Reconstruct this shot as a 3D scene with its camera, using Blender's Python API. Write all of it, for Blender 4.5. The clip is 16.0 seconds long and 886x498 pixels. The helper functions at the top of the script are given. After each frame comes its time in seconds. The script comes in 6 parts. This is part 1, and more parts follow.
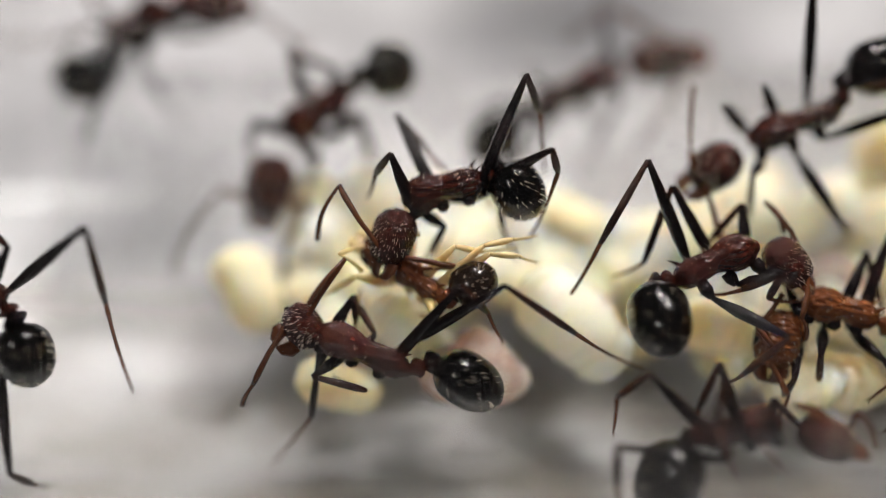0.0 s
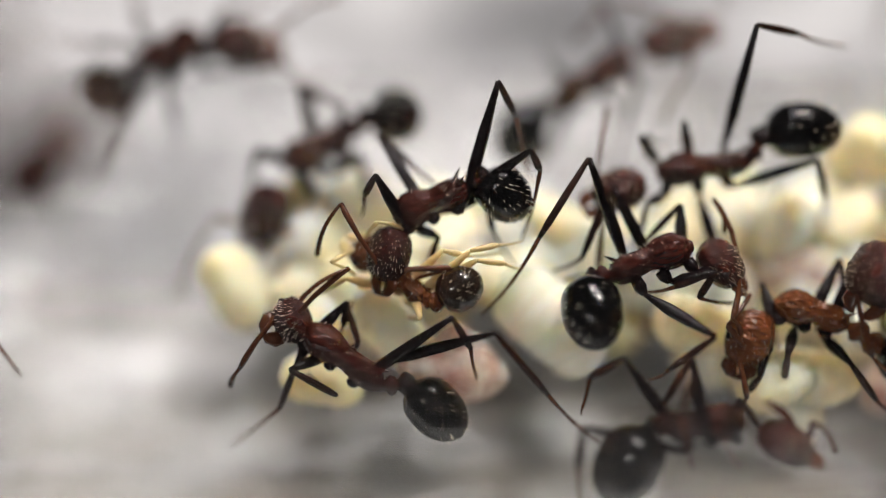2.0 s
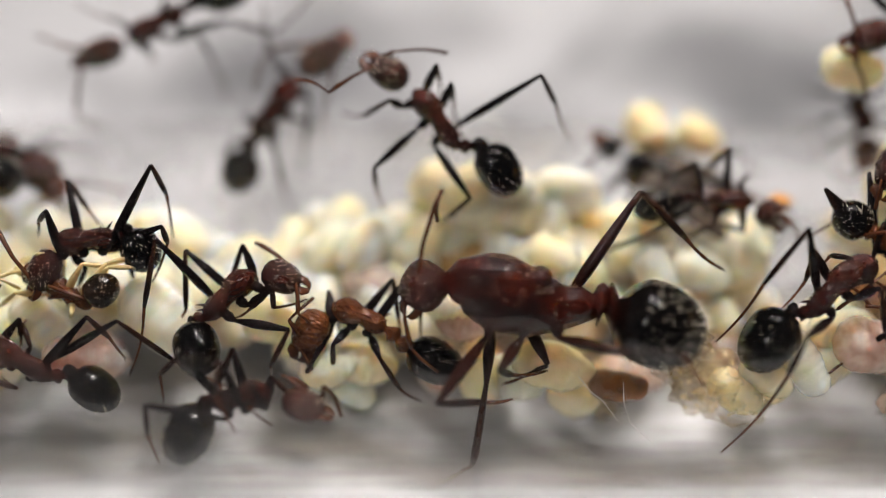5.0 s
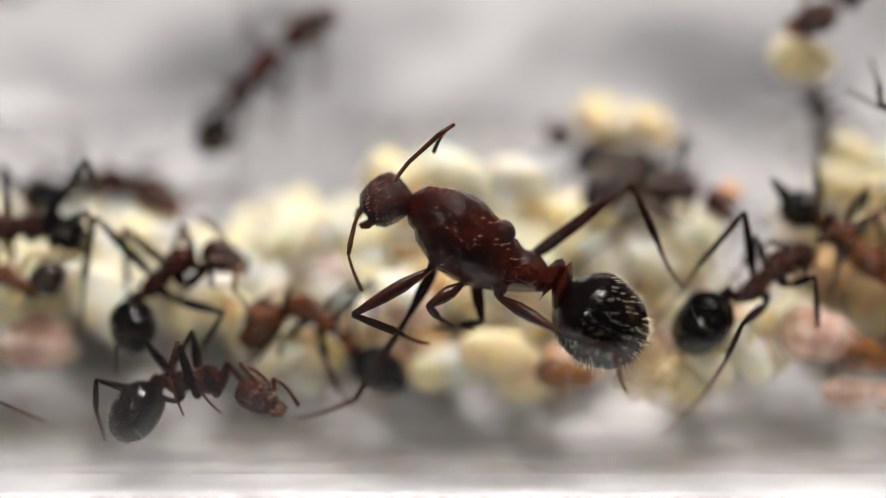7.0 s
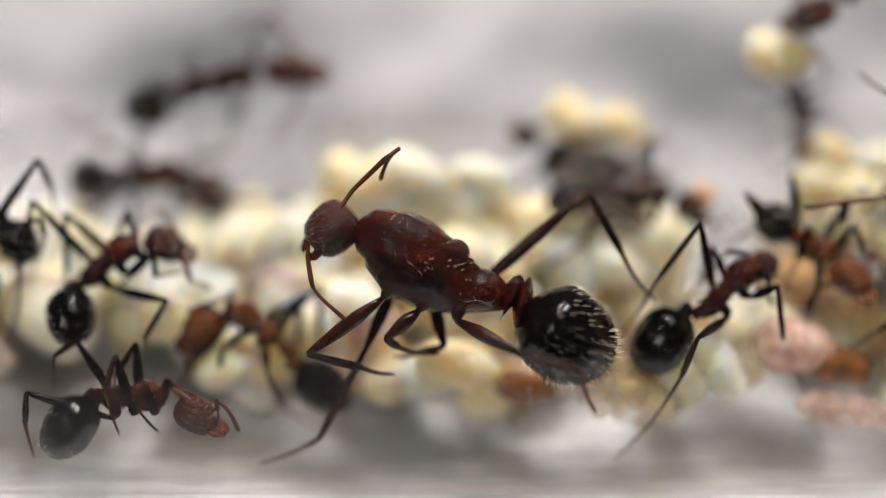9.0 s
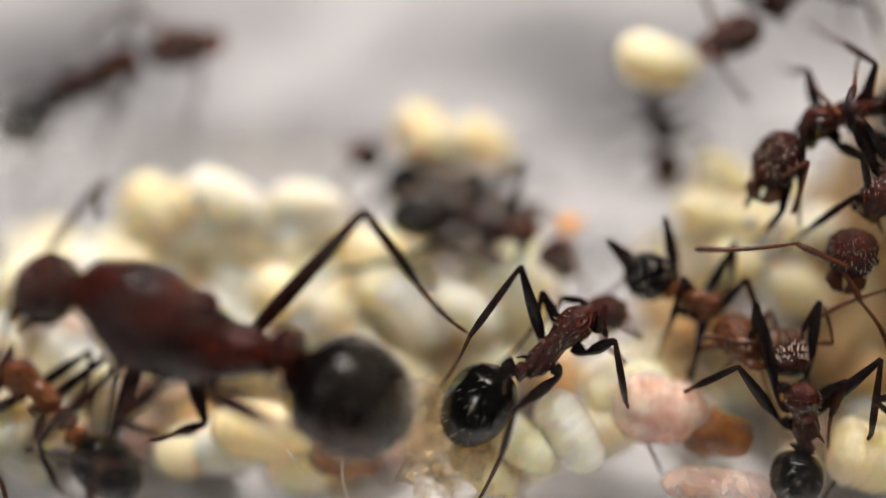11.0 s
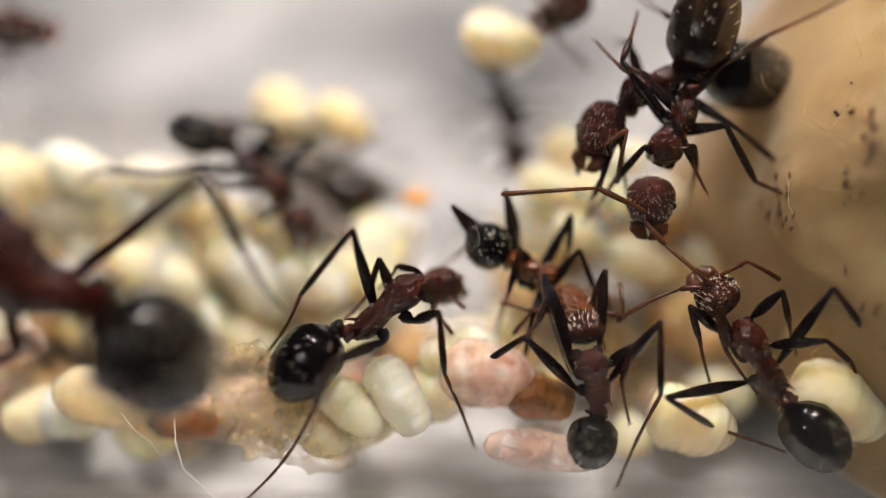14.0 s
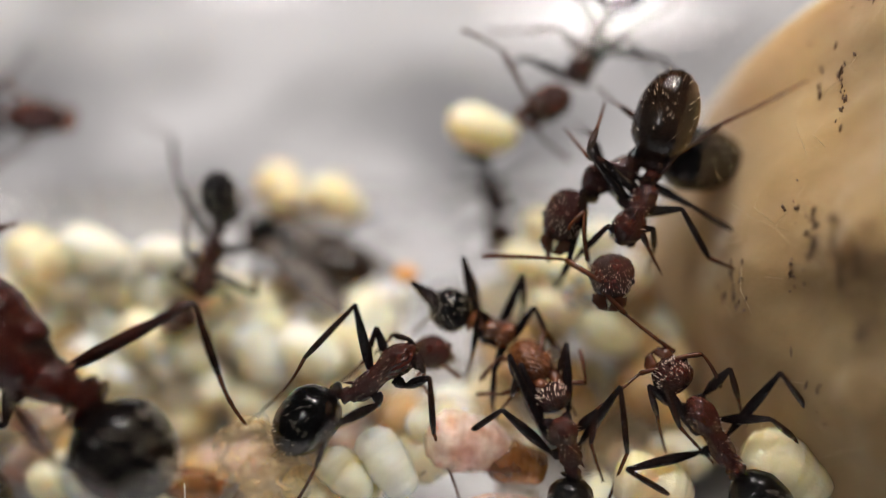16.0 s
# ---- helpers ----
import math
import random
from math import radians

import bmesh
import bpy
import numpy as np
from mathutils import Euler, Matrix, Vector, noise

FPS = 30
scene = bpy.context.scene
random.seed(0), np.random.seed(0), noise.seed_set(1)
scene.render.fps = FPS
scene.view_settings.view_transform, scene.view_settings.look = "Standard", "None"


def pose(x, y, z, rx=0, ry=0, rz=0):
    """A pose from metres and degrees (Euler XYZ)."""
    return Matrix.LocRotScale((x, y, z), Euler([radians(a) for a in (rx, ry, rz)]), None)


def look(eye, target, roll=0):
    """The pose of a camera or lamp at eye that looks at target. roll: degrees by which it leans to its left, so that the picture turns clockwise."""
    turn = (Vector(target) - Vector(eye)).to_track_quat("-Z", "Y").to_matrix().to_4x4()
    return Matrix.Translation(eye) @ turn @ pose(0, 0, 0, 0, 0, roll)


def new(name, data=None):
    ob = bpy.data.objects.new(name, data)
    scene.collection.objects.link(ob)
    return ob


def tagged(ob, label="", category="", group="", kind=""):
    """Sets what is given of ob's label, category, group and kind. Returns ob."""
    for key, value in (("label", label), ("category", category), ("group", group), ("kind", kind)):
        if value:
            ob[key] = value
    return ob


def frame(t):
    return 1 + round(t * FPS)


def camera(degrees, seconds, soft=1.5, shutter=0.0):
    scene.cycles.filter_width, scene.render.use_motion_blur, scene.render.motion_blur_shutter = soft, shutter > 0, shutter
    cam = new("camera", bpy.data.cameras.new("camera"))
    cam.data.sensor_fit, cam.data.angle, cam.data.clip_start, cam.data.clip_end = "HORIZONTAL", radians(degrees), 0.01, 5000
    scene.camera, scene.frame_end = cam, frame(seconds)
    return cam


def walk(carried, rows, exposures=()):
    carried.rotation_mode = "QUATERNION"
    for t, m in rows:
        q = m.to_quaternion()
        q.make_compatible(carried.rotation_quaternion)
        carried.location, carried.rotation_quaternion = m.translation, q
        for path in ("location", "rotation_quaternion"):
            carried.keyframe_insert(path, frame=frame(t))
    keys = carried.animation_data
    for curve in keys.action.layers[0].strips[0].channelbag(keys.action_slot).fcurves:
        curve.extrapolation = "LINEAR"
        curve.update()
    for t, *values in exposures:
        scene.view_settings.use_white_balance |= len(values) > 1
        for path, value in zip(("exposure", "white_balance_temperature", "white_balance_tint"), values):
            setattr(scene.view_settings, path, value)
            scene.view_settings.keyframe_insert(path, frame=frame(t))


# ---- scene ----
MM = 0.001
cam = camera(45, 16.0, soft=0.75)
walk(cam, [
    (0, pose(-0.00007, -0.01694, 0.01620, 40, 0, 0)),
    (0.5, pose(-0.00002, -0.01733, 0.01665, 40, 0, 0)),
    (1, pose(-0.00000, -0.01716, 0.01640, 40, 0, 0)),
    (1.5, pose(0.00007, -0.01709, 0.01621, 40, 0, 0)),
    (2, pose(0.00044, -0.01742, 0.01675, 40, 0, 0)),
    (2.5, pose(0.00060, -0.02445, 0.02528, 40, 0, 0)),
    (3, pose(0.00183, -0.02542, 0.02666, 40, 0, 0)),
    (3.5, pose(0.00204, -0.02550, 0.02720, 40, 0, 0)),
    (4, pose(0.00322, -0.02532, 0.02720, 40, 0, 0)),
    (4.5, pose(0.00848, -0.02374, 0.02537, 40, 0, 0)),
    (5, pose(0.01288, -0.02254, 0.02367, 40, 0, 0)),
    (5.2, pose(0.01369, -0.02246, 0.02347, 40, 0, 0)),
    (7.5, pose(0.01469, -0.02302, 0.02358, 40, 0, 0)),
    (8, pose(0.01451, -0.02240, 0.02281, 40, 0, 0)),
    (8.2, pose(0.01445, -0.02212, 0.02258, 40, 0, 0)),
    (10.3, pose(0.02024, -0.01878, 0.02096, 40, 0, 0)),
    (10.5, pose(0.02041, -0.01776, 0.01998, 40, 0, 0)),
    (11, pose(0.02142, -0.01708, 0.01875, 40, 0, 0)),
    (11.5, pose(0.02450, -0.01806, 0.01935, 40, 0, 0)),
    (12, pose(0.02644, -0.01805, 0.01864, 40, 0, 0)),
    (12.5, pose(0.02756, -0.01891, 0.01964, 40, 0, 0)),
    (13, pose(0.02728, -0.02006, 0.02104, 40, 0, 0)),
    (13.5, pose(0.02674, -0.02011, 0.02081, 40, 0, 0)),
    (14, pose(0.02598, -0.01828, 0.01889, 40, 0, 0)),
    (14.5, pose(0.02593, -0.01817, 0.01866, 40, 0, 0)),
    (15, pose(0.02579, -0.01903, 0.02012, 40, 0, 0)),
    (15.5, pose(0.02628, -0.01790, 0.02193, 40, 0, 0)),
    (16, pose(0.02643, -0.01834, 0.02270, 40, 0, 0)),
], [(0, -0.20, 6500, 12), (2, -0.12, 6500, 12), (2.5, -0.42, 6500, 12), (3.5, -0.48, 6500, 12), (4.5, -0.32, 6500, 12), (5.2, -0.24, 6500, 13), (8, -0.28, 6500, 13), (10.5, -0.28, 6600, 13.5), (12, -0.22, 6900, 15), (13, -0.18, 6900, 15), (15, -0.09, 6900, 15), (15.4, -0.31, 6500, 13), (16, -0.40, 6500, 13)])

# ---- world, lamps ----
world = bpy.data.worlds.new("room")
world.use_nodes = True
scene.world = world
world.node_tree.nodes["Background"].inputs[0].default_value = (0.86, 0.85, 0.9, 1)
world.node_tree.nodes["Background"].inputs[1].default_value = 0.035
scene.view_settings.exposure = 0.0


def area_lamp(name, eye, target, size, watts, colour, spread):
    data = bpy.data.lights.new(name, "AREA")
    data.shape, data.size, data.energy, data.color = "DISK", size, watts, colour
    data.spread = radians(spread)
    ob = new(name, data)
    ob.matrix_world = look(eye, target)
    return ob


area_lamp("desk_lamp_light", (0.002, 0.080, 0.105), (0.008, 0.040, -0.010), 0.022, 0.028, (1.0, 0.9, 0.87), 90)
area_lamp("overhead_light", (0.050, 0.061, 0.128), (0.018, 0.006, -0.004), 0.026, 0.055, (1.0, 0.92, 0.87), 120)
# unseen fill lamp, added front left to brighten the cotton and the near sides
area_lamp("window_light", (-0.130, -0.130, 0.270), (0.018, 0.0, -0.004), 0.06, 0.032, (1.0, 0.95, 0.9), 120)

# ---- materials ----


def material(name, colour, rough=0.5, metal=0.0, dark=None, scale=3000, fine=6000, bump=0.3, depth=2e-5, sss=0.0,
             sss_colour=(1, 0.5, 0.3), trans=0.0, ior=1.5, coat=0.0, wear=0.35, rugose=0, sheer=None, vary=None, streak=None):
    m = bpy.data.materials.new(name)
    m.use_nodes = True
    nt = m.node_tree
    b = nt.nodes["Principled BSDF"]
    tc = nt.nodes.new("ShaderNodeTexCoord")
    n1, n2 = nt.nodes.new("ShaderNodeTexNoise"), nt.nodes.new("ShaderNodeTexNoise")
    for n, s, d in ((n1, scale, 4), (n2, fine, 3)):
        n.inputs["Scale"].default_value, n.inputs["Detail"].default_value = s, d
        nt.links.new(tc.outputs["Object"], n.inputs["Vector"])
    place = tc.outputs["Object"]
    if streak:
        mp = nt.nodes.new("ShaderNodeMapping")
        mp.inputs["Scale"].default_value = (streak, 1, 1)
        nt.links.new(place, mp.inputs["Vector"])
        place = mp.outputs[0]
        nt.links.new(place, n2.inputs["Vector"])
    mix = nt.nodes.new("ShaderNodeMix")
    mix.data_type = "RGBA"
    ramp = nt.nodes.new("ShaderNodeMapRange")
    ramp.inputs[1].default_value, ramp.inputs[2].default_value = 0.5 - wear, 0.5 + wear
    nt.links.new(n1.outputs["Fac"], ramp.inputs[0])
    nt.links.new(ramp.outputs[0], mix.inputs[0])
    dark = dark or tuple(c * 0.6 for c in colour)
    mix.inputs[6].default_value, mix.inputs[7].default_value = (*dark, 1), (*colour, 1)
    tone = mix.outputs[2]
    if vary:
        info, other = nt.nodes.new("ShaderNodeObjectInfo"), nt.nodes.new("ShaderNodeMix")
        other.data_type = "RGBA"
        other.inputs[7].default_value = (*vary, 1)
        nt.links.new(info.outputs["Random"], other.inputs[0])
        nt.links.new(tone, other.inputs[6])
        tone = other.outputs[2]
    nt.links.new(tone, b.inputs["Base Color"])
    rr = nt.nodes.new("ShaderNodeMapRange")
    rr.inputs[3].default_value, rr.inputs[4].default_value = max(rough - 0.08, 0.03), min(rough + 0.06, 1)
    nt.links.new(n2.outputs["Fac"], rr.inputs[0])
    nt.links.new(rr.outputs[0], b.inputs["Roughness"])
    if rugose:
        vo = nt.nodes.new("ShaderNodeTexVoronoi")
        vo.feature = "SMOOTH_F1"
        vo.inputs["Scale"].default_value = rugose
        nt.links.new(place, vo.inputs["Vector"])
        add = nt.nodes.new("ShaderNodeMath")
        add.operation = "MULTIPLY_ADD"
        add.inputs[1].default_value = 0.12
        nt.links.new(n2.outputs["Fac"], add.inputs[0])
        nt.links.new(vo.outputs["Distance"], add.inputs[2])
        height = add.outputs[0]
    else:
        height = n2.outputs["Fac"]
    if bump:
        bp = nt.nodes.new("ShaderNodeBump")
        bp.inputs["Strength"].default_value, bp.inputs["Distance"].default_value = bump, depth
        nt.links.new(height, bp.inputs["Height"])
        nt.links.new(bp.outputs[0], b.inputs["Normal"])
    b.inputs["Metallic"].default_value, b.inputs["IOR"].default_value = metal, ior
    b.inputs["Transmission Weight"].default_value, b.inputs["Coat Weight"].default_value = trans, coat
    if sheer:
        al = nt.nodes.new("ShaderNodeMapRange")
        al.inputs[1].default_value, al.inputs[2].default_value = 0.3, 0.65
        al.inputs[3].default_value, al.inputs[4].default_value = sheer
        nt.links.new(n1.outputs["Fac"], al.inputs[0])
        nt.links.new(al.outputs[0], b.inputs["Alpha"])
    if sss:
        b.inputs["Subsurface Weight"].default_value = sss
        b.inputs["Subsurface Radius"].default_value = sss_colour
        b.inputs["Subsurface Scale"].default_value = 0.0016
    return m


cuticle = material("cuticle", (0.062, 0.011, 0.006), 0.13, dark=(0.009, 0.0028, 0.0024), scale=1500, fine=20000, bump=1.0, depth=1.1e-4, rugose=11000, ior=1.6, streak=0.7)
cuticle_smooth = material("cuticle_ridged", (0.066, 0.012, 0.006), 0.13, dark=(0.009, 0.0028, 0.0024), scale=1200, fine=12000, bump=1.0, depth=1.2e-4, rugose=8500, ior=1.6, streak=0.4)
gaster_black = material("gaster_black", (0.0025, 0.0019, 0.0016), 0.08, dark=(0.001, 0.0008, 0.0007), scale=1200, fine=11000, bump=1.0, depth=1.3e-5, ior=1.55, coat=0.3, streak=0.25)
gaster_queen = material("gaster_queen", (0.005, 0.003, 0.0022), 0.1, dark=(0.0012, 0.0009, 0.0008), scale=700, fine=9000, bump=1.0, depth=1.4e-5, ior=1.55, coat=0.2, streak=0.3)
gaster_band = material("gaster_band", (0.024, 0.012, 0.006), 0.16, dark=(0.006, 0.004, 0.0025), scale=900, fine=9000, bump=0.4, depth=1.5e-5, ior=1.58, coat=0.5, streak=0.15)
leg_dark = material("leg_dark", (0.009, 0.0042, 0.004), 0.12, dark=(0.0025, 0.0017, 0.002), scale=1500, fine=12000, bump=0.7, depth=3e-5, coat=0.2)
leg_mid = material("leg_mid", (0.035, 0.011, 0.005), 0.13, dark=(0.007, 0.0033, 0.003), scale=900, fine=12000, bump=0.7, depth=3e-5, wear=0.15, coat=0.2)
leg_brown = material("leg_brown", (0.12, 0.035, 0.011), 0.2, dark=(0.034, 0.010, 0.005), scale=1500, coat=0.3)
leg_pale = material("leg_pale", (0.62, 0.47, 0.22), 0.3, dark=(0.5, 0.34, 0.14), sss=0.3)
callow_skin = material("callow_skin", (0.16, 0.05, 0.014), 0.14, dark=(0.05, 0.013, 0.0045), sss=0.15, fine=14000, bump=1.0, depth=1e-4, rugose=9000, ior=1.58, streak=0.5)
queen_red = material("queen_red", (0.06, 0.008, 0.0035), 0.1, dark=(0.006, 0.0014, 0.0011), scale=520, fine=3200, bump=1.0, depth=1.6e-4, coat=0.3, wear=0.16)
queen_leg = material("queen_leg", (0.04, 0.008, 0.004), 0.15, dark=(0.008, 0.003, 0.002), scale=700, fine=9000, bump=0.4, depth=2e-5, coat=0.4)
gaster_brown = material("gaster_brown", (0.03, 0.014, 0.006), 0.11, dark=(0.006, 0.0034, 0.002), scale=500, fine=8000, bump=0.9, depth=3e-5, ior=1.6, coat=0.2, wear=0.15, streak=0.2)
eye_black = material("eye_black", (0.006, 0.005, 0.005), 0.15)
seta_gold = material("seta_gold", (0.9, 0.83, 0.68), 0.3, dark=(0.75, 0.65, 0.48), ior=1.8)
larva_cream = material("larva_cream", (0.96, 0.87, 0.66), 0.08, dark=(0.92, 0.79, 0.54), scale=600, fine=7500, bump=0.6, depth=5e-5, sss=1.0, sss_colour=(1, 0.75, 0.45), ior=1.5, coat=0.6, vary=(0.9, 0.73, 0.46))
larva_white = material("larva_white", (0.96, 0.92, 0.80), 0.08, dark=(0.94, 0.86, 0.68), scale=700, fine=7500, bump=0.6, depth=5e-5, sss=1.0, sss_colour=(1, 0.8, 0.55), ior=1.5, coat=0.6, vary=(0.95, 0.86, 0.66))
larva_pink = material("larva_pink", (0.95, 0.82, 0.72), 0.08, dark=(0.78, 0.42, 0.34), scale=1300, fine=7500, bump=0.6, depth=5e-5, sss=1.0, sss_colour=(1, 0.7, 0.55), trans=0.15, ior=1.5, coat=1.0, wear=0.3, sheer=(0.5, 0.85))
larva_amber = material("larva_amber", (0.45, 0.2, 0.05), 0.08, dark=(0.12, 0.04, 0.012), scale=900, fine=7500, bump=0.6, depth=5e-5, sss=0.5, trans=0.3, ior=1.5, coat=1.0, wear=0.2, sheer=(0.6, 0.95))
larva_tan = material("larva_tan", (0.66, 0.48, 0.26), 0.1, dark=(0.42, 0.27, 0.12), scale=500, fine=7500, bump=0.6, depth=5e-5, sss=0.8, sss_colour=(1, 0.65, 0.35), coat=0.8, wear=0.2)
husk_skin = material("husk_skin", (0.9, 0.74, 0.42), 0.1, dark=(0.6, 0.34, 0.1), scale=2600, fine=5000, trans=0.1, ior=1.6, bump=0.8, depth=7e-5, wear=0.15, coat=1.0, sheer=(-0.1, 0.5))
husk_pink = material("husk_pink", (0.86, 0.62, 0.48), 0.08, dark=(0.5, 0.22, 0.15), scale=1500, fine=4200, trans=0.2, ior=1.5, bump=0.5, depth=7e-5, sss=0.5, sss_colour=(1, 0.7, 0.5), coat=1.0, sheer=(0.1, 0.5))
wing_skin = material("wing_skin", (0.07, 0.042, 0.02), 0.5, dark=(0.025, 0.015, 0.008), scale=1200, trans=0.1, bump=0.8, depth=6e-5, wear=0.15, sheer=(0.7, 0.95))


def glass_material(name):
    m = bpy.data.materials.new(name)
    m.use_nodes = True
    b = m.node_tree.nodes["Principled BSDF"]
    b.inputs["Base Color"].default_value = (0.97, 0.99, 0.98, 1)
    b.inputs["Roughness"].default_value, b.inputs["IOR"].default_value = 0.02, 1.25
    b.inputs["Transmission Weight"].default_value = 1.0
    return m


glass = glass_material("clear_tube")


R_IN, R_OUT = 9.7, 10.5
# x, y, radius, strength; about half darken the table beneath the tube
DARK_CLOUDS = ((28.0, 14.5, 3.5, 0.8), (-7.0, -2.5, 5.0, 0.7), (-13.0, -3.0, 5.0, 0.7), (-3.0, -4.5, 4.0, 0.7), (31.0, 17.0, 4.0, 0.8), (2.0, -3.0, 4.0, 0.4), (5.5, 18.0, 6.0, 1.0), (-9.0, 6.5, 4.0, 0.7), (12.5, 12.0, 4.5, 0.7), (13.0, 21.5, 3.5, 0.5), (27.0, 19.0, 4.0, 0.7), (17.0, 13.5, 3.0, 0.5), (6.5, 9.0, 3.0, 0.6), (-15.0, 10.5, 3.0, 0.5), (38.0, 22.0, 6.0, 0.6), (-4.0, -7.0, 4.0, 0.6), (5.0, -7.5, 4.5, 0.5), (14.0, -7.0, 4.0, 0.6), (23.0, -7.0, 4.5, 0.5), (33.0, -7.0, 5.0, 0.6))


def table_material():
    m = bpy.data.materials.new("white_marble")
    m.use_nodes = True
    nt = m.node_tree
    b = nt.nodes["Principled BSDF"]
    tc, n1, n2 = nt.nodes.new("ShaderNodeTexCoord"), nt.nodes.new("ShaderNodeTexNoise"), nt.nodes.new("ShaderNodeTexNoise")
    n1.inputs["Scale"].default_value, n1.inputs["Detail"].default_value, n1.inputs["Distortion"].default_value = 95, 4, 0.8
    n2.inputs["Scale"].default_value, n2.inputs["Detail"].default_value = 420, 3
    ramp, mix = nt.nodes.new("ShaderNodeValToRGB"), nt.nodes.new("ShaderNodeMath")
    mix.operation = "MULTIPLY_ADD"
    mix.inputs[1].default_value = 0.3
    nt.links.new(tc.outputs["Object"], n1.inputs["Vector"])
    nt.links.new(tc.outputs["Object"], n2.inputs["Vector"])
    nt.links.new(n2.outputs["Fac"], mix.inputs[0])
    nt.links.new(n1.outputs["Fac"], mix.inputs[2])
    nt.links.new(mix.outputs[0], ramp.inputs[0])
    e = ramp.color_ramp.elements
    e[0].position, e[0].color = 0.42, (0.38, 0.385, 0.4, 1)
    e[1].position, e[1].color = 0.64, (0.74, 0.745, 0.77, 1)
    # large dark grey clouds at set places: place and radius in metres
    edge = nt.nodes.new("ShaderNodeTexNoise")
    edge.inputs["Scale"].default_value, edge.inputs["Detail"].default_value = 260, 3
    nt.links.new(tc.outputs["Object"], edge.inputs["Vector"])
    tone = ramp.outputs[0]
    for x, y, r, deep in DARK_CLOUDS:
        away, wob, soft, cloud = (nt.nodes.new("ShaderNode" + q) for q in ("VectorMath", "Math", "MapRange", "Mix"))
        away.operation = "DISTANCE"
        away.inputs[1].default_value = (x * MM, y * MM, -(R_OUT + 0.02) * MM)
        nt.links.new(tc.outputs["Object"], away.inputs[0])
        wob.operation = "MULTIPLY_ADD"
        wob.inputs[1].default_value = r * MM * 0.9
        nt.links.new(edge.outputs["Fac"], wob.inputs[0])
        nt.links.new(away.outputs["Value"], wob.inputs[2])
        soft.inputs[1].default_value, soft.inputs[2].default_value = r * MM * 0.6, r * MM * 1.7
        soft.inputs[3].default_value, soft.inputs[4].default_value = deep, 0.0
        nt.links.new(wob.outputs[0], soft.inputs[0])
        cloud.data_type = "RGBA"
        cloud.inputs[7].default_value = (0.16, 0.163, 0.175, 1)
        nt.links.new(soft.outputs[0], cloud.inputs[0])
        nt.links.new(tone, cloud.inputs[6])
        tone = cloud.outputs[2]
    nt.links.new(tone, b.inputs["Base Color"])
    b.inputs["Roughness"].default_value = 0.6
    return m


def cotton_material():
    m = material("stained_cotton", (0.42, 0.295, 0.14), 0.9, dark=(0.24, 0.148, 0.062), scale=300, fine=4000, bump=0.4, depth=5e-5, sss=0.0, wear=0.25)
    b = m.node_tree.nodes["Principled BSDF"]
    b.inputs["Subsurface Weight"].default_value, b.inputs["Subsurface Scale"].default_value = 0.55, 0.005
    b.inputs["Subsurface Radius"].default_value = (1, 0.7, 0.4)
    b.inputs["Sheen Weight"].default_value, b.inputs["Sheen Roughness"].default_value = 0.35, 0.5
    b.inputs["Specular IOR Level"].default_value = 0.1
    return m


def grime_material():
    """Dirt that lets part of the light through, streaked along the tube."""
    m = bpy.data.materials.new("grime")
    m.use_nodes = True
    nt = m.node_tree
    b = nt.nodes["Principled BSDF"]
    tc, mp = nt.nodes.new("ShaderNodeTexCoord"), nt.nodes.new("ShaderNodeMapping")
    n1, n2 = nt.nodes.new("ShaderNodeTexNoise"), nt.nodes.new("ShaderNodeTexNoise")
    mp.inputs["Scale"].default_value = (0.18, 1, 1)
    nt.links.new(tc.outputs["Object"], mp.inputs["Vector"])
    n1.inputs["Scale"].default_value, n1.inputs["Detail"].default_value = 900, 5
    n2.inputs["Scale"].default_value, n2.inputs["Detail"].default_value = 250, 3
    nt.links.new(mp.outputs[0], n1.inputs["Vector"])
    nt.links.new(tc.outputs["Object"], n2.inputs["Vector"])
    mul, rng = nt.nodes.new("ShaderNodeMath"), nt.nodes.new("ShaderNodeMapRange")
    mul.operation = "MULTIPLY"
    nt.links.new(n1.outputs["Fac"], mul.inputs[0])
    nt.links.new(n2.outputs["Fac"], mul.inputs[1])
    rng.inputs[1].default_value, rng.inputs[2].default_value = 0.12, 0.4
    rng.inputs[3].default_value, rng.inputs[4].default_value = 0.06, 0.5
    nt.links.new(mul.outputs[0], rng.inputs[0])
    nt.links.new(rng.outputs[0], b.inputs["Alpha"])
    b.inputs["Base Color"].default_value = (0.24, 0.21, 0.17, 1)
    b.inputs["Roughness"].default_value = 0.3
    return m


grime = grime_material()
wet = material("wet_film", (0.8, 0.82, 0.85), 0.22, scale=500, fine=2500, bump=0.6, depth=8e-5, coat=1.0, sheer=(0.12, 0.5), streak=0.3)
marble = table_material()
cotton = cotton_material()
fibre = material("cotton_fibre", (0.6, 0.45, 0.25), 0.7)
scratch = material("scratch", (0.8, 0.8, 0.8), 0.3)
speck = material("dark_speck", (0.13, 0.07, 0.03), 0.7)

# ---- mesh helpers ----


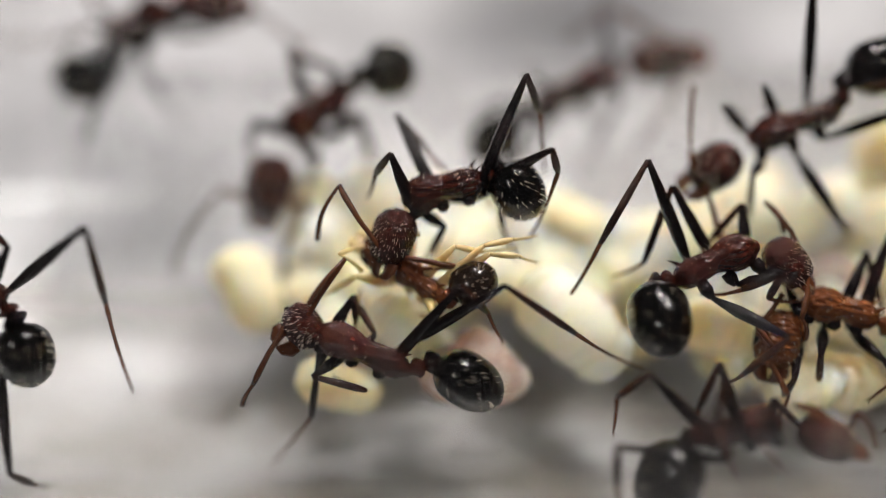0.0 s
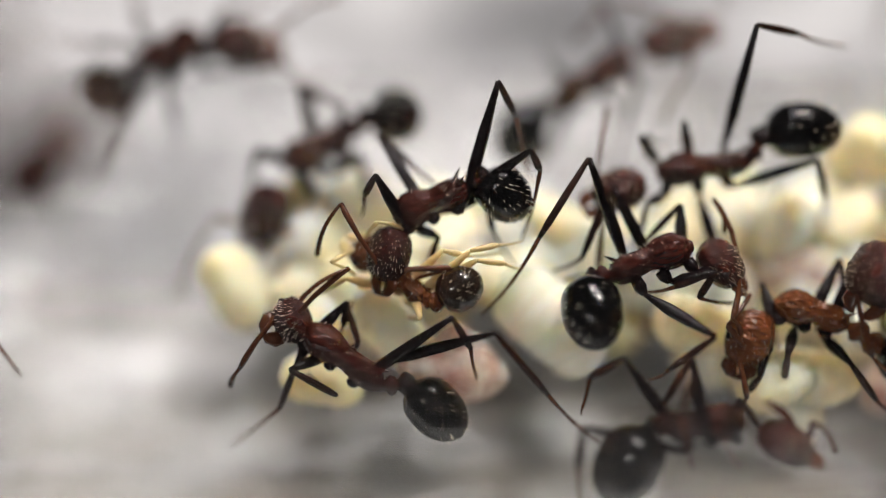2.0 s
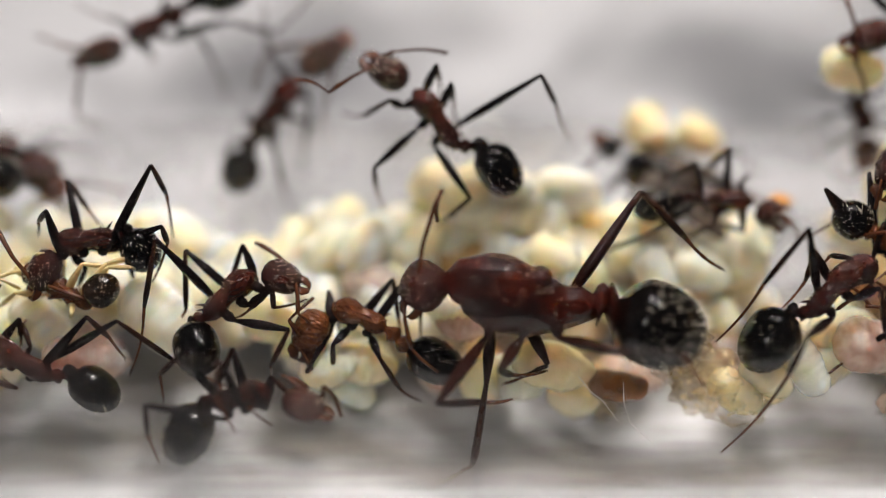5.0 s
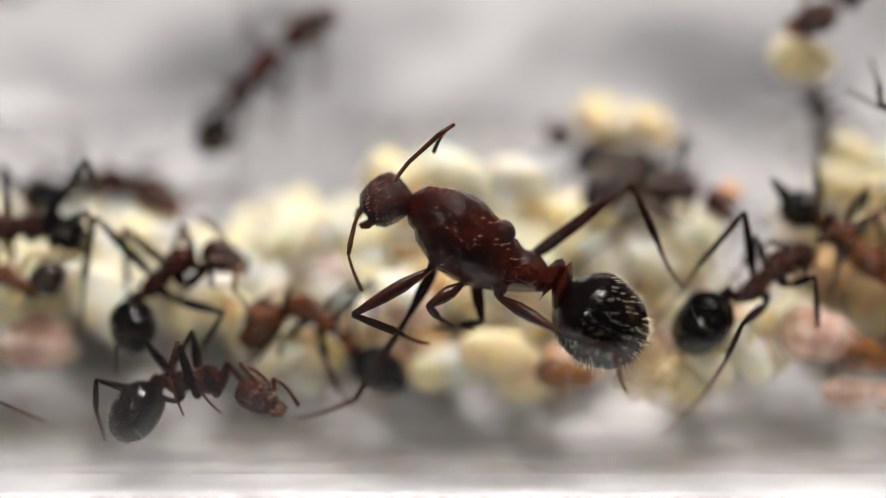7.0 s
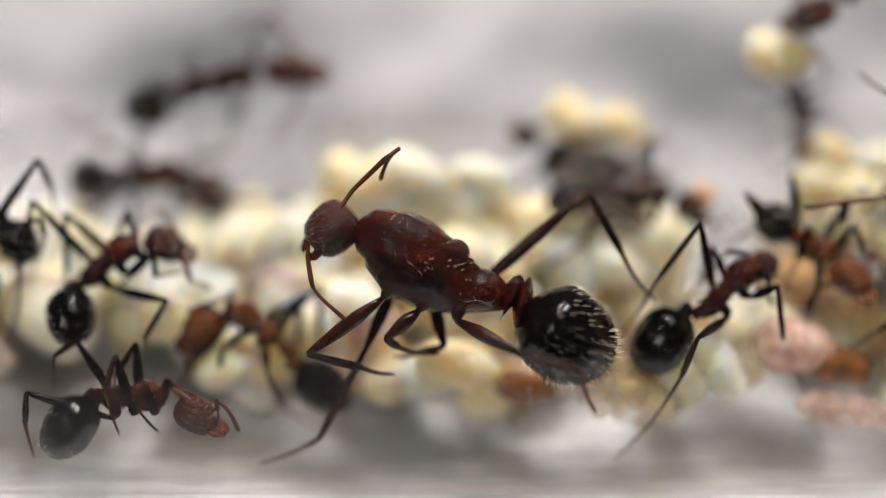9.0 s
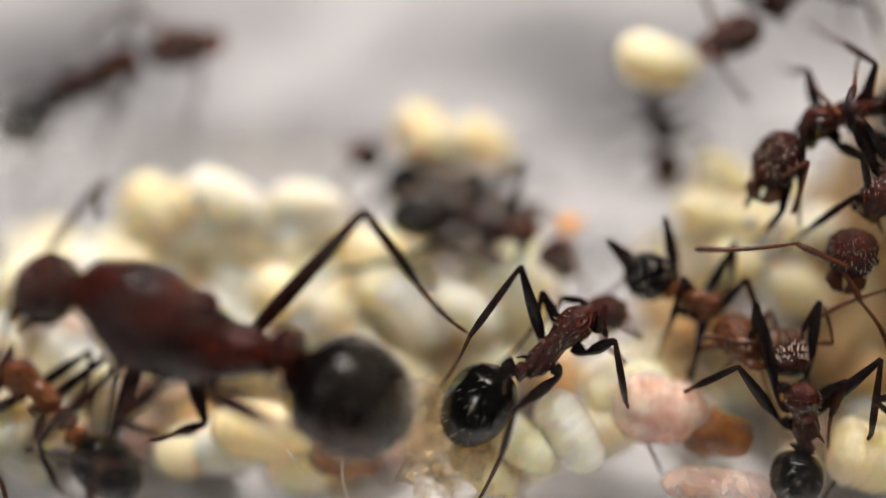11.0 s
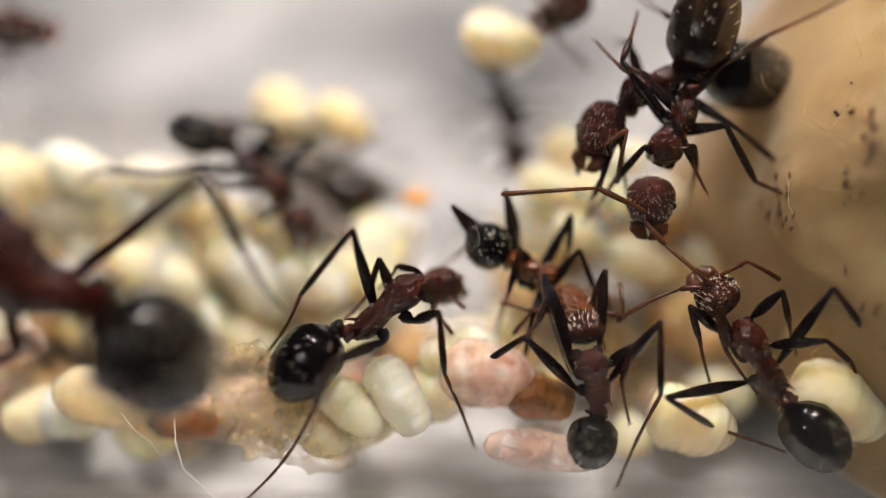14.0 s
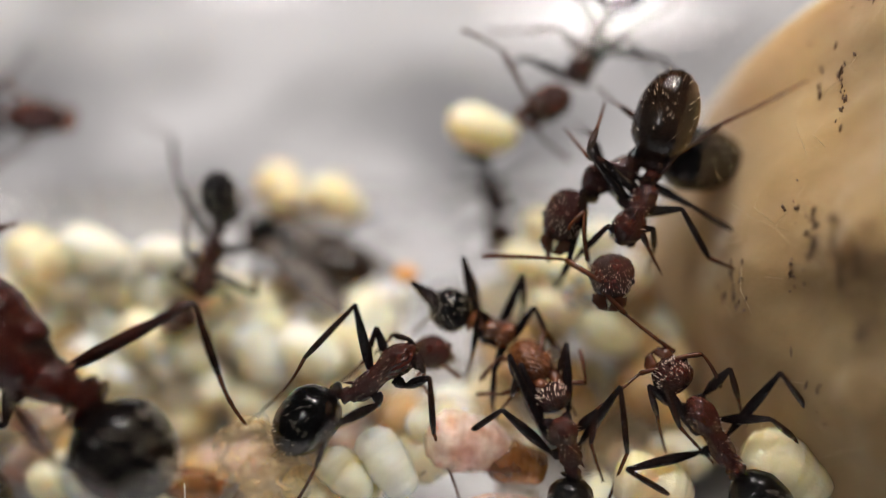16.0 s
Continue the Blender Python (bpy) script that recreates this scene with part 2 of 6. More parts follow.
class Shape:
    """Vertices in millimetres and faces of one mesh."""

    def __init__(self):
        self.v, self.f = [], []

    def loft(self, path, radii, up=(0, 0, 1), n=12, ridge=None):
        """A closed tube round path; radii are (across, upwards) at each point."""
        up = Vector(up)
        pts = [Vector(p) for p in path]
        rings = []
        for i, p in enumerate(pts):
            d = (pts[min(i + 1, len(pts) - 1)] - pts[max(i - 1, 0)]).normalized()
            side = up.cross(d)
            if side.length < 1e-3:
                side = Vector((0, 1, 0)).cross(d)
            side.normalize()
            top = d.cross(side)
            rw, rh = radii[i] if isinstance(radii[i], tuple) else (radii[i], radii[i])
            ring = []
            for k in range(n):
                a = 2 * math.pi * k / n
                g = 1 + (ridge(i, a) if ridge else 0)
                ring.append(len(self.v))
                self.v.append(p + side * (math.cos(a) * rw * g) + top * (math.sin(a) * rh * g))
            rings.append(ring)
        for r0, r1 in zip(rings, rings[1:]):
            for k in range(n):
                self.f.append((r0[k], r0[(k + 1) % n], r1[(k + 1) % n], r1[k]))
        self.f.append(tuple(reversed(rings[0])))
        self.f.append(tuple(rings[-1]))
        return self

    def blob(self, a, b, profile, rw, rh, up=(0, 0, 1), n=14, rings=14, bend=0.0, ridge=None):
        """A body from a to b, whose radius follows profile, a list of (place, factor)."""
        a, b = Vector(a), Vector(b)
        xs, ys = [q[0] for q in profile], [q[1] for q in profile]
        d = b - a
        lift = Vector(up) - d * (Vector(up).dot(d) / max(d.length_squared, 1e-9))
        lift = lift.normalized() if lift.length > 1e-6 else Vector((0, 0, 1))
        path, radii = [], []
        for i in range(rings + 1):
            s = 0.5 - 0.5 * math.cos(math.pi * i / rings)
            k = smooth(s, xs, ys)
            path.append(a + d * s + lift * (bend * math.sin(math.pi * s)))
            radii.append((max(rw * k, 0.004), max(rh * k, 0.004)))
        return self.loft(path, radii, up, n, ridge)

    def seta(self, p, d, length, r=0.012):
        p, d = Vector(p), Vector(d).normalized()
        s = d.orthogonal().normalized()
        t = d.cross(s)
        i = len(self.v)
        self.v += [p + s * r, p - s * r * 0.5 + t * r * 0.87, p - s * r * 0.5 - t * r * 0.87, p + d * length]
        self.f += [(i, i + 1, i + 3), (i + 1, i + 2, i + 3), (i + 2, i, i + 3)]

    def mesh(self, name, origin=(0, 0, 0), flat=False):
        me = bpy.data.meshes.new(name)
        o = Vector(origin)
        me.from_pydata([(Vector(v) - o) * MM for v in self.v], [], self.f)
        if not flat:
            me.polygons.foreach_set("use_smooth", [True] * len(me.polygons))
        me.update()
        return me


def smooth(s, xs, ys):
    for i in range(len(xs) - 1):
        if s <= xs[i + 1]:
            u = (s - xs[i]) / (xs[i + 1] - xs[i])
            p0, p1, p2, p3 = ys[max(i - 1, 0)], ys[i], ys[i + 1], ys[min(i + 2, len(ys) - 1)]
            return 0.5 * (2 * p1 + (p2 - p0) * u + (2 * p0 - 5 * p1 + 4 * p2 - p3) * u * u + (3 * p1 - p0 - 3 * p2 + p3) * u ** 3)
    return ys[-1]


def part(name, shape, mat, parent, label="", origin=(0, 0, 0), parent_origin=(0, 0, 0), flat=False):
    me = shape.mesh(name, origin, flat)
    me.materials.append(mat)
    ob = new(name, me)
    ob.parent = parent
    ob.location = (Vector(origin) - Vector(parent_origin)) * MM
    if label:
        tagged(ob, label)
    return ob


# ---- structure: table, tube, cotton ----


def table():
    s = Shape()
    z = -R_OUT - 0.02
    x0, x1, y0, y1 = -220, 260, -160, 280
    s.v = [Vector(p) for p in ((x0, y0, z), (x1, y0, z), (x1, y1, z), (x0, y1, z), (x0, y0, z - 20), (x1, y0, z - 20), (x1, y1, z - 20), (x0, y1, z - 20))]
    s.f = [(0, 1, 2, 3), (7, 6, 5, 4), (0, 4, 5, 1), (1, 5, 6, 2), (2, 6, 7, 3), (3, 7, 4, 0)]
    me = s.mesh("table_top", flat=True)
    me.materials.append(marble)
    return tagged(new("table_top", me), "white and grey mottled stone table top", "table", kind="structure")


def tube():
    """An open glass cylinder along x, with a wall of 0.8 mm."""
    n, x0, x1 = 128, -45, 75
    s = Shape()
    rims = ((x0 + 0.3, R_IN), (x0, R_IN + 0.3), (x0, R_OUT - 0.3), (x0 + 0.3, R_OUT), (x0 + 0.6, R_OUT), (x0 + 1.2, R_OUT), (x1 - 1.2, R_OUT), (x1 - 0.6, R_OUT),
            (x1 - 0.3, R_OUT), (x1, R_OUT - 0.3), (x1, R_IN + 0.3), (x1 - 0.3, R_IN), (x1 - 0.6, R_IN), (x1 - 1.2, R_IN), (x0 + 1.2, R_IN), (x0 + 0.6, R_IN))
    for x, r in rims:
        for k in range(n):
            a = 2 * math.pi * k / n
            s.v.append(Vector((x, r * math.cos(a), r * math.sin(a))))
    for ring in range(len(rims)):
        for k in range(n):
            a, b = ring * n, ((ring + 1) % len(rims)) * n
            s.f.append((a + k, a + (k + 1) % n, b + (k + 1) % n, b + k))
    ob = tagged(new("test_tube"), "clear glass test tube lying on the table", "test tube")
    wall = part("wall", s, glass, ob)
    wall.visible_shadow = False
    bead = Shape()
    bead.v = [Vector((x0 - 0.35 + 0.35 * math.cos(q), (R_OUT - 0.3 + 0.35 * math.sin(q)) * math.cos(a), (R_OUT - 0.3 + 0.35 * math.sin(q)) * math.sin(a)))
              for a in (2 * math.pi * i / 96 for i in range(96)) for q in (2 * math.pi * j / 8 for j in range(8))]
    bead.f = [(i * 8 + j, i * 8 + (j + 1) % 8, ((i + 1) % 96) * 8 + (j + 1) % 8, ((i + 1) % 96) * 8 + j) for i in range(96) for j in range(8)]
    rim = part("rim", bead, glass, ob, "rounded lip")
    rim.visible_shadow = False
    # fine scratches and dust along the lower inside of the glass
    rng = random.Random(21)
    lines = Shape()
    for _ in range(260):
        a = radians(rng.gauss(-103, 7))
        x, d = rng.uniform(-8, 42), rng.uniform(-0.06, 0.06)
        long = rng.uniform(0.15, 1.6)
        r = R_IN - 0.012
        lines.loft([(x + long * q, r * math.cos(a + d * q), r * math.sin(a + d * q)) for q in (0, 0.5, 1)], [0.003, 0.008, 0.003], (0, math.cos(a), math.sin(a)), 3)
    # a thin, streaky film of moisture and dirt low on the inner wall
    film, na, nx = Shape(), 30, 80
    for i in range(nx + 1):
        for j in range(na + 1):
            a = radians(-72 - 66 * j / na)
            r = R_IN - 0.03
            film.v.append(Vector((-30 + 75 * i / nx, r * math.cos(a), r * math.sin(a))))
    for i in range(nx):
        for j in range(na):
            q = i * (na + 1) + j
            film.f.append((q, q + 1, q + na + 2, q + na + 1))
    part("grime", film, grime, ob, "grey streaky film of moisture and dirt")
    # a thin wet film on the inner wall under and behind the brood
    wet_film, na, nx = Shape(), 24, 80
    for i in range(nx + 1):
        for j in range(na + 1):
            a = radians(-78 + 46 * j / na)
            r = R_IN - 0.02 - 0.012 * noise.noise(Vector((i * 0.9, j * 0.5, 3.0)))
            wet_film.v.append(Vector((-12 + 50 * i / nx, r * math.cos(a), r * math.sin(a))))
    wet_film.f = [(q, q + 1, q + na + 2, q + na + 1) for q in (i * (na + 1) + j for i in range(nx) for j in range(na))]
    part("wet_film", wet_film, wet, ob, "thin shining film of moisture")
    tagged(part("scratches", lines, scratch, ob, "fine pale scratches"), kind="stuff")
    return ob


def cotton_plug():
    """Packed cotton that fills the tube; its face leans away from the brood."""
    s = Shape()
    rng = random.Random(4)
    nr, na = 26, 72
    rows = []
    for i in range(nr + 1):
        r = R_IN * 0.995 * i / nr
        row = []
        for k in range(na):
            a = 2 * math.pi * k / na
            y, z = r * math.cos(a), r * math.sin(a)
            deep = y * 0.643 - z * 0.766
            x = 38.6 - 0.52 * (deep - 2.0) + 0.02 * r * r * 0.5
            x -= 2.5 * math.exp(-((0.766 * y + 0.643 * z + 1.2) / 6.5) ** 2)
            x += 0.8 * noise.noise(Vector((y * 0.3, z * 0.3, 2.0))) + 0.18 * noise.noise(Vector((y * 1.4, z * 1.4, 7.0)))
            row.append(len(s.v))
            s.v.append(Vector((x, y, z)))
        rows.append(row)
    edge = [s.v[q].x for q in rows[-1]]
    for step in (0.15, 0.4, 0.8, 1.4, 2.0, 2.7, 3.4, 4.2, 5.0, 6.0, 7.0, 8.5, 10, 14, 20):
        row = []
        for k in range(na):
            a = 2 * math.pi * k / na
            x = min(edge[k] + step, 62)
            r = R_IN * 0.996 - 0.22 * abs(noise.noise(Vector((x * 0.45, math.cos(a) * 3.5, math.sin(a) * 3.5)))) - 0.08 * abs(noise.noise(Vector((x * 1.5, math.cos(a) * 11, math.sin(a) * 11))))
            row.append(len(s.v))
            s.v.append(Vector((x, r * math.cos(a), r * math.sin(a))))
        rows.append(row)
    back = rows[-1]
    for r0, r1 in zip(rows, rows[1:]):
        for k in range(na):
            s.f.append((r0[k], r1[k], r1[(k + 1) % na], r0[(k + 1) % na]))
    s.f.append(tuple(reversed(back)))
    ob = tagged(new("cotton_plug"), "tan stained cotton plug packed in the glass tube", "cotton plug")
    ob.location = (0, 0, 0)
    part("plug", s, cotton, ob)
    face = [v for v in s.v[:(nr + 1) * na]]
    fib, spk = Shape(), Shape()
    for _ in range(110):
        p = Vector(rng.choice(face))
        d = Vector((rng.uniform(-0.5, 0.1), rng.gauss(0, 1), rng.gauss(0, 1))).normalized()
        q = p + d * rng.uniform(0.6, 2.4)
        mid = (p + q) / 2 + Vector((-rng.uniform(0.05, 0.35), 0, 0))
        if math.hypot(q.y, q.z) < R_IN * 0.97:
            fib.loft([p, mid, q], [0.007, 0.008, 0.005], (1, 0, 0.1), 3)
    near = [v for v in face if v.y * 0.643 - v.z * 0.766 > -3.5 and 0.766 * v.y + 0.643 * v.z > -6]
    spots = [Vector(rng.choice(near)) for _ in range(46)]
    for _ in range(560):
        wide = rng.choice((0.15, 0.3, 0.7))
        c = rng.choice(spots)
        p = min(near, key=lambda v: (v - c - Vector((0, rng.gauss(0, wide), rng.gauss(0, wide)))).length_squared) if wide > 0.2 else c
        p = Vector(p) + Vector((-0.06, rng.gauss(0, 0.12), rng.gauss(0, 0.12)))
        r = rng.uniform(0.03, 0.09)
        d = Vector((0, rng.gauss(0, 1), rng.gauss(0, 1))).normalized() * r * rng.uniform(1, 3.2)
        spk.blob(p - d, p + d, [(0, 0.1), (0.3, 1), (0.7, 0.8), (1, 0.1)], r, r * 0.5, (1, 0, 0), 5, 4)
    # wisps and dirt pressed against the glass
    for _ in range(150):
        k = rng.randrange(na)
        a = radians(rng.uniform(70, 190))
        k = int(a / (2 * math.pi) * na) % na
        x = edge[k] + rng.uniform(0.2, 9)
        turn, bow, r = rng.uniform(-0.2, 0.2), rng.uniform(-0.12, 0.12), R_IN * 0.992
        long = rng.uniform(0.4, 2.2)
        fib.loft([(x + long * u, r * math.cos(a + turn * u + bow * math.sin(3.1 * u)), r * math.sin(a + turn * u + bow * math.sin(3.1 * u))) for u in (0, 0.25, 0.5, 0.75, 1)], [0.006, 0.008, 0.008, 0.008, 0.005], (0, math.cos(a), math.sin(a)), 3)
    spots = [(radians(rng.uniform(85, 180)), rng.uniform(0.5, 9)) for _ in range(20)]
    for _ in range(300):
        a, x = rng.choice(spots)
        wide = rng.choice((0.02, 0.04, 0.1))
        a += rng.gauss(0, wide)
        k = int(a / (2 * math.pi) * na) % na
        p = Vector((edge[k] + x + rng.gauss(0, wide * 9), R_IN * 0.99 * math.cos(a), R_IN * 0.99 * math.sin(a)))
        r = rng.uniform(0.02, 0.085)
        d = Vector((rng.gauss(0, 1), -rng.gauss(0, 1) * math.sin(a), rng.gauss(0, 1) * math.cos(a))).normalized() * r * rng.uniform(1, 3)
        spk.blob(p - d, p + d, [(0, 0.1), (0.3, 1), (0.7, 0.8), (1, 0.1)], r, r * 0.4, (0, math.cos(a), math.sin(a)), 5, 4)
    tagged(part("fibres", fib, fibre, ob), kind="stuff")
    tagged(part("specks", spk, speck, ob), kind="stuff")
    return ob


table()
tube()
cotton_plug()

# ---- brood ----
SEGMENTS = 9


def larva_mesh(name, bend, seed, neck=0.55, rings_deep=0.045):
    """A grub of length 1 and radius 0.5 along x, curved, with ringed segments."""
    s = Shape()
    rings = SEGMENTS * 5
    path, radii = [], []
    for i in range(rings + 1):
        u = i / rings
        k = smooth(u, [0, 0.06, 0.2, 0.5, 0.75, 0.92, 1], [0.08, 0.62, 0.95, 1.0, 0.85, neck, 0.06])
        k *= 1 - rings_deep * abs(math.cos(math.pi * u * SEGMENTS)) ** 2 + 0.1 * noise.noise(Vector((u * 4, seed, 0)))
        a = (u - 0.5) * bend
        path.append((math.sin(a) / max(bend, 0.1) * 1.0, 0, (math.cos(a) - 1) / max(bend, 0.1) * 1.0))
        radii.append((0.5 * k, 0.47 * k))
    
    def lumps(i, a):
        c, d = math.cos(a), math.sin(a)
        return 0.12 * noise.noise(Vector((i * 0.07, c * 1.3, d * 1.3 + seed * 3))) + 0.05 * noise.noise(Vector((i // 5 * 1.7, c * 2.6, d * 2.6 + seed * 5)))

    s.loft(path, radii, (0, 1, 0.01), 22, ridge=lumps)
    me = bpy.data.meshes.new(name)
    me.from_pydata([tuple(v) for v in s.v], [], s.f)
    me.polygons.foreach_set("use_smooth", [True] * len(me.polygons))
    return me


BROOD = [
    ("larva", -5.31, 1.04, -7.09, 11, 36, -61, 1.41, 0.95),
    ("larva", -3.78, 3.70, -6.30, -16, 38, -130, 1.13, 0.68),
    ("pale", -3.72, 2.37, -6.58, -16, 22, -134, 1.22, 0.72),
    ("larva", -2.74, -1.81, -7.53, 23, 10, -12, 1.53, 0.75),
    ("pupa", -0.95, -0.69, -6.58, 19, 27, -37, 1.78, 0.85),
    ("pink", 1.04, -1.41, -6.93, 21, 22, -28, 1.27, 0.80),
    ("pupa", 3.23, -0.65, -6.29, 19, 27, -37, 2.36, 1.15),
    ("larva", -2.12, 1.06, -7.47, 16, 32, -49, 1.58, 0.80),
    ("larva", 4.04, 2.51, -6.64, 23, 5, -5, 1.78, 0.80),
    ("larva", 1.88, 3.45, -6.53, -4, 54, -98, 1.13, 0.64),
    ("pale", 2.54, 3.48, -6.74, 23, -7, 13, 1.44, 0.67),
    ("larva", 9.85, 2.58, -5.93, 15, -30, 51, 1.43, 0.74),
    ("pale", 10.78, 3.07, -6.36, 23, 5, -12, 1.22, 0.88),
    ("larva", 12.14, 2.97, -6.30, 17, -11, 43, 1.65, 0.86),
    ("larva", 12.48, 4.85, -5.60, 23, 32, -23, 1.24, 0.76),
    ("pale", 14.08, 4.21, -5.29, 22, -8, 15, 1.16, 0.72),
    ("larva", 16.10, 4.07, -5.35, 15, -37, 50, 1.39, 0.84),
    ("pale", 17.02, 3.94, -5.50, 19, -44, 41, 1.35, 0.77),
    ("pink", 10.61, 1.54, -7.19, 23, 11, -13, 2.29, 0.95),
    ("pale", 11.39, 0.37, -7.65, 21, 21, -27, 1.57, 0.80),
    ("larva", 8.77, -1.55, -7.49, 17, 33, -43, 1.52, 0.82),
    ("pale", 9.67, -2.20, -7.94, 16, 24, -46, 1.61, 0.79),
    ("larva", 7.71, -0.22, -8.31, 21, -4, 27, 1.10, 0.66),
    ("pale", 8.34, -0.57, -8.26, 20, -21, 31, 1.59, 0.68),
    ("larva", 14.58, -2.09, -7.87, 22, -7, 22, 1.31, 0.88),
    ("pale", 15.60, -2.25, -7.70, 23, 2, -0, 1.08, 0.85),
    ("larva", 8.70, 2.36, -6.27, 17, -35, 45, 1.23, 0.68),
    ("pale", 10.00, 2.35, -6.19, 17, -38, 46, 1.13, 0.71),
    ("larva", 12.96, 4.41, -5.05, 16, 17, -47, 1.64, 0.85),
    ("pale", 14.15, 3.91, -5.38, 23, -2, -5, 1.38, 0.83),
    ("larva", 15.19, 3.93, -5.58, 22, 7, -17, 1.38, 0.79),
    ("pale", 17.53, 4.28, -5.15, 23, 9, -11, 1.70, 0.80),
    ("larva", 16.88, 1.88, -6.04, 21, 14, -27, 1.44, 0.85),
    ("pale", 17.36, 1.54, -6.36, 6, 32, -76, 1.06, 0.75),
    ("larva", 16.63, -2.25, -6.84, 23, 8, -9, 1.86, 0.90),
    ("amber", 18.78, -2.76, -7.28, 23, 5, -5, 1.54, 0.60),
    ("larva", 20.10, 2.39, -6.15, 23, -3, 12, 1.55, 0.83),
    ("pale", 20.58, 1.60, -6.57, 21, 44, -37, 1.52, 0.90),
    ("larva", 20.82, 7.55, -5.14, 14, 31, -53, 1.31, 0.90),
    ("pale", 21.69, 7.53, -5.50, 24, -21, 8, 1.58, 0.73),
    ("larva", 22.72, 7.37, -5.20, 23, 27, -19, 1.22, 0.77),
    ("larva", 25.73, -2.06, -6.95, 23, -5, 5, 1.55, 0.85),
    ("larva", 10.13, -1.95, -7.12, 23, 5, -5, 1.56, 0.80),
    ("larva", 7.16, -0.60, -6.51, 23, 9, -11, 1.61, 0.85),
    ("larva", 3.76, 2.73, -6.35, 21, 8, -27, 1.60, 0.78),
    ("pale", 4.65, 2.62, -6.56, 22, -9, 21, 1.07, 0.74),
    ("pink", 0.75, -1.80, -6.99, 23, 3, -4, 2.14, 0.90),
    ("pale", 13.32, -0.39, -5.81, 23, 10, -12, 1.41, 0.75),
    ("exuvia", 22.08, -3.16, -6.83, 19, 27, -37, 2.66, 1.00),
    ("larva", 23.47, -2.83, -7.34, 23, -0, 0, 1.72, 0.70),
    ("pink", 28.01, -1.84, -6.76, 22, 17, -22, 1.67, 0.80),
    ("larva", 13.88, 4.23, -4.67, 22, -12, 19, 1.34, 0.89),
    ("pale", 15.03, 4.34, -4.47, 22, 15, -20, 1.44, 0.84),
    ("larva", 16.03, 3.95, -5.31, 20, 29, -32, 1.39, 0.74),
    ("pale", 17.51, 4.40, -4.79, 23, 5, -6, 1.29, 0.75),
    ("larva", 19.80, 3.34, -5.95, 23, 9, -11, 1.52, 0.90),
    ("exuvia", 20.91, -2.94, -5.86, 11, 37, -63, 2.26, 1.00),
    ("larva", 22.56, -3.36, -6.74, 21, 22, -29, 1.41, 0.70),
    ("pupa", 24.74, -2.60, -6.10, 15, 33, -51, 1.73, 0.75),
    ("pink", 27.21, -2.06, -5.90, 23, 7, -8, 1.85, 1.00),
    ("amber", 28.62, -2.53, -6.30, 23, 7, -8, 1.35, 0.70),
    ("husk", 28.78, -3.99, -6.75, 23, 4, -5, 2.94, 0.60),
    ("larva", 30.87, 3.85, -5.33, 21, 21, -25, 1.23, 0.89),
    ("pale", 32.40, 4.09, -5.50, 22, -4, 16, 1.41, 0.74),
    ("larva", 9.14, -2.15, -7.03, 23, -9, 11, 1.40, 0.80),
    ("pink", 13.64, -0.63, -6.27, 23, 9, -11, 1.42, 0.80),
    ("larva", 21.05, 1.79, -6.80, 24, 29, -16, 1.05, 0.80),
    ("pale", 22.13, 1.67, -6.49, 23, 22, -15, 1.57, 0.85),
    ("larva", 17.46, 1.78, -6.47, 23, 11, -13, 1.89, 0.90),
    ("larva", 30.00, 5.60, -4.97, 24, 30, -19, 1.24, 0.76),
    ("pale", 31.46, 5.05, -4.59, 22, -11, 18, 1.16, 0.72),
    ("larva", 23.52, -3.01, -6.18, 20, 24, -33, 1.31, 0.70),
    ("larva", 32.71, -3.16, -6.57, 23, 12, -14, 1.60, 1.00),
    ("larva", 36.69, -2.77, -6.24, 22, 17, -21, 1.89, 1.10),
    ("larva", 30.40, 3.00, -5.97, 22, 17, -21, 1.26, 0.75),
    ("larva", 29.40, 4.63, -5.38, 23, 10, -12, 1.39, 0.70),
    ("larva", 27.77, 7.67, -2.05, 23, 9, -11, 1.55, 0.85),
    ("larva", 31.87, 2.30, -6.30, 22, 17, -21, 1.25, 0.80),
    ("larva", 26.52, -1.10, -6.14, 23, -9, 11, 1.44, 0.80),
]
LOOK = {
    "larva": (larva_cream, "ant_larva", "cream glossy segmented ant larva in the brood pile", "larva", 0.55),
    "tan": (larva_tan, "ant_larva", "tan stained ant larva beside the cotton", "larva", 0.55),
    "pale": (larva_white, "ant_larva", "white glossy segmented ant larva in the brood pile", "larva", 0.5),
    "pupa": (larva_white, "ant_pupa", "white naked ant pupa with folded legs in the brood pile", "pupa", 0.75),
    "pink": (larva_pink, "ant_larva", "pinkish well fed ant larva in the brood pile", "larva", 0.5),
    "amber": (larva_amber, "ant_pupa", "amber darkening ant pupa in the brood pile", "pupa", 0.7),
    "exuvia": (husk_skin, "shed_skin", "crumpled translucent golden shed skin beside the brood", "shed skin", 0.6),
    "husk": (husk_pink, "ant_pupa", "long translucent pale pink pupa on the glass", "pupa", 0.6),
}


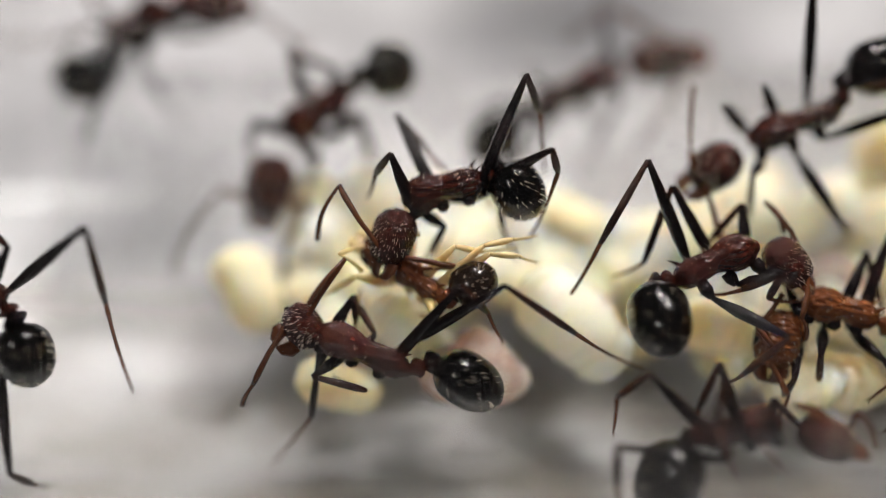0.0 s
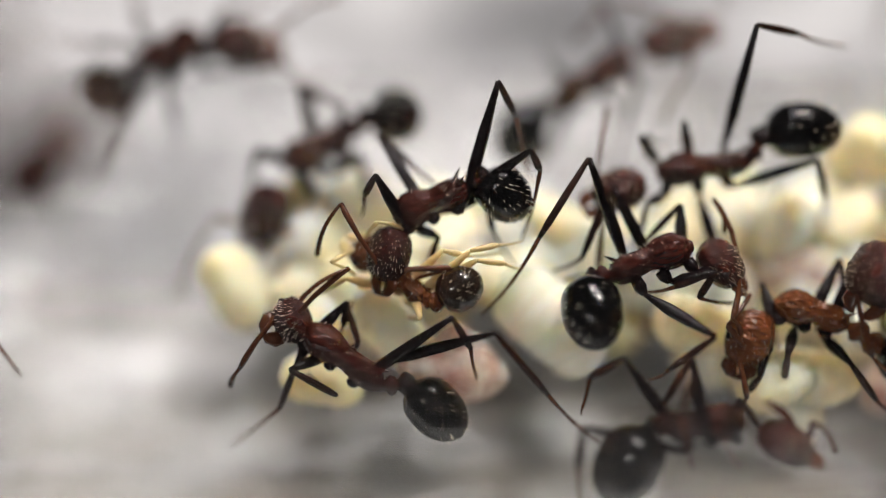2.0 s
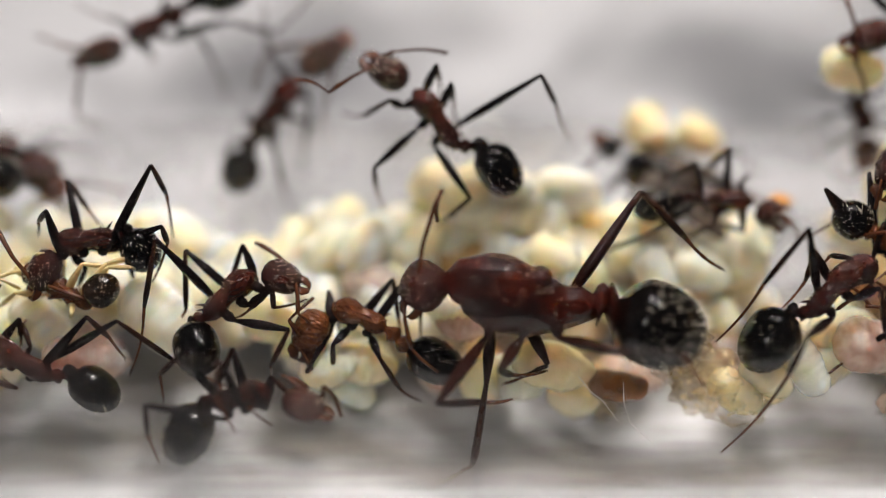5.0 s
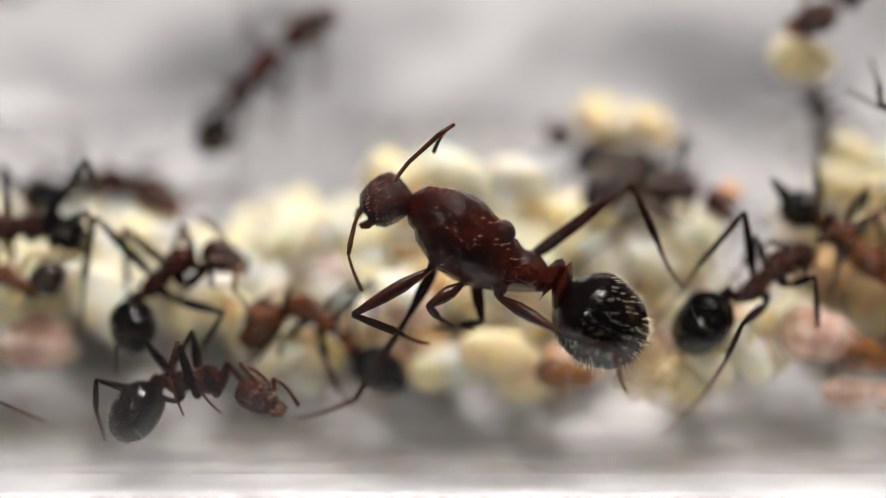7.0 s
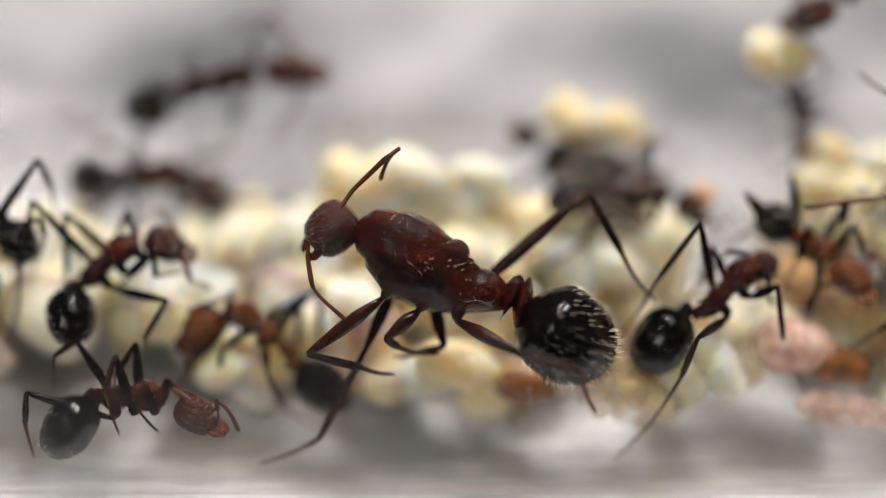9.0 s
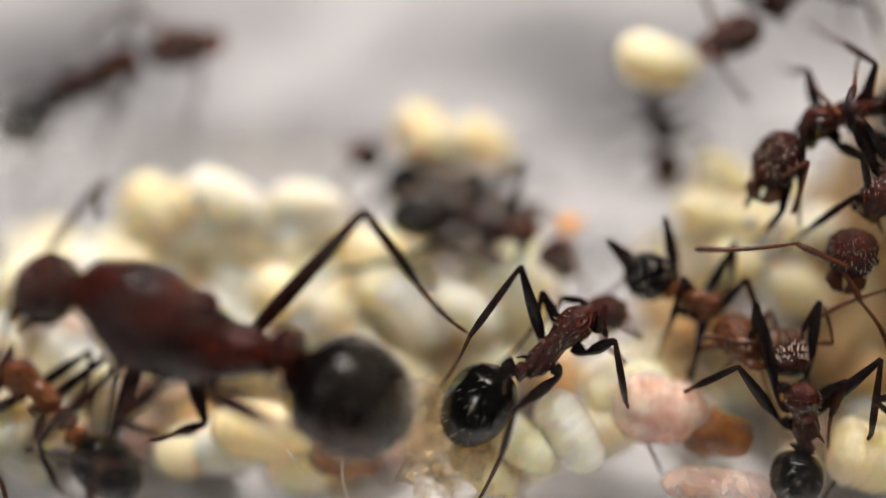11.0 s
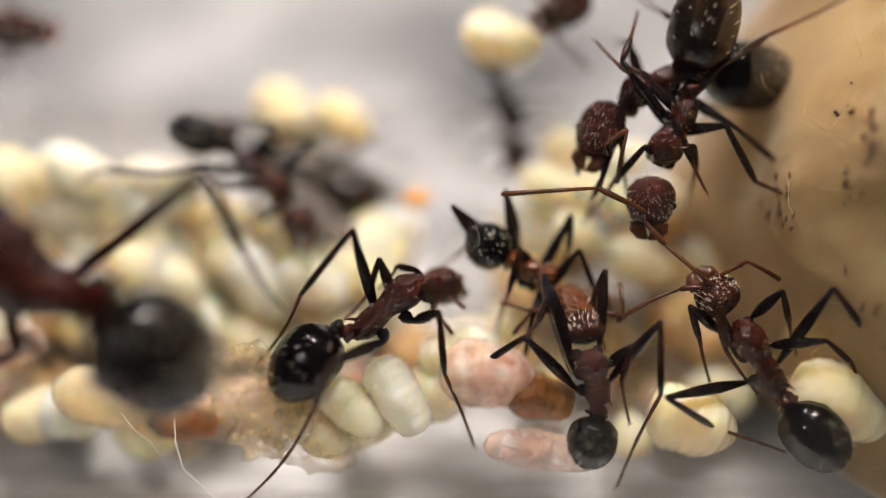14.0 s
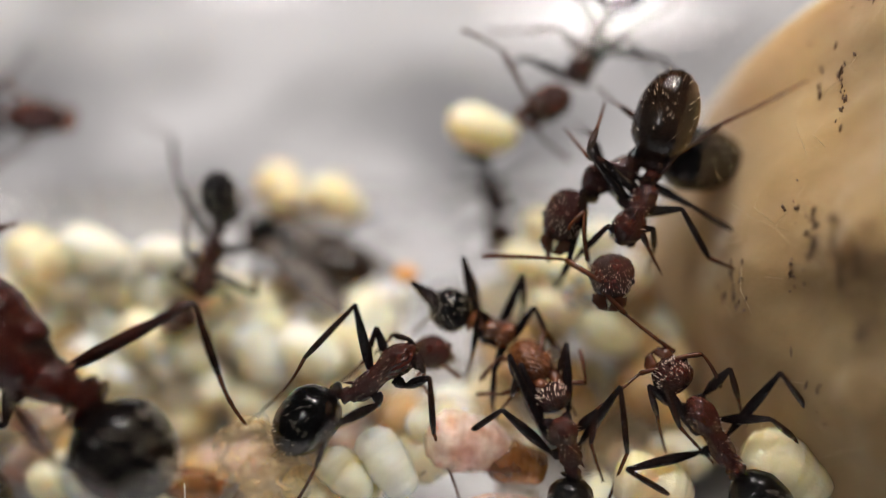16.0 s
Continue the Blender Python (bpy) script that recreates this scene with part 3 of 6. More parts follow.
def brood(kind, m, length, r, seed):
    rng = random.Random(seed)
    mat, name, label, cat, neck = LOOK[kind]
    bend = rng.uniform(0.5, 1.7) if kind in ("larva", "pale") else rng.uniform(0.2, 0.5)
    me = larva_mesh(name, bend, seed, neck, {"larva": 0.032, "pale": 0.036, "pink": 0.03, "pupa": 0.04}.get(kind, 0.02))
    long = max(length + r * 0.9, r * 1.9)
    for v in me.vertices:
        x, y, z = v.co
        v.co = (x * long * MM, y * 2 * r * MM, z * 2 * r * MM)
        if kind == "exuvia":
            v.co += Vector((0.3 * noise.noise(Vector((z * 5, y * 5, seed))), 0.5 * noise.noise(Vector((x * 6, z * 5, 3 + seed))), 0.5 * noise.noise(Vector((x * 6, y * 5, seed))))) * MM
    me.materials.append(mat)
    ob = new(name, me)
    ob.matrix_world = m
    return tagged(ob, label, cat, "brood pile")


for i, (kind, x, y, z, rx, ry, rz, length, r) in enumerate(BROOD):
    brood(kind, pose(x * MM, y * MM, z * MM, rx, ry, rz), length, r, i)

# a deeper layer of larvae on the floor of the tube
rng = random.Random(11)
for i in range(270):
    x = rng.uniform(-4.2, 35)
    layer = i % 3
    a = radians(rng.uniform(-86, -57) if layer < 2 else rng.uniform(-82, -64))
    r = rng.uniform(0.7, 1.05)
    q = R_IN - r * 1.02 - layer * 0.7
    if a > radians(-68) and abs(x - 5.2) < 1.8 or a > radians(-82) and abs(x - 26.3) < 1.9:
        continue
    if x > 28.5 and i % 3 == 2:
        continue
    brood(rng.choice(("larva", "larva", "larva", "pale", "tan" if x > 13 else "pale", "larva") if x < 28.5 else ("tan", "tan", "larva")), pose(x * MM, q * math.cos(a) * MM, q * math.sin(a) * MM, 0, 0, rng.uniform(0, 360)), rng.uniform(0.9, 1.6), r, 100 + i)

# grubs that lie further forward on the glass
for i in range(95):
    x = rng.uniform(8.5, 35)
    a = radians(rng.uniform(-101, -84) if i % 3 else rng.uniform(-108, -96))
    r = rng.uniform(0.55, 0.9)
    q = R_IN - r * 1.02
    if abs(x - 26.4) < 2.0 or (a < radians(-96) and x < 12):
        continue
    if x > 15 and i % 2:
        continue
    brood(rng.choice(("larva", "larva", "pale", "larva", "pale", "larva") if x < 12.5 else ("exuvia", "tan", "pink", "larva", "exuvia", "larva")), pose(x * MM, q * math.cos(a) * MM, q * math.sin(a) * MM, 0, 0, rng.uniform(0, 360)), rng.uniform(0.8, 1.4), r, 400 + i)

# ---- small clutter ----
thread_white = material("thread_white", (0.85, 0.85, 0.85), 0.4)
crumb_orange = material("crumb_orange", (0.75, 0.36, 0.08), 0.5, dark=(0.6, 0.25, 0.05))


def loose_thread(points):
    me = Shape().loft(points, [0.012] + [0.018] * (len(points) - 2) + [0.008], (1, 0.2, 0.1), 5).mesh("loose_thread")
    me.materials.append(thread_white)
    return tagged(new("loose_thread", me), "thin curled white thread on the tube floor", "thread")


loose_thread([(17.33, -3.15, -6.04), (17.70, -3.54, -6.37), (18.13, -3.80, -6.58), (18.73, -4.45, -7.13)])
loose_thread([(18.79, -3.30, -6.16), (18.81, -3.80, -6.58), (19.01, -4.37, -7.06), (19.82, -4.98, -7.57)])
crumb = Shape().blob((24.72, 4.04, -5.36), (25.62, 4.04, -5.26), [(0, 0.2), (0.3, 0.9), (0.6, 1), (1, 0.3)], 0.32, 0.28, (0, 0, 1), 12, 10, ridge=lambda i, a: 0.2 * noise.noise(Vector((i * 0.6, math.cos(a) * 2, math.sin(a) * 2)))).mesh("food_crumb")
crumb.materials.append(crumb_orange)
tagged(new("food_crumb", crumb), "small orange crumb of food beside the brood", "crumb")

# a few eggs on the brood
egg_clear = material("egg_clear", (0.93, 0.9, 0.82), 0.06, dark=(0.9, 0.85, 0.74), scale=900, fine=5000, bump=0.2, depth=2e-5, sss=0.6, trans=0.5, ior=1.4, coat=1.0)
for x, y, z, turn in ((29.98, 2.73, -3.71, 0), (30.39, 2.34, -4.04, 40), (30.74, 2.61, -3.82, 80), (30.49, 2.05, -4.28, 120), (31.00, 2.18, -4.18, 160)):
    shell = Shape().blob((-0.3, 0, 0), (0.3, 0, 0), [(0, 0.15), (0.12, 0.66), (0.35, 0.98), (0.6, 1), (0.85, 0.7), (1, 0.15)], 0.19, 0.19, (0, 0, 1), 16, 14).mesh("ant_egg")
    shell.materials.append(egg_clear)
    egg = tagged(new("ant_egg", shell), "tiny translucent white ant egg on the brood", "egg", "brood pile")
    egg.matrix_world = pose(x * MM, y * MM, z * MM, 20, 15, turn)

# a smear of water that shines on the glass in the gap of the brood
water = material("water", (0.9, 0.93, 0.96), 0.06, dark=(0.85, 0.88, 0.92), scale=700, fine=2600, bump=0.8, depth=1.2e-4, trans=0.6, ior=1.33, coat=1.0, sheer=(0.5, 0.8))
smear = Shape().blob((-1.3, 0, 0), (1.3, 0, 0), [(0, 0.15), (0.15, 0.7), (0.5, 1), (0.8, 0.75), (1, 0.15)], 0.75, 0.32, (0, 0, 1), 24, 20, ridge=lambda i, a: 0.15 * noise.noise(Vector((i * 0.5, math.cos(a) * 2, math.sin(a) * 2)))).mesh("water_droplet")
smear.materials.append(water)
tagged(new("water_droplet", smear), "flat clear shining water drop on the tube floor", "water drop").matrix_world = pose(0.02623, 0.00520, -0.00801, 33.0, 0, 0)

# ---- ants ----
HEAD = [(0, 0.3), (0.07, 0.66), (0.25, 0.95), (0.5, 1.0), (0.75, 0.9), (0.92, 0.68), (1, 0.3)]
QUEEN_HEAD = [(0, 0.45), (0.08, 0.8), (0.3, 1.0), (0.6, 1.0), (0.85, 0.85), (0.96, 0.6), (1, 0.25)]
MESO = [(0, 0.3), (0.07, 0.62), (0.2, 0.98), (0.36, 0.95), (0.52, 0.68), (0.62, 0.7), (0.8, 0.78), (0.93, 0.62), (1, 0.3)]
GASTER = [(0, 0.2), (0.07, 0.6), (0.22, 0.92), (0.45, 1.0), (0.68, 0.93), (0.87, 0.68), (0.96, 0.4), (1, 0.12)]
SKINS = {"worker": (cuticle, cuticle_smooth, gaster_black, leg_dark, leg_brown), "callow": (callow_skin, callow_skin, gaster_black, leg_dark, leg_brown),
         "queen": (cuticle, queen_red, gaster_queen, queen_leg, leg_brown), "fresh": (callow_skin, callow_skin, gaster_band, leg_pale, leg_pale), "male": (gaster_black, gaster_black, gaster_band, leg_dark, leg_brown)}
LABELS = {"worker": "dark red worker ant with a glossy black gaster", "callow": "amber young worker ant with a dark gaster",
          "queen": "large dark red queen ant with a round black gaster", "fresh": "newly hatched ant with pale yellow legs on the brood", "male": "black winged male ant lying on the brood"}
NAMES = {"worker": "worker_ant", "callow": "young_worker_ant", "queen": "queen_ant", "fresh": "young_worker_ant", "male": "winged_ant"}
HIPS = {"1": 0.12, "2": 0.45, "3": 0.74}
SPREAD = {"1": (0.9, 1.0), "2": (-0.1, 1.25), "3": (-1.2, 1.0)}


def grain(seed, amount=0.03):
    """Uneven relief of the cuticle."""
    return lambda i, a: amount * noise.noise(Vector((i * 0.55, math.cos(a) * 5, math.sin(a) * 5 + seed * 10))) + amount * 0.8 * noise.noise(Vector((i * 0.2, math.cos(a) * 2, math.sin(a) * 2 + seed)))


def rugae(seed, ribs, amount):
    """Fine wrinkles that run along the body, broken up by noise."""
    soft = grain(seed, 0.025)
    return lambda i, a: soft(i, a) + amount * math.sin(ribs * a + 3.0 * noise.noise(Vector((i * 0.22, math.cos(a) * 3, math.sin(a) * 3 + seed)))) * (0.6 + 0.8 * noise.noise(Vector((i * 0.35, math.cos(a) * 4, math.sin(a) * 4 - seed))))


def ant(kind, k, jaw, nape, front, rear, waist, tip, feelers, legs, label="", gaster_skin=None, girth=None):
    """An ant whose joints are given in its own space, in millimetres: x forwards, z upwards."""
    jaw, nape, front, rear, waist, tip = (Vector(q) for q in (jaw, nape, front, rear, waist, tip))
    skin_head, skin_meso, skin_gaster, skin_leg, skin_foot = SKINS[kind]
    skin_gaster = gaster_skin or skin_gaster
    queen = kind == "queen"
    rng = random.Random(int(abs(jaw.x * 1000)))
    base = tagged(new(NAMES[kind]), label or LABELS[kind], "ant", "ants in the tube")
    up = Vector((0, 0, 1))
    hw, mw, gw = (0.6 * k, 0.45 * k, 0.76 * k) if not queen else (0.84, 1.1, 1.5)
    if kind == "male":
        hw, mw, gw = 0.5, 0.75, 0.6

    # head, with mandibles and eyes
    hd = jaw - nape
    side = up.cross(hd).normalized()
    top = hd.cross(side).normalized()
    s = Shape().blob(nape, nape + hd * 0.9, QUEEN_HEAD if queen else HEAD, hw, hw * 0.82, up, 72, 52, ridge=rugae(9, 18, 0.016))
    head = part("head", s, skin_head, base)
    for sg in (1, -1):
        e = nape + hd * 0.52 + side * (sg * hw * 0.9) + top * (hw * 0.22)
        part("eye", Shape().blob(e - hd.normalized() * 0.11 * k, e + hd.normalized() * 0.11 * k, [(0, 0.1), (0.2, 0.75), (0.5, 1), (0.8, 0.75), (1, 0.1)], 0.1 * k, 0.1 * k, side, 10, 8), eye_black, head)
        j = nape + hd * 0.86 + side * (sg * hw * 0.42)
        path = [j, j + hd.normalized() * 0.16 * k + side * sg * 0.02 * k, j + hd.normalized() * 0.32 * k - side * sg * 0.1 * k, j + hd.normalized() * 0.42 * k - side * sg * 0.24 * k]
        part("mandible", Shape().loft(path, [(0.22 * k, 0.1 * k), (0.21 * k, 0.08 * k), (0.15 * k, 0.06 * k), (0.03 * k, 0.03 * k)], top, 8), skin_foot, head)
    hair = Shape()
    for _ in range({"male": 0, "callow": 45, "fresh": 20, "queen": 300}.get(kind, 170)):
        u, a = rng.uniform(0.1, 0.85), rng.uniform(0, math.pi)
        d = side * math.cos(a) + top * math.sin(a)
        rr = smooth(u, [q[0] for q in HEAD], [q[1] for q in HEAD]) * hw * 0.95
        hair.seta(nape + hd * (u * 0.9) + side * math.cos(a) * rr + top * math.sin(a) * rr * 0.82, d + hd.normalized() * 1.1, rng.uniform(0.08, 0.15) * (1.0 if queen else k), 0.0085 if not queen else 0.01)
    if hair.v:
        tagged(part("setae", hair, seta_gold, head, "short pale bristles"), kind="stuff")

    # feelers: scape and funiculus
    for n, sg in (("L", 1), ("R", -1)):
        root = nape + hd * 0.76 + side * (sg * hw * 0.35) + top * (hw * 0.45)
        if n in feelers:
            elbow, end = (Vector(q) for q in feelers[n])
        else:
            elbow = root + hd.normalized() * 0.9 * k + side * sg * 0.9 * k + top * 0.4
            end = elbow + hd.normalized() * 1.3 * k - top * 0.4
        bow = (elbow - root).length * 0.06
        scape = part("antenna", Shape().loft([root, root.lerp(elbow, 0.15), root.lerp(elbow, 0.5) + top * bow, root.lerp(elbow, 0.85) + top * bow * 0.6, elbow], [0.06 * k, 0.065 * k, 0.07 * k, 0.085 * k, 0.06 * k], up, 8), skin_foot, base, origin=root)
        fun = Shape()
        beads, path, radii = 11, [], []
        for i in range(beads * 2 + 1):
            u = i / (beads * 2)
            path.append(elbow.lerp(end, u) + top * (0.12 * (end - elbow).length * math.sin(math.pi * u)))
            radii.append((0.045 + 0.035 * u) * k * (1.0 if i % 2 else 0.8) if i not in (0, beads * 2) else 0.03 * k)
        fun.loft(path, radii, up, 8)
        part("funiculus", fun, skin_foot, scape, origin=elbow, parent_origin=root)

    # mesosoma, with spines at the rear
    if queen:
        s = Shape()
        trunk = ((2.5, -0.5, 0.2), (2.38, -0.4, 0.48), (2.15, -0.26, 0.8), (1.75, -0.22, 1.04), (1.2, -0.3, 1.2), (0.6, -0.36, 1.28), (0.0, -0.4, 1.24), (-0.5, -0.4, 1.1), (-1.0, -0.34, 0.9), (-1.5, -0.26, 0.7), (-1.95, -0.16, 0.5), (-2.3, -0.06, 0.34), (-2.5, 0.0, 0.2))
        s.loft([(x, 0, z) for x, z, _ in trunk], [(r * 0.86, r) for _, _, r in trunk], up, 64, ridge=grain(4, 0.02))
    else:
        s = Shape().blob(front, rear, MESO, mw, mw * 1.05, up, 64, 60, bend=0.12 * k, ridge=rugae(4, 14, 0.02))
    if not queen and kind != "male":
        for sg in (1, -1):
            p = rear + (front - rear) * 0.14 + up * mw * 0.62 + Vector((0, sg * mw * 0.4, 0))
            s.loft([p, p + Vector((-0.12, sg * 0.03, 0.14)) * k, p + Vector((-0.26, sg * 0.06, 0.27)) * k], [0.07 * k, 0.045 * k, 0.006], (0, 1, 0), 6)
    fur = Shape()
    for _ in range(110 if queen else 45):
        u, a = rng.uniform(0.08, 0.9), rng.uniform(0.1, math.pi - 0.1)
        d = Vector((0, math.cos(a), math.sin(a)))
        if queen:
            x = front.lerp(rear, u).x
            zs, rs = (np.interp(-x, [-q[0] for q in trunk], [q[n] for q in trunk]) for n in (1, 2))
            root = Vector((x, math.cos(a) * rs * 0.84, zs + math.sin(a) * rs * 0.98))
        else:
            rr = smooth(u, [q[0] for q in MESO], [q[1] for q in MESO]) * mw * 0.97
            root = front.lerp(rear, u) + d * rr + up * (0.12 * k * math.sin(math.pi * u))
        fur.seta(root, d + Vector((-0.3, 0, 0)), rng.uniform(0.12, 0.26) * (0.9 if queen else 0.6 * k), 0.0055 if not queen else 0.008)
    meso = part("mesosoma", s, skin_meso, base)
    if kind != "male":
        tagged(part("setae", fur, seta_gold, meso, "short pale bristles"), kind="stuff")
    if queen:
        lump = [(0, 0.25), (0.12, 0.68), (0.3, 0.93), (0.5, 1), (0.7, 0.93), (0.88, 0.68), (1, 0.25)]
        for nm, p, q, rw, rh in (("pronotum", (2.5, 0, -0.62), (1.5, 0, -0.1), 0.72, 0.62), ("scutum", (2.25, 0, 0.08), (-0.2, 0, 0.42), 0.92, 0.72), ("scutellum", (0.0, 0, 0.72), (-0.75, 0, 0.44), 0.5, 0.34),
                                 ("metanotum", (-0.62, 0, 0.42), (-1.0, 0, 0.26), 0.42, 0.26), ("propodeum", (-0.8, 0, -0.2), (-2.35, 0, 0.06), 0.62, 0.6)):
            part(nm, Shape().blob(p, q, lump, rw, rh, up, 48, 30, ridge=grain(3, 0.02)), skin_meso, meso)
        for sg in (1, -1):
            for nm, p, q, rw, rh in (("mesopleuron", (1.55, 0.62, -0.66), (-0.15, 0.62, -0.66), 0.46, 0.78), ("metapleuron", (0.0, 0.5, -0.72), (-1.35, 0.42, -0.5), 0.38, 0.5), ("propodeal_lobe", (-1.2, 0.36, -0.42), (-2.1, 0.26, -0.18), 0.28, 0.3)):
                p, q = Vector((p[0], sg * p[1], p[2])), Vector((q[0], sg * q[1], q[2]))
                part(nm, Shape().blob(p, q, lump, rw, rh, up, 40, 26, ridge=grain(5, 0.03)), skin_meso, meso)
            q = Vector((0.75, sg * 0.86, 0.12))
            part("wing_scar", Shape().blob(q, q + Vector((-0.4, 0, 0.12)), [(0, 0.2), (0.5, 1), (1, 0.2)], 0.13, 0.17, up, 10, 8), leg_brown, meso)
    if kind == "male":
        d = rear - front
        part("scutellum", Shape().blob(front + d * 0.5 + up * mw * 0.72, front + d * 0.7 + up * mw * 0.62, [(0, 0.3), (0.5, 1), (1, 0.2)], mw * 0.5, mw * 0.22, up, 12, 8), skin_meso, meso)
        for sg in (1, -1):
            q = front + d * 0.42 + Vector((0, sg * mw * 0.86, mw * 0.42))
            part("wing_scar", Shape().blob(q, q + d * 0.12, [(0, 0.2), (0.5, 1), (1, 0.2)], 0.12, 0.16, up, 8, 6), leg_brown, meso)

    # petiole and postpetiole
    wd = waist - rear
    part("petiole", Shape().blob(rear - wd * 0.12, rear + wd * 0.55, [(0, 0.5), (0.3, 0.55), (0.62, 1.25), (0.85, 1.0), (1, 0.5)], mw * 0.48, mw * 0.58, up, 12, 12, bend=0.06), skin_meso, base)
    part("postpetiole", Shape().blob(rear + wd * 0.5, waist + wd * 0.12, [(0, 0.45), (0.4, 1.15), (0.7, 1.1), (1, 0.6)], mw * 0.62, mw * 0.62, up, 14, 12), skin_meso if queen or kind in ("callow", "fresh") else skin_leg, base)

    # gaster: overlapping plates
    gd = tip - waist
    if not queen:
        gw = girth or min(max(0.38 * gd.length, 0.68 * k), 1.02 * k)
    steps = [q / 100 for q in (70, 84, 93)]

    def plates(i, a):
        u = 0.5 - 0.5 * math.cos(math.pi * i / 34)
        return -0.03 * sum(math.exp(-((u - st) / 0.012) ** 2) for st in steps)

    gaster = part("gaster", Shape().blob(waist, tip, GASTER, gw, gw * 0.95, up, 24, 34, ridge=plates), skin_gaster, base)
    for st in steps[:2] if kind != "male" else ():
        band = Shape()
        us = [st + q * 0.006 for q in (-2, -1, 0, 1, 2)]
        rs = [smooth(u, [q[0] for q in GASTER], [q[1] for q in GASTER]) * gw * (0.975 if i in (0, 4) else 0.99) for i, u in enumerate(us)]
        band.loft([waist + gd * u for u in us], [(r, r * 0.95) for r in rs], up, 24)
        part("tergite_edge", band, gaster_band, gaster, "brownish plate edge")
    hair = Shape()
    gs = gd.normalized().orthogonal().normalized()
    gt = gd.normalized().cross(gs)
    for _ in range(420 if queen else 95):
        u, a = rng.uniform(0.2, 0.97), rng.uniform(0, 2 * math.pi)
        d = gs * math.cos(a) + gt * math.sin(a)
        rr = smooth(u, [q[0] for q in GASTER], [q[1] for q in GASTER]) * gw * 0.95
        hair.seta(waist + gd * u + d * rr, d + gd.normalized() * 0.8, rng.uniform(0.12, 0.22) * k if not queen else rng.uniform(0.16, 0.3), 0.0068 if not queen else 0.0115)
    if kind != "male":
        tagged(part("setae", hair, seta_gold, gaster, "short pale bristles"), kind="stuff")
    else:
        for sg in (1, -1):
            w = Shape()
            r0 = front.lerp(rear, 0.4) + Vector((0, sg * 0.4, mw * 0.8))
            end = r0 + Vector((-4.6, sg * 0.9, 0.2))
            path = [r0.lerp(end, i / 8) for i in range(9)]
            w.loft(path, [(0.6 * (0.2 + 0.8 * math.sin(math.pi * min(1, 0.15 + i / 9))), 0.025) for i in range(9)], (0, 0, 1), 10)
            part("wing", w, wing_skin, base, "crumpled brown wing")

    # legs: coxa and femur, then tibia and tarsus
    lw = k if not queen else 1.35
    for n, sg in (("L", 1), ("R", -1)):
        for i in "123":
            hip = front.lerp(rear, HIPS[i] * 0.75 + 0.22 if queen else HIPS[i]) + Vector((0, sg * mw * 0.45, -mw * (1.15 - 0.18 * int(i) if queen else 0.45)))
            if n + i in legs:
                knee, ankle, toe = (Vector(q) for q in legs[n + i])
            else:
                f, o = SPREAD[i]
                knee = hip + Vector((f * 0.8, sg * o, 0.5)) * lw
                ankle = knee + Vector((f * 0.6, sg * o * 0.6, -1.0)) * lw
                toe = ankle + Vector((f * 0.6, sg * o * 0.5, -0.5)) * lw
            out = (knee - hip).normalized()
            cox = hip + Vector((0, sg * 0.16, -0.28)) * lw + out * 0.12
            s = Shape().loft([hip, hip.lerp(cox, 0.5), cox], [0.16 * lw, 0.18 * lw, 0.09 * lw], (1, 0.2, 0.1), 8)
            s.loft([cox, cox.lerp(knee, 0.12), cox.lerp(knee, 0.35), cox.lerp(knee, 0.6), cox.lerp(knee, 0.85), knee], [0.06 * lw, 0.1 * lw, 0.165 * lw, 0.155 * lw, 0.1 * lw, 0.07 * lw], (0.3, 0.1, 1), 8)
            leg = part("leg", s, skin_leg, base, origin=hip)
            s = Shape().loft([knee, knee.lerp(ankle, 0.1), knee.lerp(ankle, 0.45), knee.lerp(ankle, 0.8), ankle], [0.06 * lw, 0.075 * lw, 0.1 * lw, 0.1 * lw, 0.065 * lw], (0.3, 0.1, 1), 8)
            for _ in range(14):
                u = rng.uniform(0.15, 1)
                d = Vector((rng.gauss(0, 1), rng.gauss(0, 1), rng.gauss(0, 1))).normalized()
                s.seta(knee.lerp(ankle, u), d * 0.8 + (ankle - knee).normalized(), 0.2 * lw, 0.008)
            part("tibia", s, skin_foot if skin_leg is leg_pale else leg_mid, leg, origin=knee, parent_origin=hip)
            s = Shape()
            path, radii = [], []
            sag = Vector((0, 0, -0.06)) * (toe - ankle).length
            for q in range(11):
                u = q / 10
                path.append(ankle.lerp(toe, u) + sag * math.sin(math.pi * u))
                radii.append((0.058 - 0.024 * u) * lw * (1.12 if q in (1, 5, 7, 9) else 0.92))
            s.loft(path, radii, (0.3, 0.1, 1), 6)
            d = (toe - ankle).normalized()
            for c in (1, -1):
                s.loft([toe, toe + d * 0.07 + Vector((0, c * 0.05, 0.02)), toe + d * 0.12 + Vector((0, c * 0.07, -0.04))], [0.02, 0.016, 0.005], (0.2, 0.1, 1), 4)
            part("tarsus", s, skin_foot, leg, origin=ankle, parent_origin=hip)
    return base


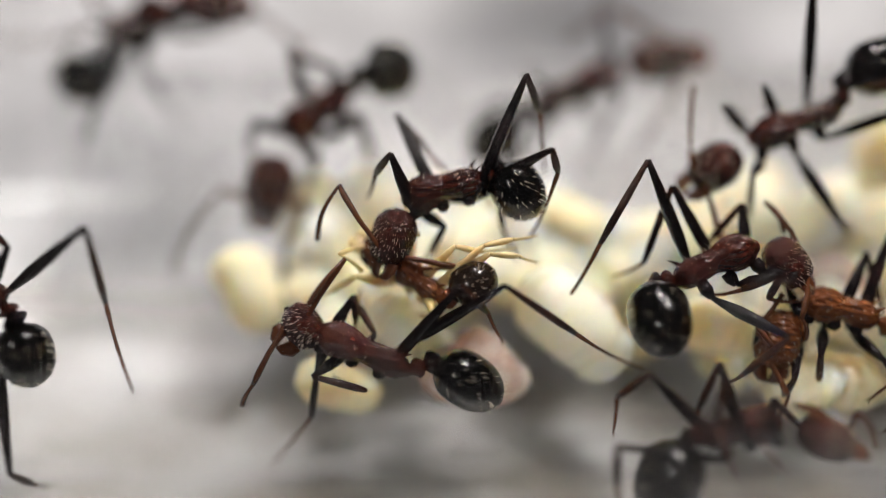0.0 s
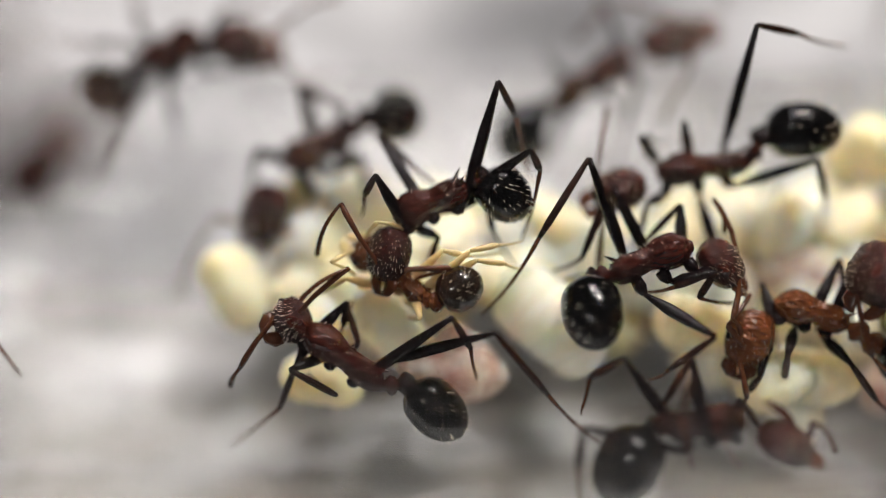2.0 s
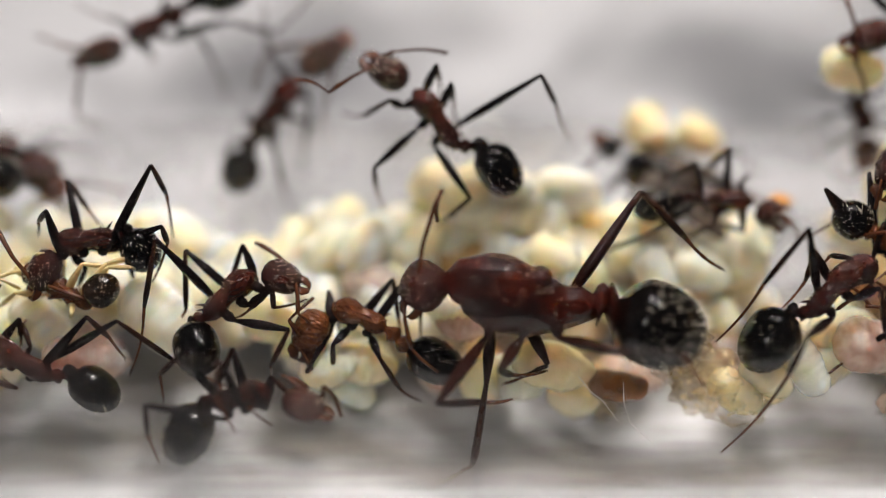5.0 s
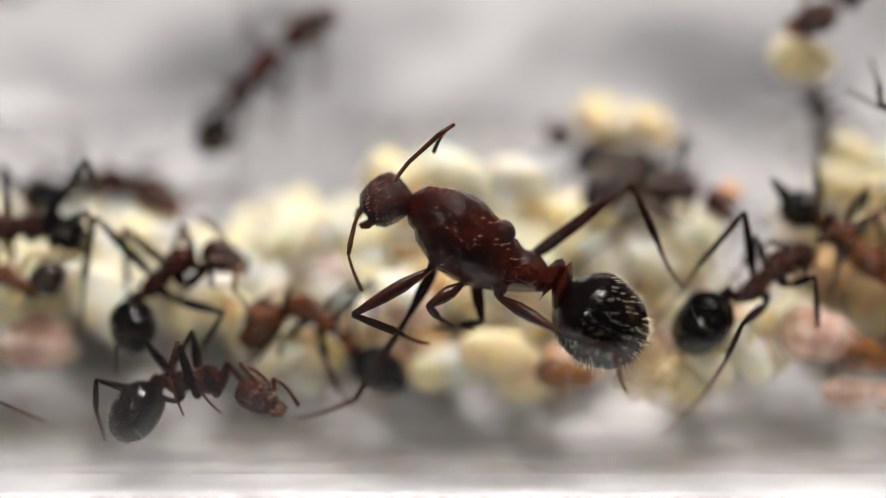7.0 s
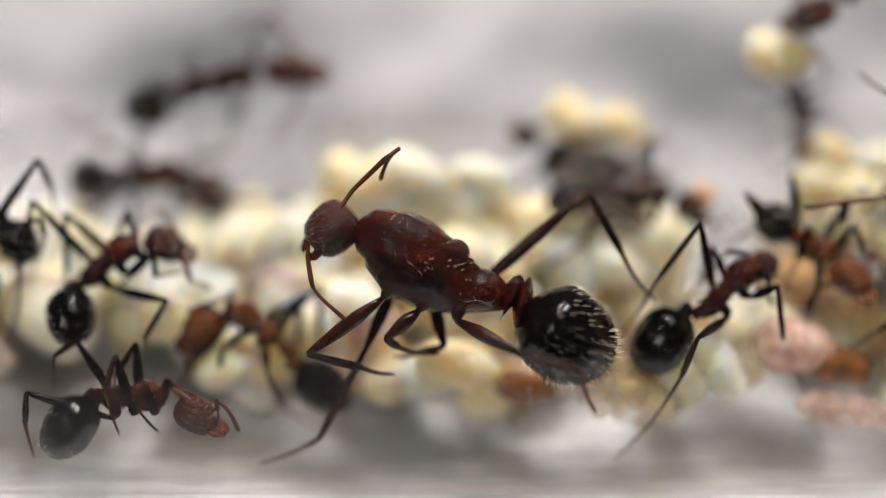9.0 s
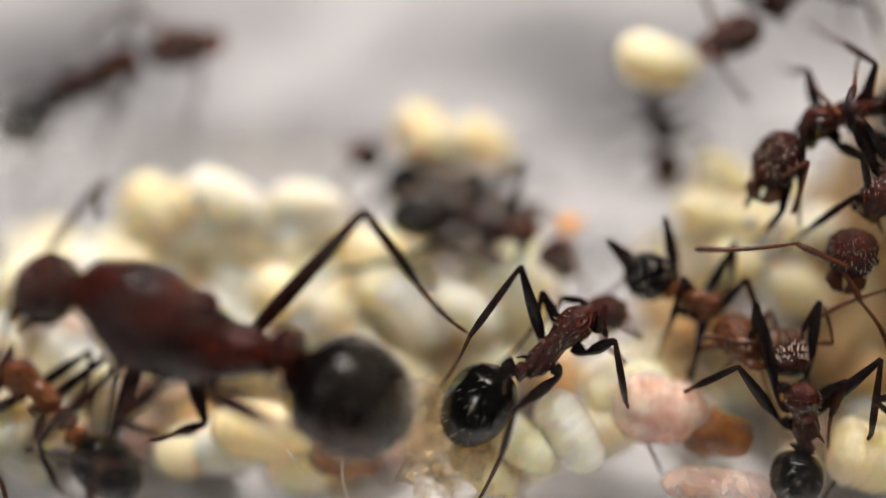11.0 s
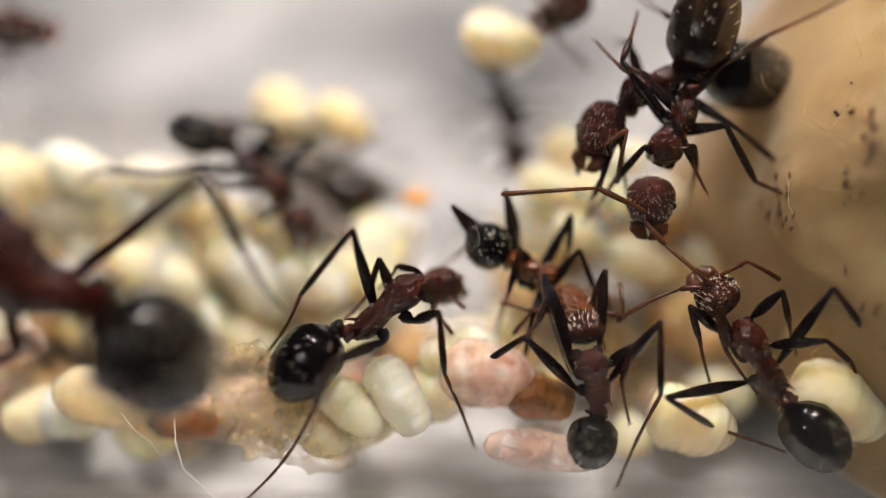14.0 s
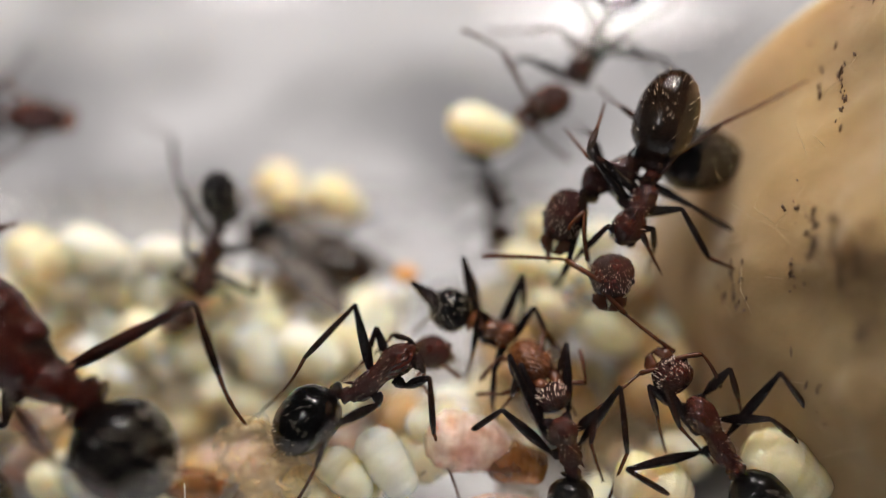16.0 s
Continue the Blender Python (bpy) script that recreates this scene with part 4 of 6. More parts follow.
ANTS = dict(
    A=dict(kind="worker", k=1.22,
        jaw=(2.62, -1.12, -0.57), nape=(1.30, -0.10, -0.05), front=(0.99, 0.00, -0.00), rear=(-0.99, -0.00, 0.00), waist=(-1.66, -0.18, -0.09), tip=(-3.08, -0.27, -0.14),
        feelers={"L": [(2.94, -1.80, -0.69), (3.24, -2.60, -1.66)], "R": [(3.65, -0.65, -0.11), (5.14, -0.40, -0.54)]},
        legs={"R3": [(-1.09, 0.45, 0.57), (-2.45, 1.39, 0.15), (-3.91, 2.89, 0.05)],
              "L3": [(-2.36, -1.28, -0.32), (-3.38, -1.21, -1.18), (-4.50, -0.80, -2.42)],
              "L2": [(-0.65, -1.05, -0.20), (-0.82, -1.61, -1.38), (-1.05, -1.79, -2.93)],
              "R2": [(-0.75, 0.65, 0.67), (-0.80, 1.81, 0.36), (-0.77, 2.51, 0.58)],
              "L1": [(0.64, -1.03, -0.19), (1.25, -0.77, -0.95), (1.89, -0.10, -2.07)],
              "R1": [(1.63, 0.22, 0.45), (2.35, 0.68, -0.21), (3.19, 1.03, -0.53)]}),
    B=dict(kind="worker", k=1.22,
        jaw=(2.87, 1.29, -0.94), nape=(1.47, 0.22, -0.16), front=(1.02, -0.00, -0.00), rear=(-1.02, 0.00, -0.00), waist=(-1.79, -0.28, 0.20), tip=(-3.05, 0.37, -0.27),
        feelers={"L": [(1.48, 1.68, -0.98), (3.38, 2.52, -2.21)], "R": [(3.20, 0.35, -0.01), (5.74, 1.00, -1.10)]},
        legs={"R1": [(1.47, -0.47, 0.72), (2.03, -0.55, -0.22), (2.46, -0.99, -1.50)],
              "L1": [(0.46, 0.93, -0.31), (1.12, 0.68, -1.11), (1.51, 0.05, -2.26)],
              "L2": [(-1.03, 0.66, -0.11), (-0.78, 0.90, -1.27), (-0.66, 0.45, -2.56)],
              "R2": [(-0.42, -1.36, 1.36), (-0.25, -1.05, 0.15), (-1.04, -1.58, -1.08)],
              "R3": [(-1.18, -0.45, 0.70), (-0.36, -1.91, 0.77), (-1.15, -2.95, -0.08)],
              "L3": [(-1.03, 0.66, -0.11), (-0.63, 0.97, -1.33), (-0.55, 0.55, -2.63)]}),
    C=dict(kind="worker", k=1.0,
        jaw=(2.01, 0.81, -1.25), nape=(1.11, 0.08, -0.13), front=(1.04, 0.00, 0.00), rear=(-1.04, -0.00, -0.00), waist=(-1.56, -0.13, 0.20), tip=(-2.00, 0.68, -1.05),
        feelers={"L": [(2.42, -0.28, 0.80), (3.37, -0.06, -0.45)], "R": [(0.08, 1.24, -1.54), (1.56, 0.65, -1.56)]},
        legs={"L1": [(0.99, -0.15, 1.34), (1.51, -0.47, 0.72), (1.87, -0.90, -0.08)],
              "R1": [(0.20, 0.21, -0.87), (0.75, -0.08, -1.72), (1.21, -0.33, -2.24)],
              "L2": [(0.61, -1.90, 1.46), (0.12, -1.49, 0.46), (-0.33, -1.21, -0.33)],
              "R2": [(-1.32, 0.02, -0.39), (-1.20, 0.03, -1.51), (-1.40, -0.04, -2.70)],
              "L3": [(-2.70, -0.68, 2.15), (-2.85, -0.85, 0.94), (-2.65, -0.76, -0.66)],
              "R3": [(-2.78, 0.54, 0.64), (-2.81, 0.51, -0.05), (-1.79, 0.42, -1.75)]}),
    D=dict(kind="worker", k=1.0,
        jaw=(1.82, 0.43, -0.26), nape=(1.31, -0.35, 0.21), front=(1.27, -0.00, 0.00), rear=(-1.27, -0.00, 0.00), waist=(-1.81, -0.47, 0.28), tip=(-3.64, -0.19, 0.11),
        feelers={"L": [(1.28, -1.57, 1.18), (1.60, -0.18, 0.81)], "R": [(2.05, 1.64, -0.75), (2.14, 1.98, -1.54)]},
        legs={"R1": [(0.80, 0.66, -0.63), (0.47, 1.52, -1.61), (0.92, 2.48, -3.58)],
              "L1": [(0.73, -1.12, 0.44), (0.45, -0.75, -0.13), (0.38, -0.62, -0.56)],
              "R2": [(0.80, 1.05, -0.17), (-0.51, 0.80, -0.24), (0.36, 0.52, -1.01)],
              "L2": [(-0.13, -0.54, 0.09), (0.59, -1.12, 0.09), (0.67, -1.56, -0.11)],
              "L3": [(-1.54, -1.74, 1.97), (-2.42, -1.64, 1.45), (-3.04, -1.57, 0.59)],
              "R3": [(-2.48, -2.00, 2.36), (-4.54, -1.98, 1.65), (-6.73, -2.44, 0.53)]}),
    E=dict(kind="worker", k=1.0,
        jaw=(1.95, -0.38, -1.41), nape=(1.38, -0.04, -0.09), front=(1.11, 0.00, -0.00), rear=(-1.11, 0.00, -0.00), waist=(-1.64, 0.09, 0.17), tip=(-2.19, -1.68, -0.66),
        feelers={"L": [(1.95, 1.10, 0.39), (2.05, 0.66, -0.46)], "R": [(1.27, -1.11, -1.73), (1.26, -0.95, -2.53)]},
        legs={"L3": [(-0.50, 1.11, 2.85), (-2.37, 0.75, 1.47), (-4.37, 0.69, 0.04)],
              "L2": [(-0.10, 1.27, 1.83), (-1.49, 0.87, 0.38), (-2.22, 1.20, 0.16)],
              "R3": [(0.66, -1.72, -1.61), (-0.66, -1.72, -2.06), (-1.05, -1.09, -2.58)],
              "R2": [(1.10, -0.90, -0.44), (0.23, -0.62, -0.56), (-0.53, -0.00, -0.67)],
              "R1": [(1.27, -0.80, -0.48), (0.77, -0.67, -1.09), (1.63, -0.45, -1.76)],
              "L1": [(1.36, 1.01, 0.67), (0.32, 1.04, 0.06), (-0.23, 1.12, -0.44)]}),
    F=dict(kind="worker", k=1.0,
        jaw=(3.08, 0.60, -0.34), nape=(1.57, 0.07, -0.04), front=(1.22, 0.00, -0.00), rear=(-1.22, 0.00, -0.00), waist=(-1.73, -0.73, 0.41), tip=(-3.77, -0.60, 0.33),
        feelers={"L": [(2.77, 2.27, -1.03), (3.95, 2.50, -1.73)], "R": [(2.77, -0.09, 0.28), (1.99, -1.79, 0.65)]},
        legs={"L1": [(1.47, 0.88, -0.15), (1.73, 1.45, -1.38), (2.47, 1.34, -2.80)],
              "L2": [(-0.23, 2.49, -1.04), (-0.66, 2.43, -1.92), (-1.40, 2.10, -3.22)],
              "L3": [(-2.96, 0.59, 0.02), (-3.13, 1.07, -1.16), (-3.27, 0.95, -2.59)],
              "R1": [(1.61, -0.78, 0.78), (1.14, -1.04, 0.01), (0.47, -1.47, -1.24)],
              "R3": [(-1.47, -2.70, 2.53), (-2.63, -2.71, 1.96), (-4.04, -2.92, 0.94)],
              "R2": [(0.46, -0.93, 0.86), (0.17, -1.04, 0.01), (-0.52, -1.22, -1.38)]}),
    G=dict(kind="worker", k=1.1,
        jaw=(3.80, -0.41, -0.18), nape=(1.60, 0.09, 0.04), front=(1.36, 0.00, -0.00), rear=(-1.36, 0.00, -0.00), waist=(-1.96, -0.17, -0.07), tip=(-3.54, -0.58, -0.26),
        feelers={"L": [(2.27, -1.36, -0.38), (1.08, -1.89, -1.17)], "R": [(1.84, 1.47, 0.87), (0.21, 1.44, 0.31)]},
        legs={"L3": [(-1.69, -0.98, -0.11), (-2.65, -1.07, -1.02), (-3.92, -1.37, -2.57)],
              "R3": [(-2.03, 0.33, 0.48), (-2.71, 0.79, -0.20), (-3.28, 1.46, -1.23)],
              "R2": [(-0.97, 0.46, 0.53), (-0.93, 1.20, -0.02), (-0.91, 1.95, -0.57)],
              "L2": [(-0.14, -0.68, 0.03), (0.14, -0.63, -0.83), (0.34, -0.47, -2.18)],
              "L1": [(1.03, -0.77, -0.01), (-0.04, -1.27, -1.11), (-0.99, -1.49, -2.63)],
              "R1": [(1.30, 0.82, 0.69), (1.71, 2.08, 0.37), (2.69, 2.68, 1.02)]}),
    H=dict(kind="worker", k=1.0,
        jaw=(2.57, -0.31, -0.99), nape=(1.32, -0.05, -0.17), front=(0.92, 0.00, 0.00), rear=(-0.92, -0.00, -0.00), waist=(-1.37, 0.03, 0.11), tip=(-2.48, -0.52, -1.65),
        feelers={"L": [(2.62, -0.21, -0.01), (3.04, -0.06, -1.18)], "R": [(1.24, -0.06, 0.47), (2.18, 0.18, -0.44)]},
        legs={"R3": [(-2.94, -0.35, 0.56), (-3.14, -0.36, -0.49), (-3.14, -0.20, -1.64)],
              "L3": [(-1.75, 0.82, 1.61), (-2.57, 0.97, 1.08), (-2.78, 1.10, 0.15)],
              "R2": [(-0.31, -0.05, 1.52), (-0.66, -0.46, 0.54), (-0.42, -0.46, -0.81)],
              "L2": [(-0.06, 0.88, 1.47), (-0.76, 0.76, 0.42), (-0.85, 0.89, -0.51)],
              "L1": [(0.96, 0.45, 0.44), (1.45, 0.50, -0.41), (1.87, 0.69, -1.13)],
              "R1": [(0.50, -0.29, 0.74), (0.25, -0.53, -0.01), (0.68, -0.29, -0.94)]}),
    I=dict(kind="callow", k=1.0,
        jaw=(1.29, 0.84, -1.78), nape=(1.29, 0.12, -0.26), front=(0.96, -0.00, 0.00), rear=(-0.96, -0.00, 0.00), waist=(-1.91, 0.10, -0.22), tip=(-4.02, 0.16, -0.35),
        feelers={"L": [(2.01, 0.73, -0.61), (1.48, -0.04, 0.09)], "R": [(0.75, 1.20, -2.07), (0.72, 1.02, -2.87)]},
        legs={"R1": [(0.78, 1.17, -1.55), (0.81, 1.04, -2.21), (0.53, 0.88, -3.28)],
              "L1": [(1.32, -0.62, 0.15), (0.61, -0.43, -0.73), (0.17, -0.37, -1.56)],
              "R2": [(0.35, 0.94, -0.81), (0.05, 0.77, -1.65), (-0.30, 0.55, -2.57)],
              "L2": [(-0.48, -1.16, 1.29), (-1.24, -0.83, 0.11), (-1.79, -0.79, -0.67)],
              "R3": [(-1.21, 0.75, -0.65), (-2.25, 0.69, -1.47), (-3.07, 0.22, -1.87)],
              "L3": [(-0.89, -1.31, 1.85), (-1.90, -0.88, 0.46), (-2.48, -0.83, -0.58)]}),
    Z=dict(kind="fresh", k=0.85,
        jaw=(1.80, 0.08, 0.01), nape=(0.91, -0.03, -0.04), front=(0.68, -0.00, -0.00), rear=(-0.68, -0.00, 0.00), waist=(-1.01, -0.12, 0.31), tip=(-1.35, -1.24, 0.73),
        feelers={"L": [(1.72, 1.03, 0.69), (1.16, 0.77, 0.11)], "R": [(1.21, -0.25, 1.14), (0.63, -0.73, 0.65)]},
        legs={"L3": [(-0.84, -1.33, 1.23), (-1.26, -1.92, 1.28), (-1.57, -2.52, 1.03)],
              "R3": [(-1.08, -1.29, 1.15), (-1.63, -1.75, 1.11), (-1.96, -2.09, 0.74)],
              "L2": [(-0.30, -0.91, 1.06), (-0.77, -1.27, 0.89), (-1.31, -2.01, 0.75)],
              "R2": [(-0.96, 0.58, 0.34), (-0.59, 0.49, -0.42), (-0.03, -0.05, -1.50)]}),
    J=dict(kind="worker", k=1.35,
        jaw=(3.65, -0.29, -0.05), nape=(1.69, -0.06, -0.01), front=(1.29, 0.00, -0.00), rear=(-1.29, 0.00, -0.00), waist=(-2.29, -0.17, -0.03), tip=(-4.76, 0.15, 0.03),
        feelers={"L": [(4.34, -0.34, -0.57), (4.33, 1.19, -0.81)], "R": [(1.94, 1.42, -0.26), (1.62, 2.90, -0.50)]},
        legs={"L1": [(1.84, -1.17, -0.51), (2.01, -1.85, -1.14), (1.82, -2.88, -1.73)],
              "R1": [(0.68, 1.62, -0.02), (-0.03, 2.72, -0.33), (-0.52, 3.53, -0.60)],
              "L2": [(0.48, -1.35, -0.54), (0.47, -2.30, -1.22), (0.59, -3.53, -1.84)],
              "R2": [(-0.75, 1.58, -0.03), (-0.51, 2.46, -0.38), (-0.44, 3.23, -0.65)],
              "L3": [(-1.09, -1.47, -0.56), (-0.80, -2.27, -1.21), (-1.16, -3.23, -1.79)],
              "R3": [(-2.03, 1.26, -0.08), (-1.78, 2.49, -0.37), (-1.84, 3.53, -0.60)]}),
    P=dict(kind="worker", k=1.2,
        jaw=(2.62, 0.08, 0.02), nape=(1.19, -0.05, -0.01), front=(1.01, 0.00, -0.00), rear=(-1.01, 0.00, -0.00), waist=(-1.84, 0.08, 0.02), tip=(-3.82, 0.24, 0.05),
        feelers={"L": [(2.99, -0.50, -0.61), (4.06, -0.29, -1.08)], "R": [(2.16, 1.22, -0.27), (2.79, 2.07, -0.61)]},
        legs={"L1": [(1.45, -1.17, -0.54), (1.55, -1.47, -1.10), (1.65, -1.93, -1.60)],
              "R1": [(0.59, 1.49, -0.01), (0.79, 2.26, -0.37), (0.96, 2.98, -0.64)],
              "L2": [(0.19, -1.27, -0.55), (0.03, -1.76, -1.16), (-0.00, -2.25, -1.66)],
              "R2": [(-0.52, 1.43, -0.02), (-0.61, 2.14, -0.40), (-0.75, 2.95, -0.64)]}),
    K=dict(kind="worker", k=1.0,
        jaw=(3.33, -0.33, 0.25), nape=(1.48, -0.03, 0.02), front=(1.25, -0.00, -0.00), rear=(-1.25, 0.00, -0.00), waist=(-1.85, -0.03, 0.02), tip=(-4.07, 0.13, -0.10),
        feelers={"L": [(4.40, 1.21, -0.65), (4.04, 1.47, -1.46)], "R": [(3.58, -0.78, 0.83), (4.44, -1.65, 0.85)]},
        legs={"L3": [(-2.43, 1.31, -0.60), (-3.59, 1.62, -1.83), (-5.69, 1.67, -1.05)],
              "L2": [(-1.05, 1.15, -0.48), (-0.89, 1.31, -1.60), (-0.39, 1.92, -3.27)],
              "L1": [(0.74, 0.57, -0.05), (0.86, 0.34, -0.87), (1.05, 0.91, -0.62)],
              "R1": [(1.03, -0.41, 0.68), (1.38, -1.46, 0.46), (2.03, -1.31, 1.60)],
              "R2": [(-0.85, -0.38, 0.66), (-1.04, -1.57, 0.54), (-0.33, -1.42, 1.68)],
              "R3": [(-2.70, -0.17, 0.50), (-3.90, -1.43, 0.44), (-4.90, -0.71, 1.15)]}),
    L=dict(kind="worker", k=1.0,
        jaw=(2.09, 0.25, -0.21), nape=(0.92, 0.02, -0.02), front=(0.67, -0.00, 0.00), rear=(-0.67, -0.00, -0.00), waist=(-1.20, 0.07, -0.05), tip=(-2.53, 0.77, -0.64),
        feelers={"L": [(2.69, 0.37, -0.05), (2.96, 0.92, -1.16)], "R": [(1.12, 0.97, -0.55), (1.45, 1.45, -1.60)]},
        legs={"R3": [(-1.18, -1.61, 2.64), (-2.48, -1.27, 1.06), (-4.16, -0.86, -0.85)],
              "L3": [(0.07, -0.76, 1.03), (1.09, -1.16, 0.31), (1.50, -2.04, -0.64)],
              "R2": [(-3.54, 2.43, -1.64), (-4.01, 2.06, -2.37), (-4.20, 1.47, -3.57)]}),
    M=dict(kind="worker", k=1.0, girth=0.92,
        jaw=(1.45, 0.77, -1.88), nape=(1.31, 0.54, -0.60), front=(1.19, -0.00, -0.00), rear=(-1.19, -0.00, -0.00), waist=(-1.54, 0.37, 0.44), tip=(-3.85, 0.09, 0.11),
        feelers={"L": [(1.18, 0.27, -0.93), (1.48, -0.26, -1.86)], "R": [(0.63, -0.03, -0.96), (0.64, -0.42, -1.74)]},
        legs={"L3": [(0.66, 0.79, 2.18), (-1.52, 0.94, 1.58), (-3.78, 1.52, 0.40)],
              "L2": [(0.60, 1.09, 0.68), (-0.25, 1.05, 0.00), (-1.60, 1.13, -0.21)],
              "R2": [(0.96, -0.95, -0.35), (-0.01, -1.47, -1.75), (-0.73, -2.16, -3.98)],
              "R3": [(-2.00, -1.15, 0.81), (-3.14, -1.11, -0.07), (-6.36, -0.58, -1.62)],
              "L1": [(1.18, 0.42, 0.04), (0.85, 0.93, 0.18), (0.11, 1.17, -0.17)],
              "R1": [(1.13, -0.47, 0.22), (0.91, -0.60, -0.41), (0.54, -0.19, -1.00)]}),
    N=dict(kind="male", k=1.0,
        jaw=(2.27, -0.16, 0.10), nape=(1.33, -0.05, 0.03), front=(1.04, 0.00, 0.00), rear=(-1.04, -0.00, -0.00), waist=(-1.45, -0.11, 0.08), tip=(-3.63, -0.78, 0.52),
        feelers={"L": [(2.07, 1.19, -0.55), (0.96, 1.31, -1.23)], "R": [(1.48, -0.56, 0.61), (0.80, -1.36, 0.54)]},
        legs={"L1": [(1.00, 1.08, -0.35), (0.94, 1.18, -1.38), (0.60, 0.97, -2.80)],
              "L2": [(-0.25, 1.43, -0.58), (-0.33, 1.53, -1.61), (-0.35, 1.21, -2.95)],
              "R1": [(0.57, -0.57, 0.74), (-0.09, -1.66, 0.50), (-0.90, -3.05, -0.14)],
              "R2": [(-1.71, -0.80, 1.25), (-2.20, -1.84, 1.81), (-3.75, -2.39, 0.98)],
              "L3": [(-1.39, 1.01, -0.31), (-2.37, 0.64, -1.02), (-3.30, 0.04, -2.19)],
              "R3": [(-2.03, -0.35, 0.59), (-2.75, -1.43, 0.35), (-3.47, -3.05, -0.14)]}),
    O=dict(kind="worker", k=0.9,
        jaw=(2.09, -0.63, -0.34), nape=(1.32, -0.08, -0.04), front=(1.05, 0.00, 0.00), rear=(-1.05, 0.00, 0.00), waist=(-1.62, -0.04, -0.02), tip=(-3.15, -0.52, -0.28),
        feelers={"L": [(2.46, -0.92, -0.27), (2.81, -1.06, -0.91)], "R": [(2.04, -0.14, 0.15), (2.50, -0.09, -0.39)]},
        legs={"L3": [(-2.39, -1.74, -0.37), (-4.07, -2.31, -1.58), (-5.01, -3.60, -3.97)],
              "R3": [(-0.93, 1.05, 0.90), (-1.70, 0.88, 0.13), (-2.16, 1.41, -1.29)],
              "R2": [(0.25, 1.49, 1.14), (-0.30, 1.41, 0.19), (-0.66, 1.70, -1.13)],
              "L2": [(-0.41, -0.87, -0.12), (-1.28, -0.86, -1.03), (-2.32, -0.59, -2.36)],
              "L1": [(0.64, -1.05, -0.22), (0.12, -0.44, -0.80), (-0.19, 0.25, -1.91)],
              "R1": [(0.50, 0.45, 0.58), (0.98, 1.13, 0.03), (1.35, 1.80, -1.08)]}),
    R=dict(kind="worker", k=1.0,
        jaw=(2.82, -0.86, 0.38), nape=(1.27, -0.07, 0.03), front=(1.02, -0.00, -0.00), rear=(-1.02, -0.00, -0.00), waist=(-1.72, -0.04, 0.02), tip=(-4.00, -0.34, 0.15),
        feelers={"L": [(1.26, -2.34, 1.26), (1.33, -3.80, 1.37)], "R": [(3.09, -0.11, 0.27), (3.48, 0.75, -0.67)]},
        legs={"L1": [(0.96, -1.52, 1.01), (1.01, -2.04, 0.36), (1.11, -2.63, -0.49)],
              "L2": [(-0.34, -1.00, 0.77), (-0.03, -2.23, 0.45), (0.59, -2.95, 1.18)],
              "R1": [(-1.07, 0.89, -0.07), (-0.86, 1.37, -1.16), (-0.66, 1.57, -2.67)],
              "R2": [(-1.47, 0.89, -0.07), (-2.85, 1.21, -1.09), (-3.19, 1.62, -0.18)],
              "L3": [(-1.63, -1.03, 0.79), (-2.02, -2.57, 0.60), (-1.58, -3.16, 1.96)],
              "R3": [(-0.90, 2.07, -0.60), (-0.69, 2.58, -1.70), (-0.92, 2.82, -3.23)]}),
    S=dict(kind="worker", k=0.85,
        jaw=(1.89, -0.45, 0.03), nape=(0.90, -0.06, 0.00), front=(0.71, 0.00, 0.00), rear=(-0.71, 0.00, 0.00), waist=(-1.21, 0.02, -0.00), tip=(-2.88, -0.10, 0.01),
        feelers={"L": [(2.05, -1.20, 0.29), (1.48, -1.66, -0.18)], "R": [(2.29, 0.14, 0.19), (1.84, 0.68, -0.35)]},
        legs={"L1": [(0.72, -0.96, 0.37), (0.91, -1.48, -0.39), (1.27, -2.13, -1.65)],
              "R1": [(0.71, 0.86, 0.24), (1.58, 1.18, -0.59), (2.21, 1.39, -1.91)],
              "L2": [(-0.25, -0.84, 0.36), (-0.27, -1.30, -0.41), (-0.15, -1.88, -1.67)],
              "R2": [(0.11, 0.86, 0.24), (0.21, 1.42, -0.60), (0.48, 1.96, -1.95)],
              "L3": [(-0.86, -0.84, 0.36), (-1.45, -1.12, -0.42), (-1.83, -1.29, -1.33)],
              "R3": [(-0.50, 0.85, 0.24), (-0.78, 1.54, -0.61), (-0.70, 2.13, -1.58)]}),
    T=dict(kind="worker", k=1.08, girth=0.94, gaster_skin=gaster_brown, label="dark red worker ant with a brown banded gaster",
        jaw=(2.68, 0.59, -0.11), nape=(1.32, 0.04, -0.01), front=(1.00, -0.00, 0.00), rear=(-1.00, -0.00, 0.00), waist=(-1.68, -0.32, 0.06), tip=(-4.50, -0.91, 0.16),
        feelers={"L": [(2.36, -1.15, 0.41), (3.68, -3.34, 0.30)], "R": [(2.76, 1.19, -0.01), (3.05, 2.94, -0.84)]},
        legs={"L1": [(0.72, -0.51, 0.40), (1.86, -0.89, -0.35), (3.12, -1.21, -1.61)],
              "R1": [(0.13, 0.67, 0.18), (0.58, 0.97, -0.68), (1.24, 1.12, -2.03)],
              "L2": [(-1.01, -2.03, 0.88), (-1.70, -2.13, 0.59), (-2.68, -2.38, -0.18)],
              "R2": [(-0.75, 1.13, 0.20), (0.10, 2.53, -0.56), (-0.27, 5.52, -1.61)],
              "L3": [(-0.92, -1.44, 0.87), (-0.84, -1.96, 0.56), (-1.36, -3.03, -0.06)],
              "R3": [(-2.13, 0.33, 0.24), (-3.63, 1.09, -0.40), (-6.06, 2.76, -1.31)]}),
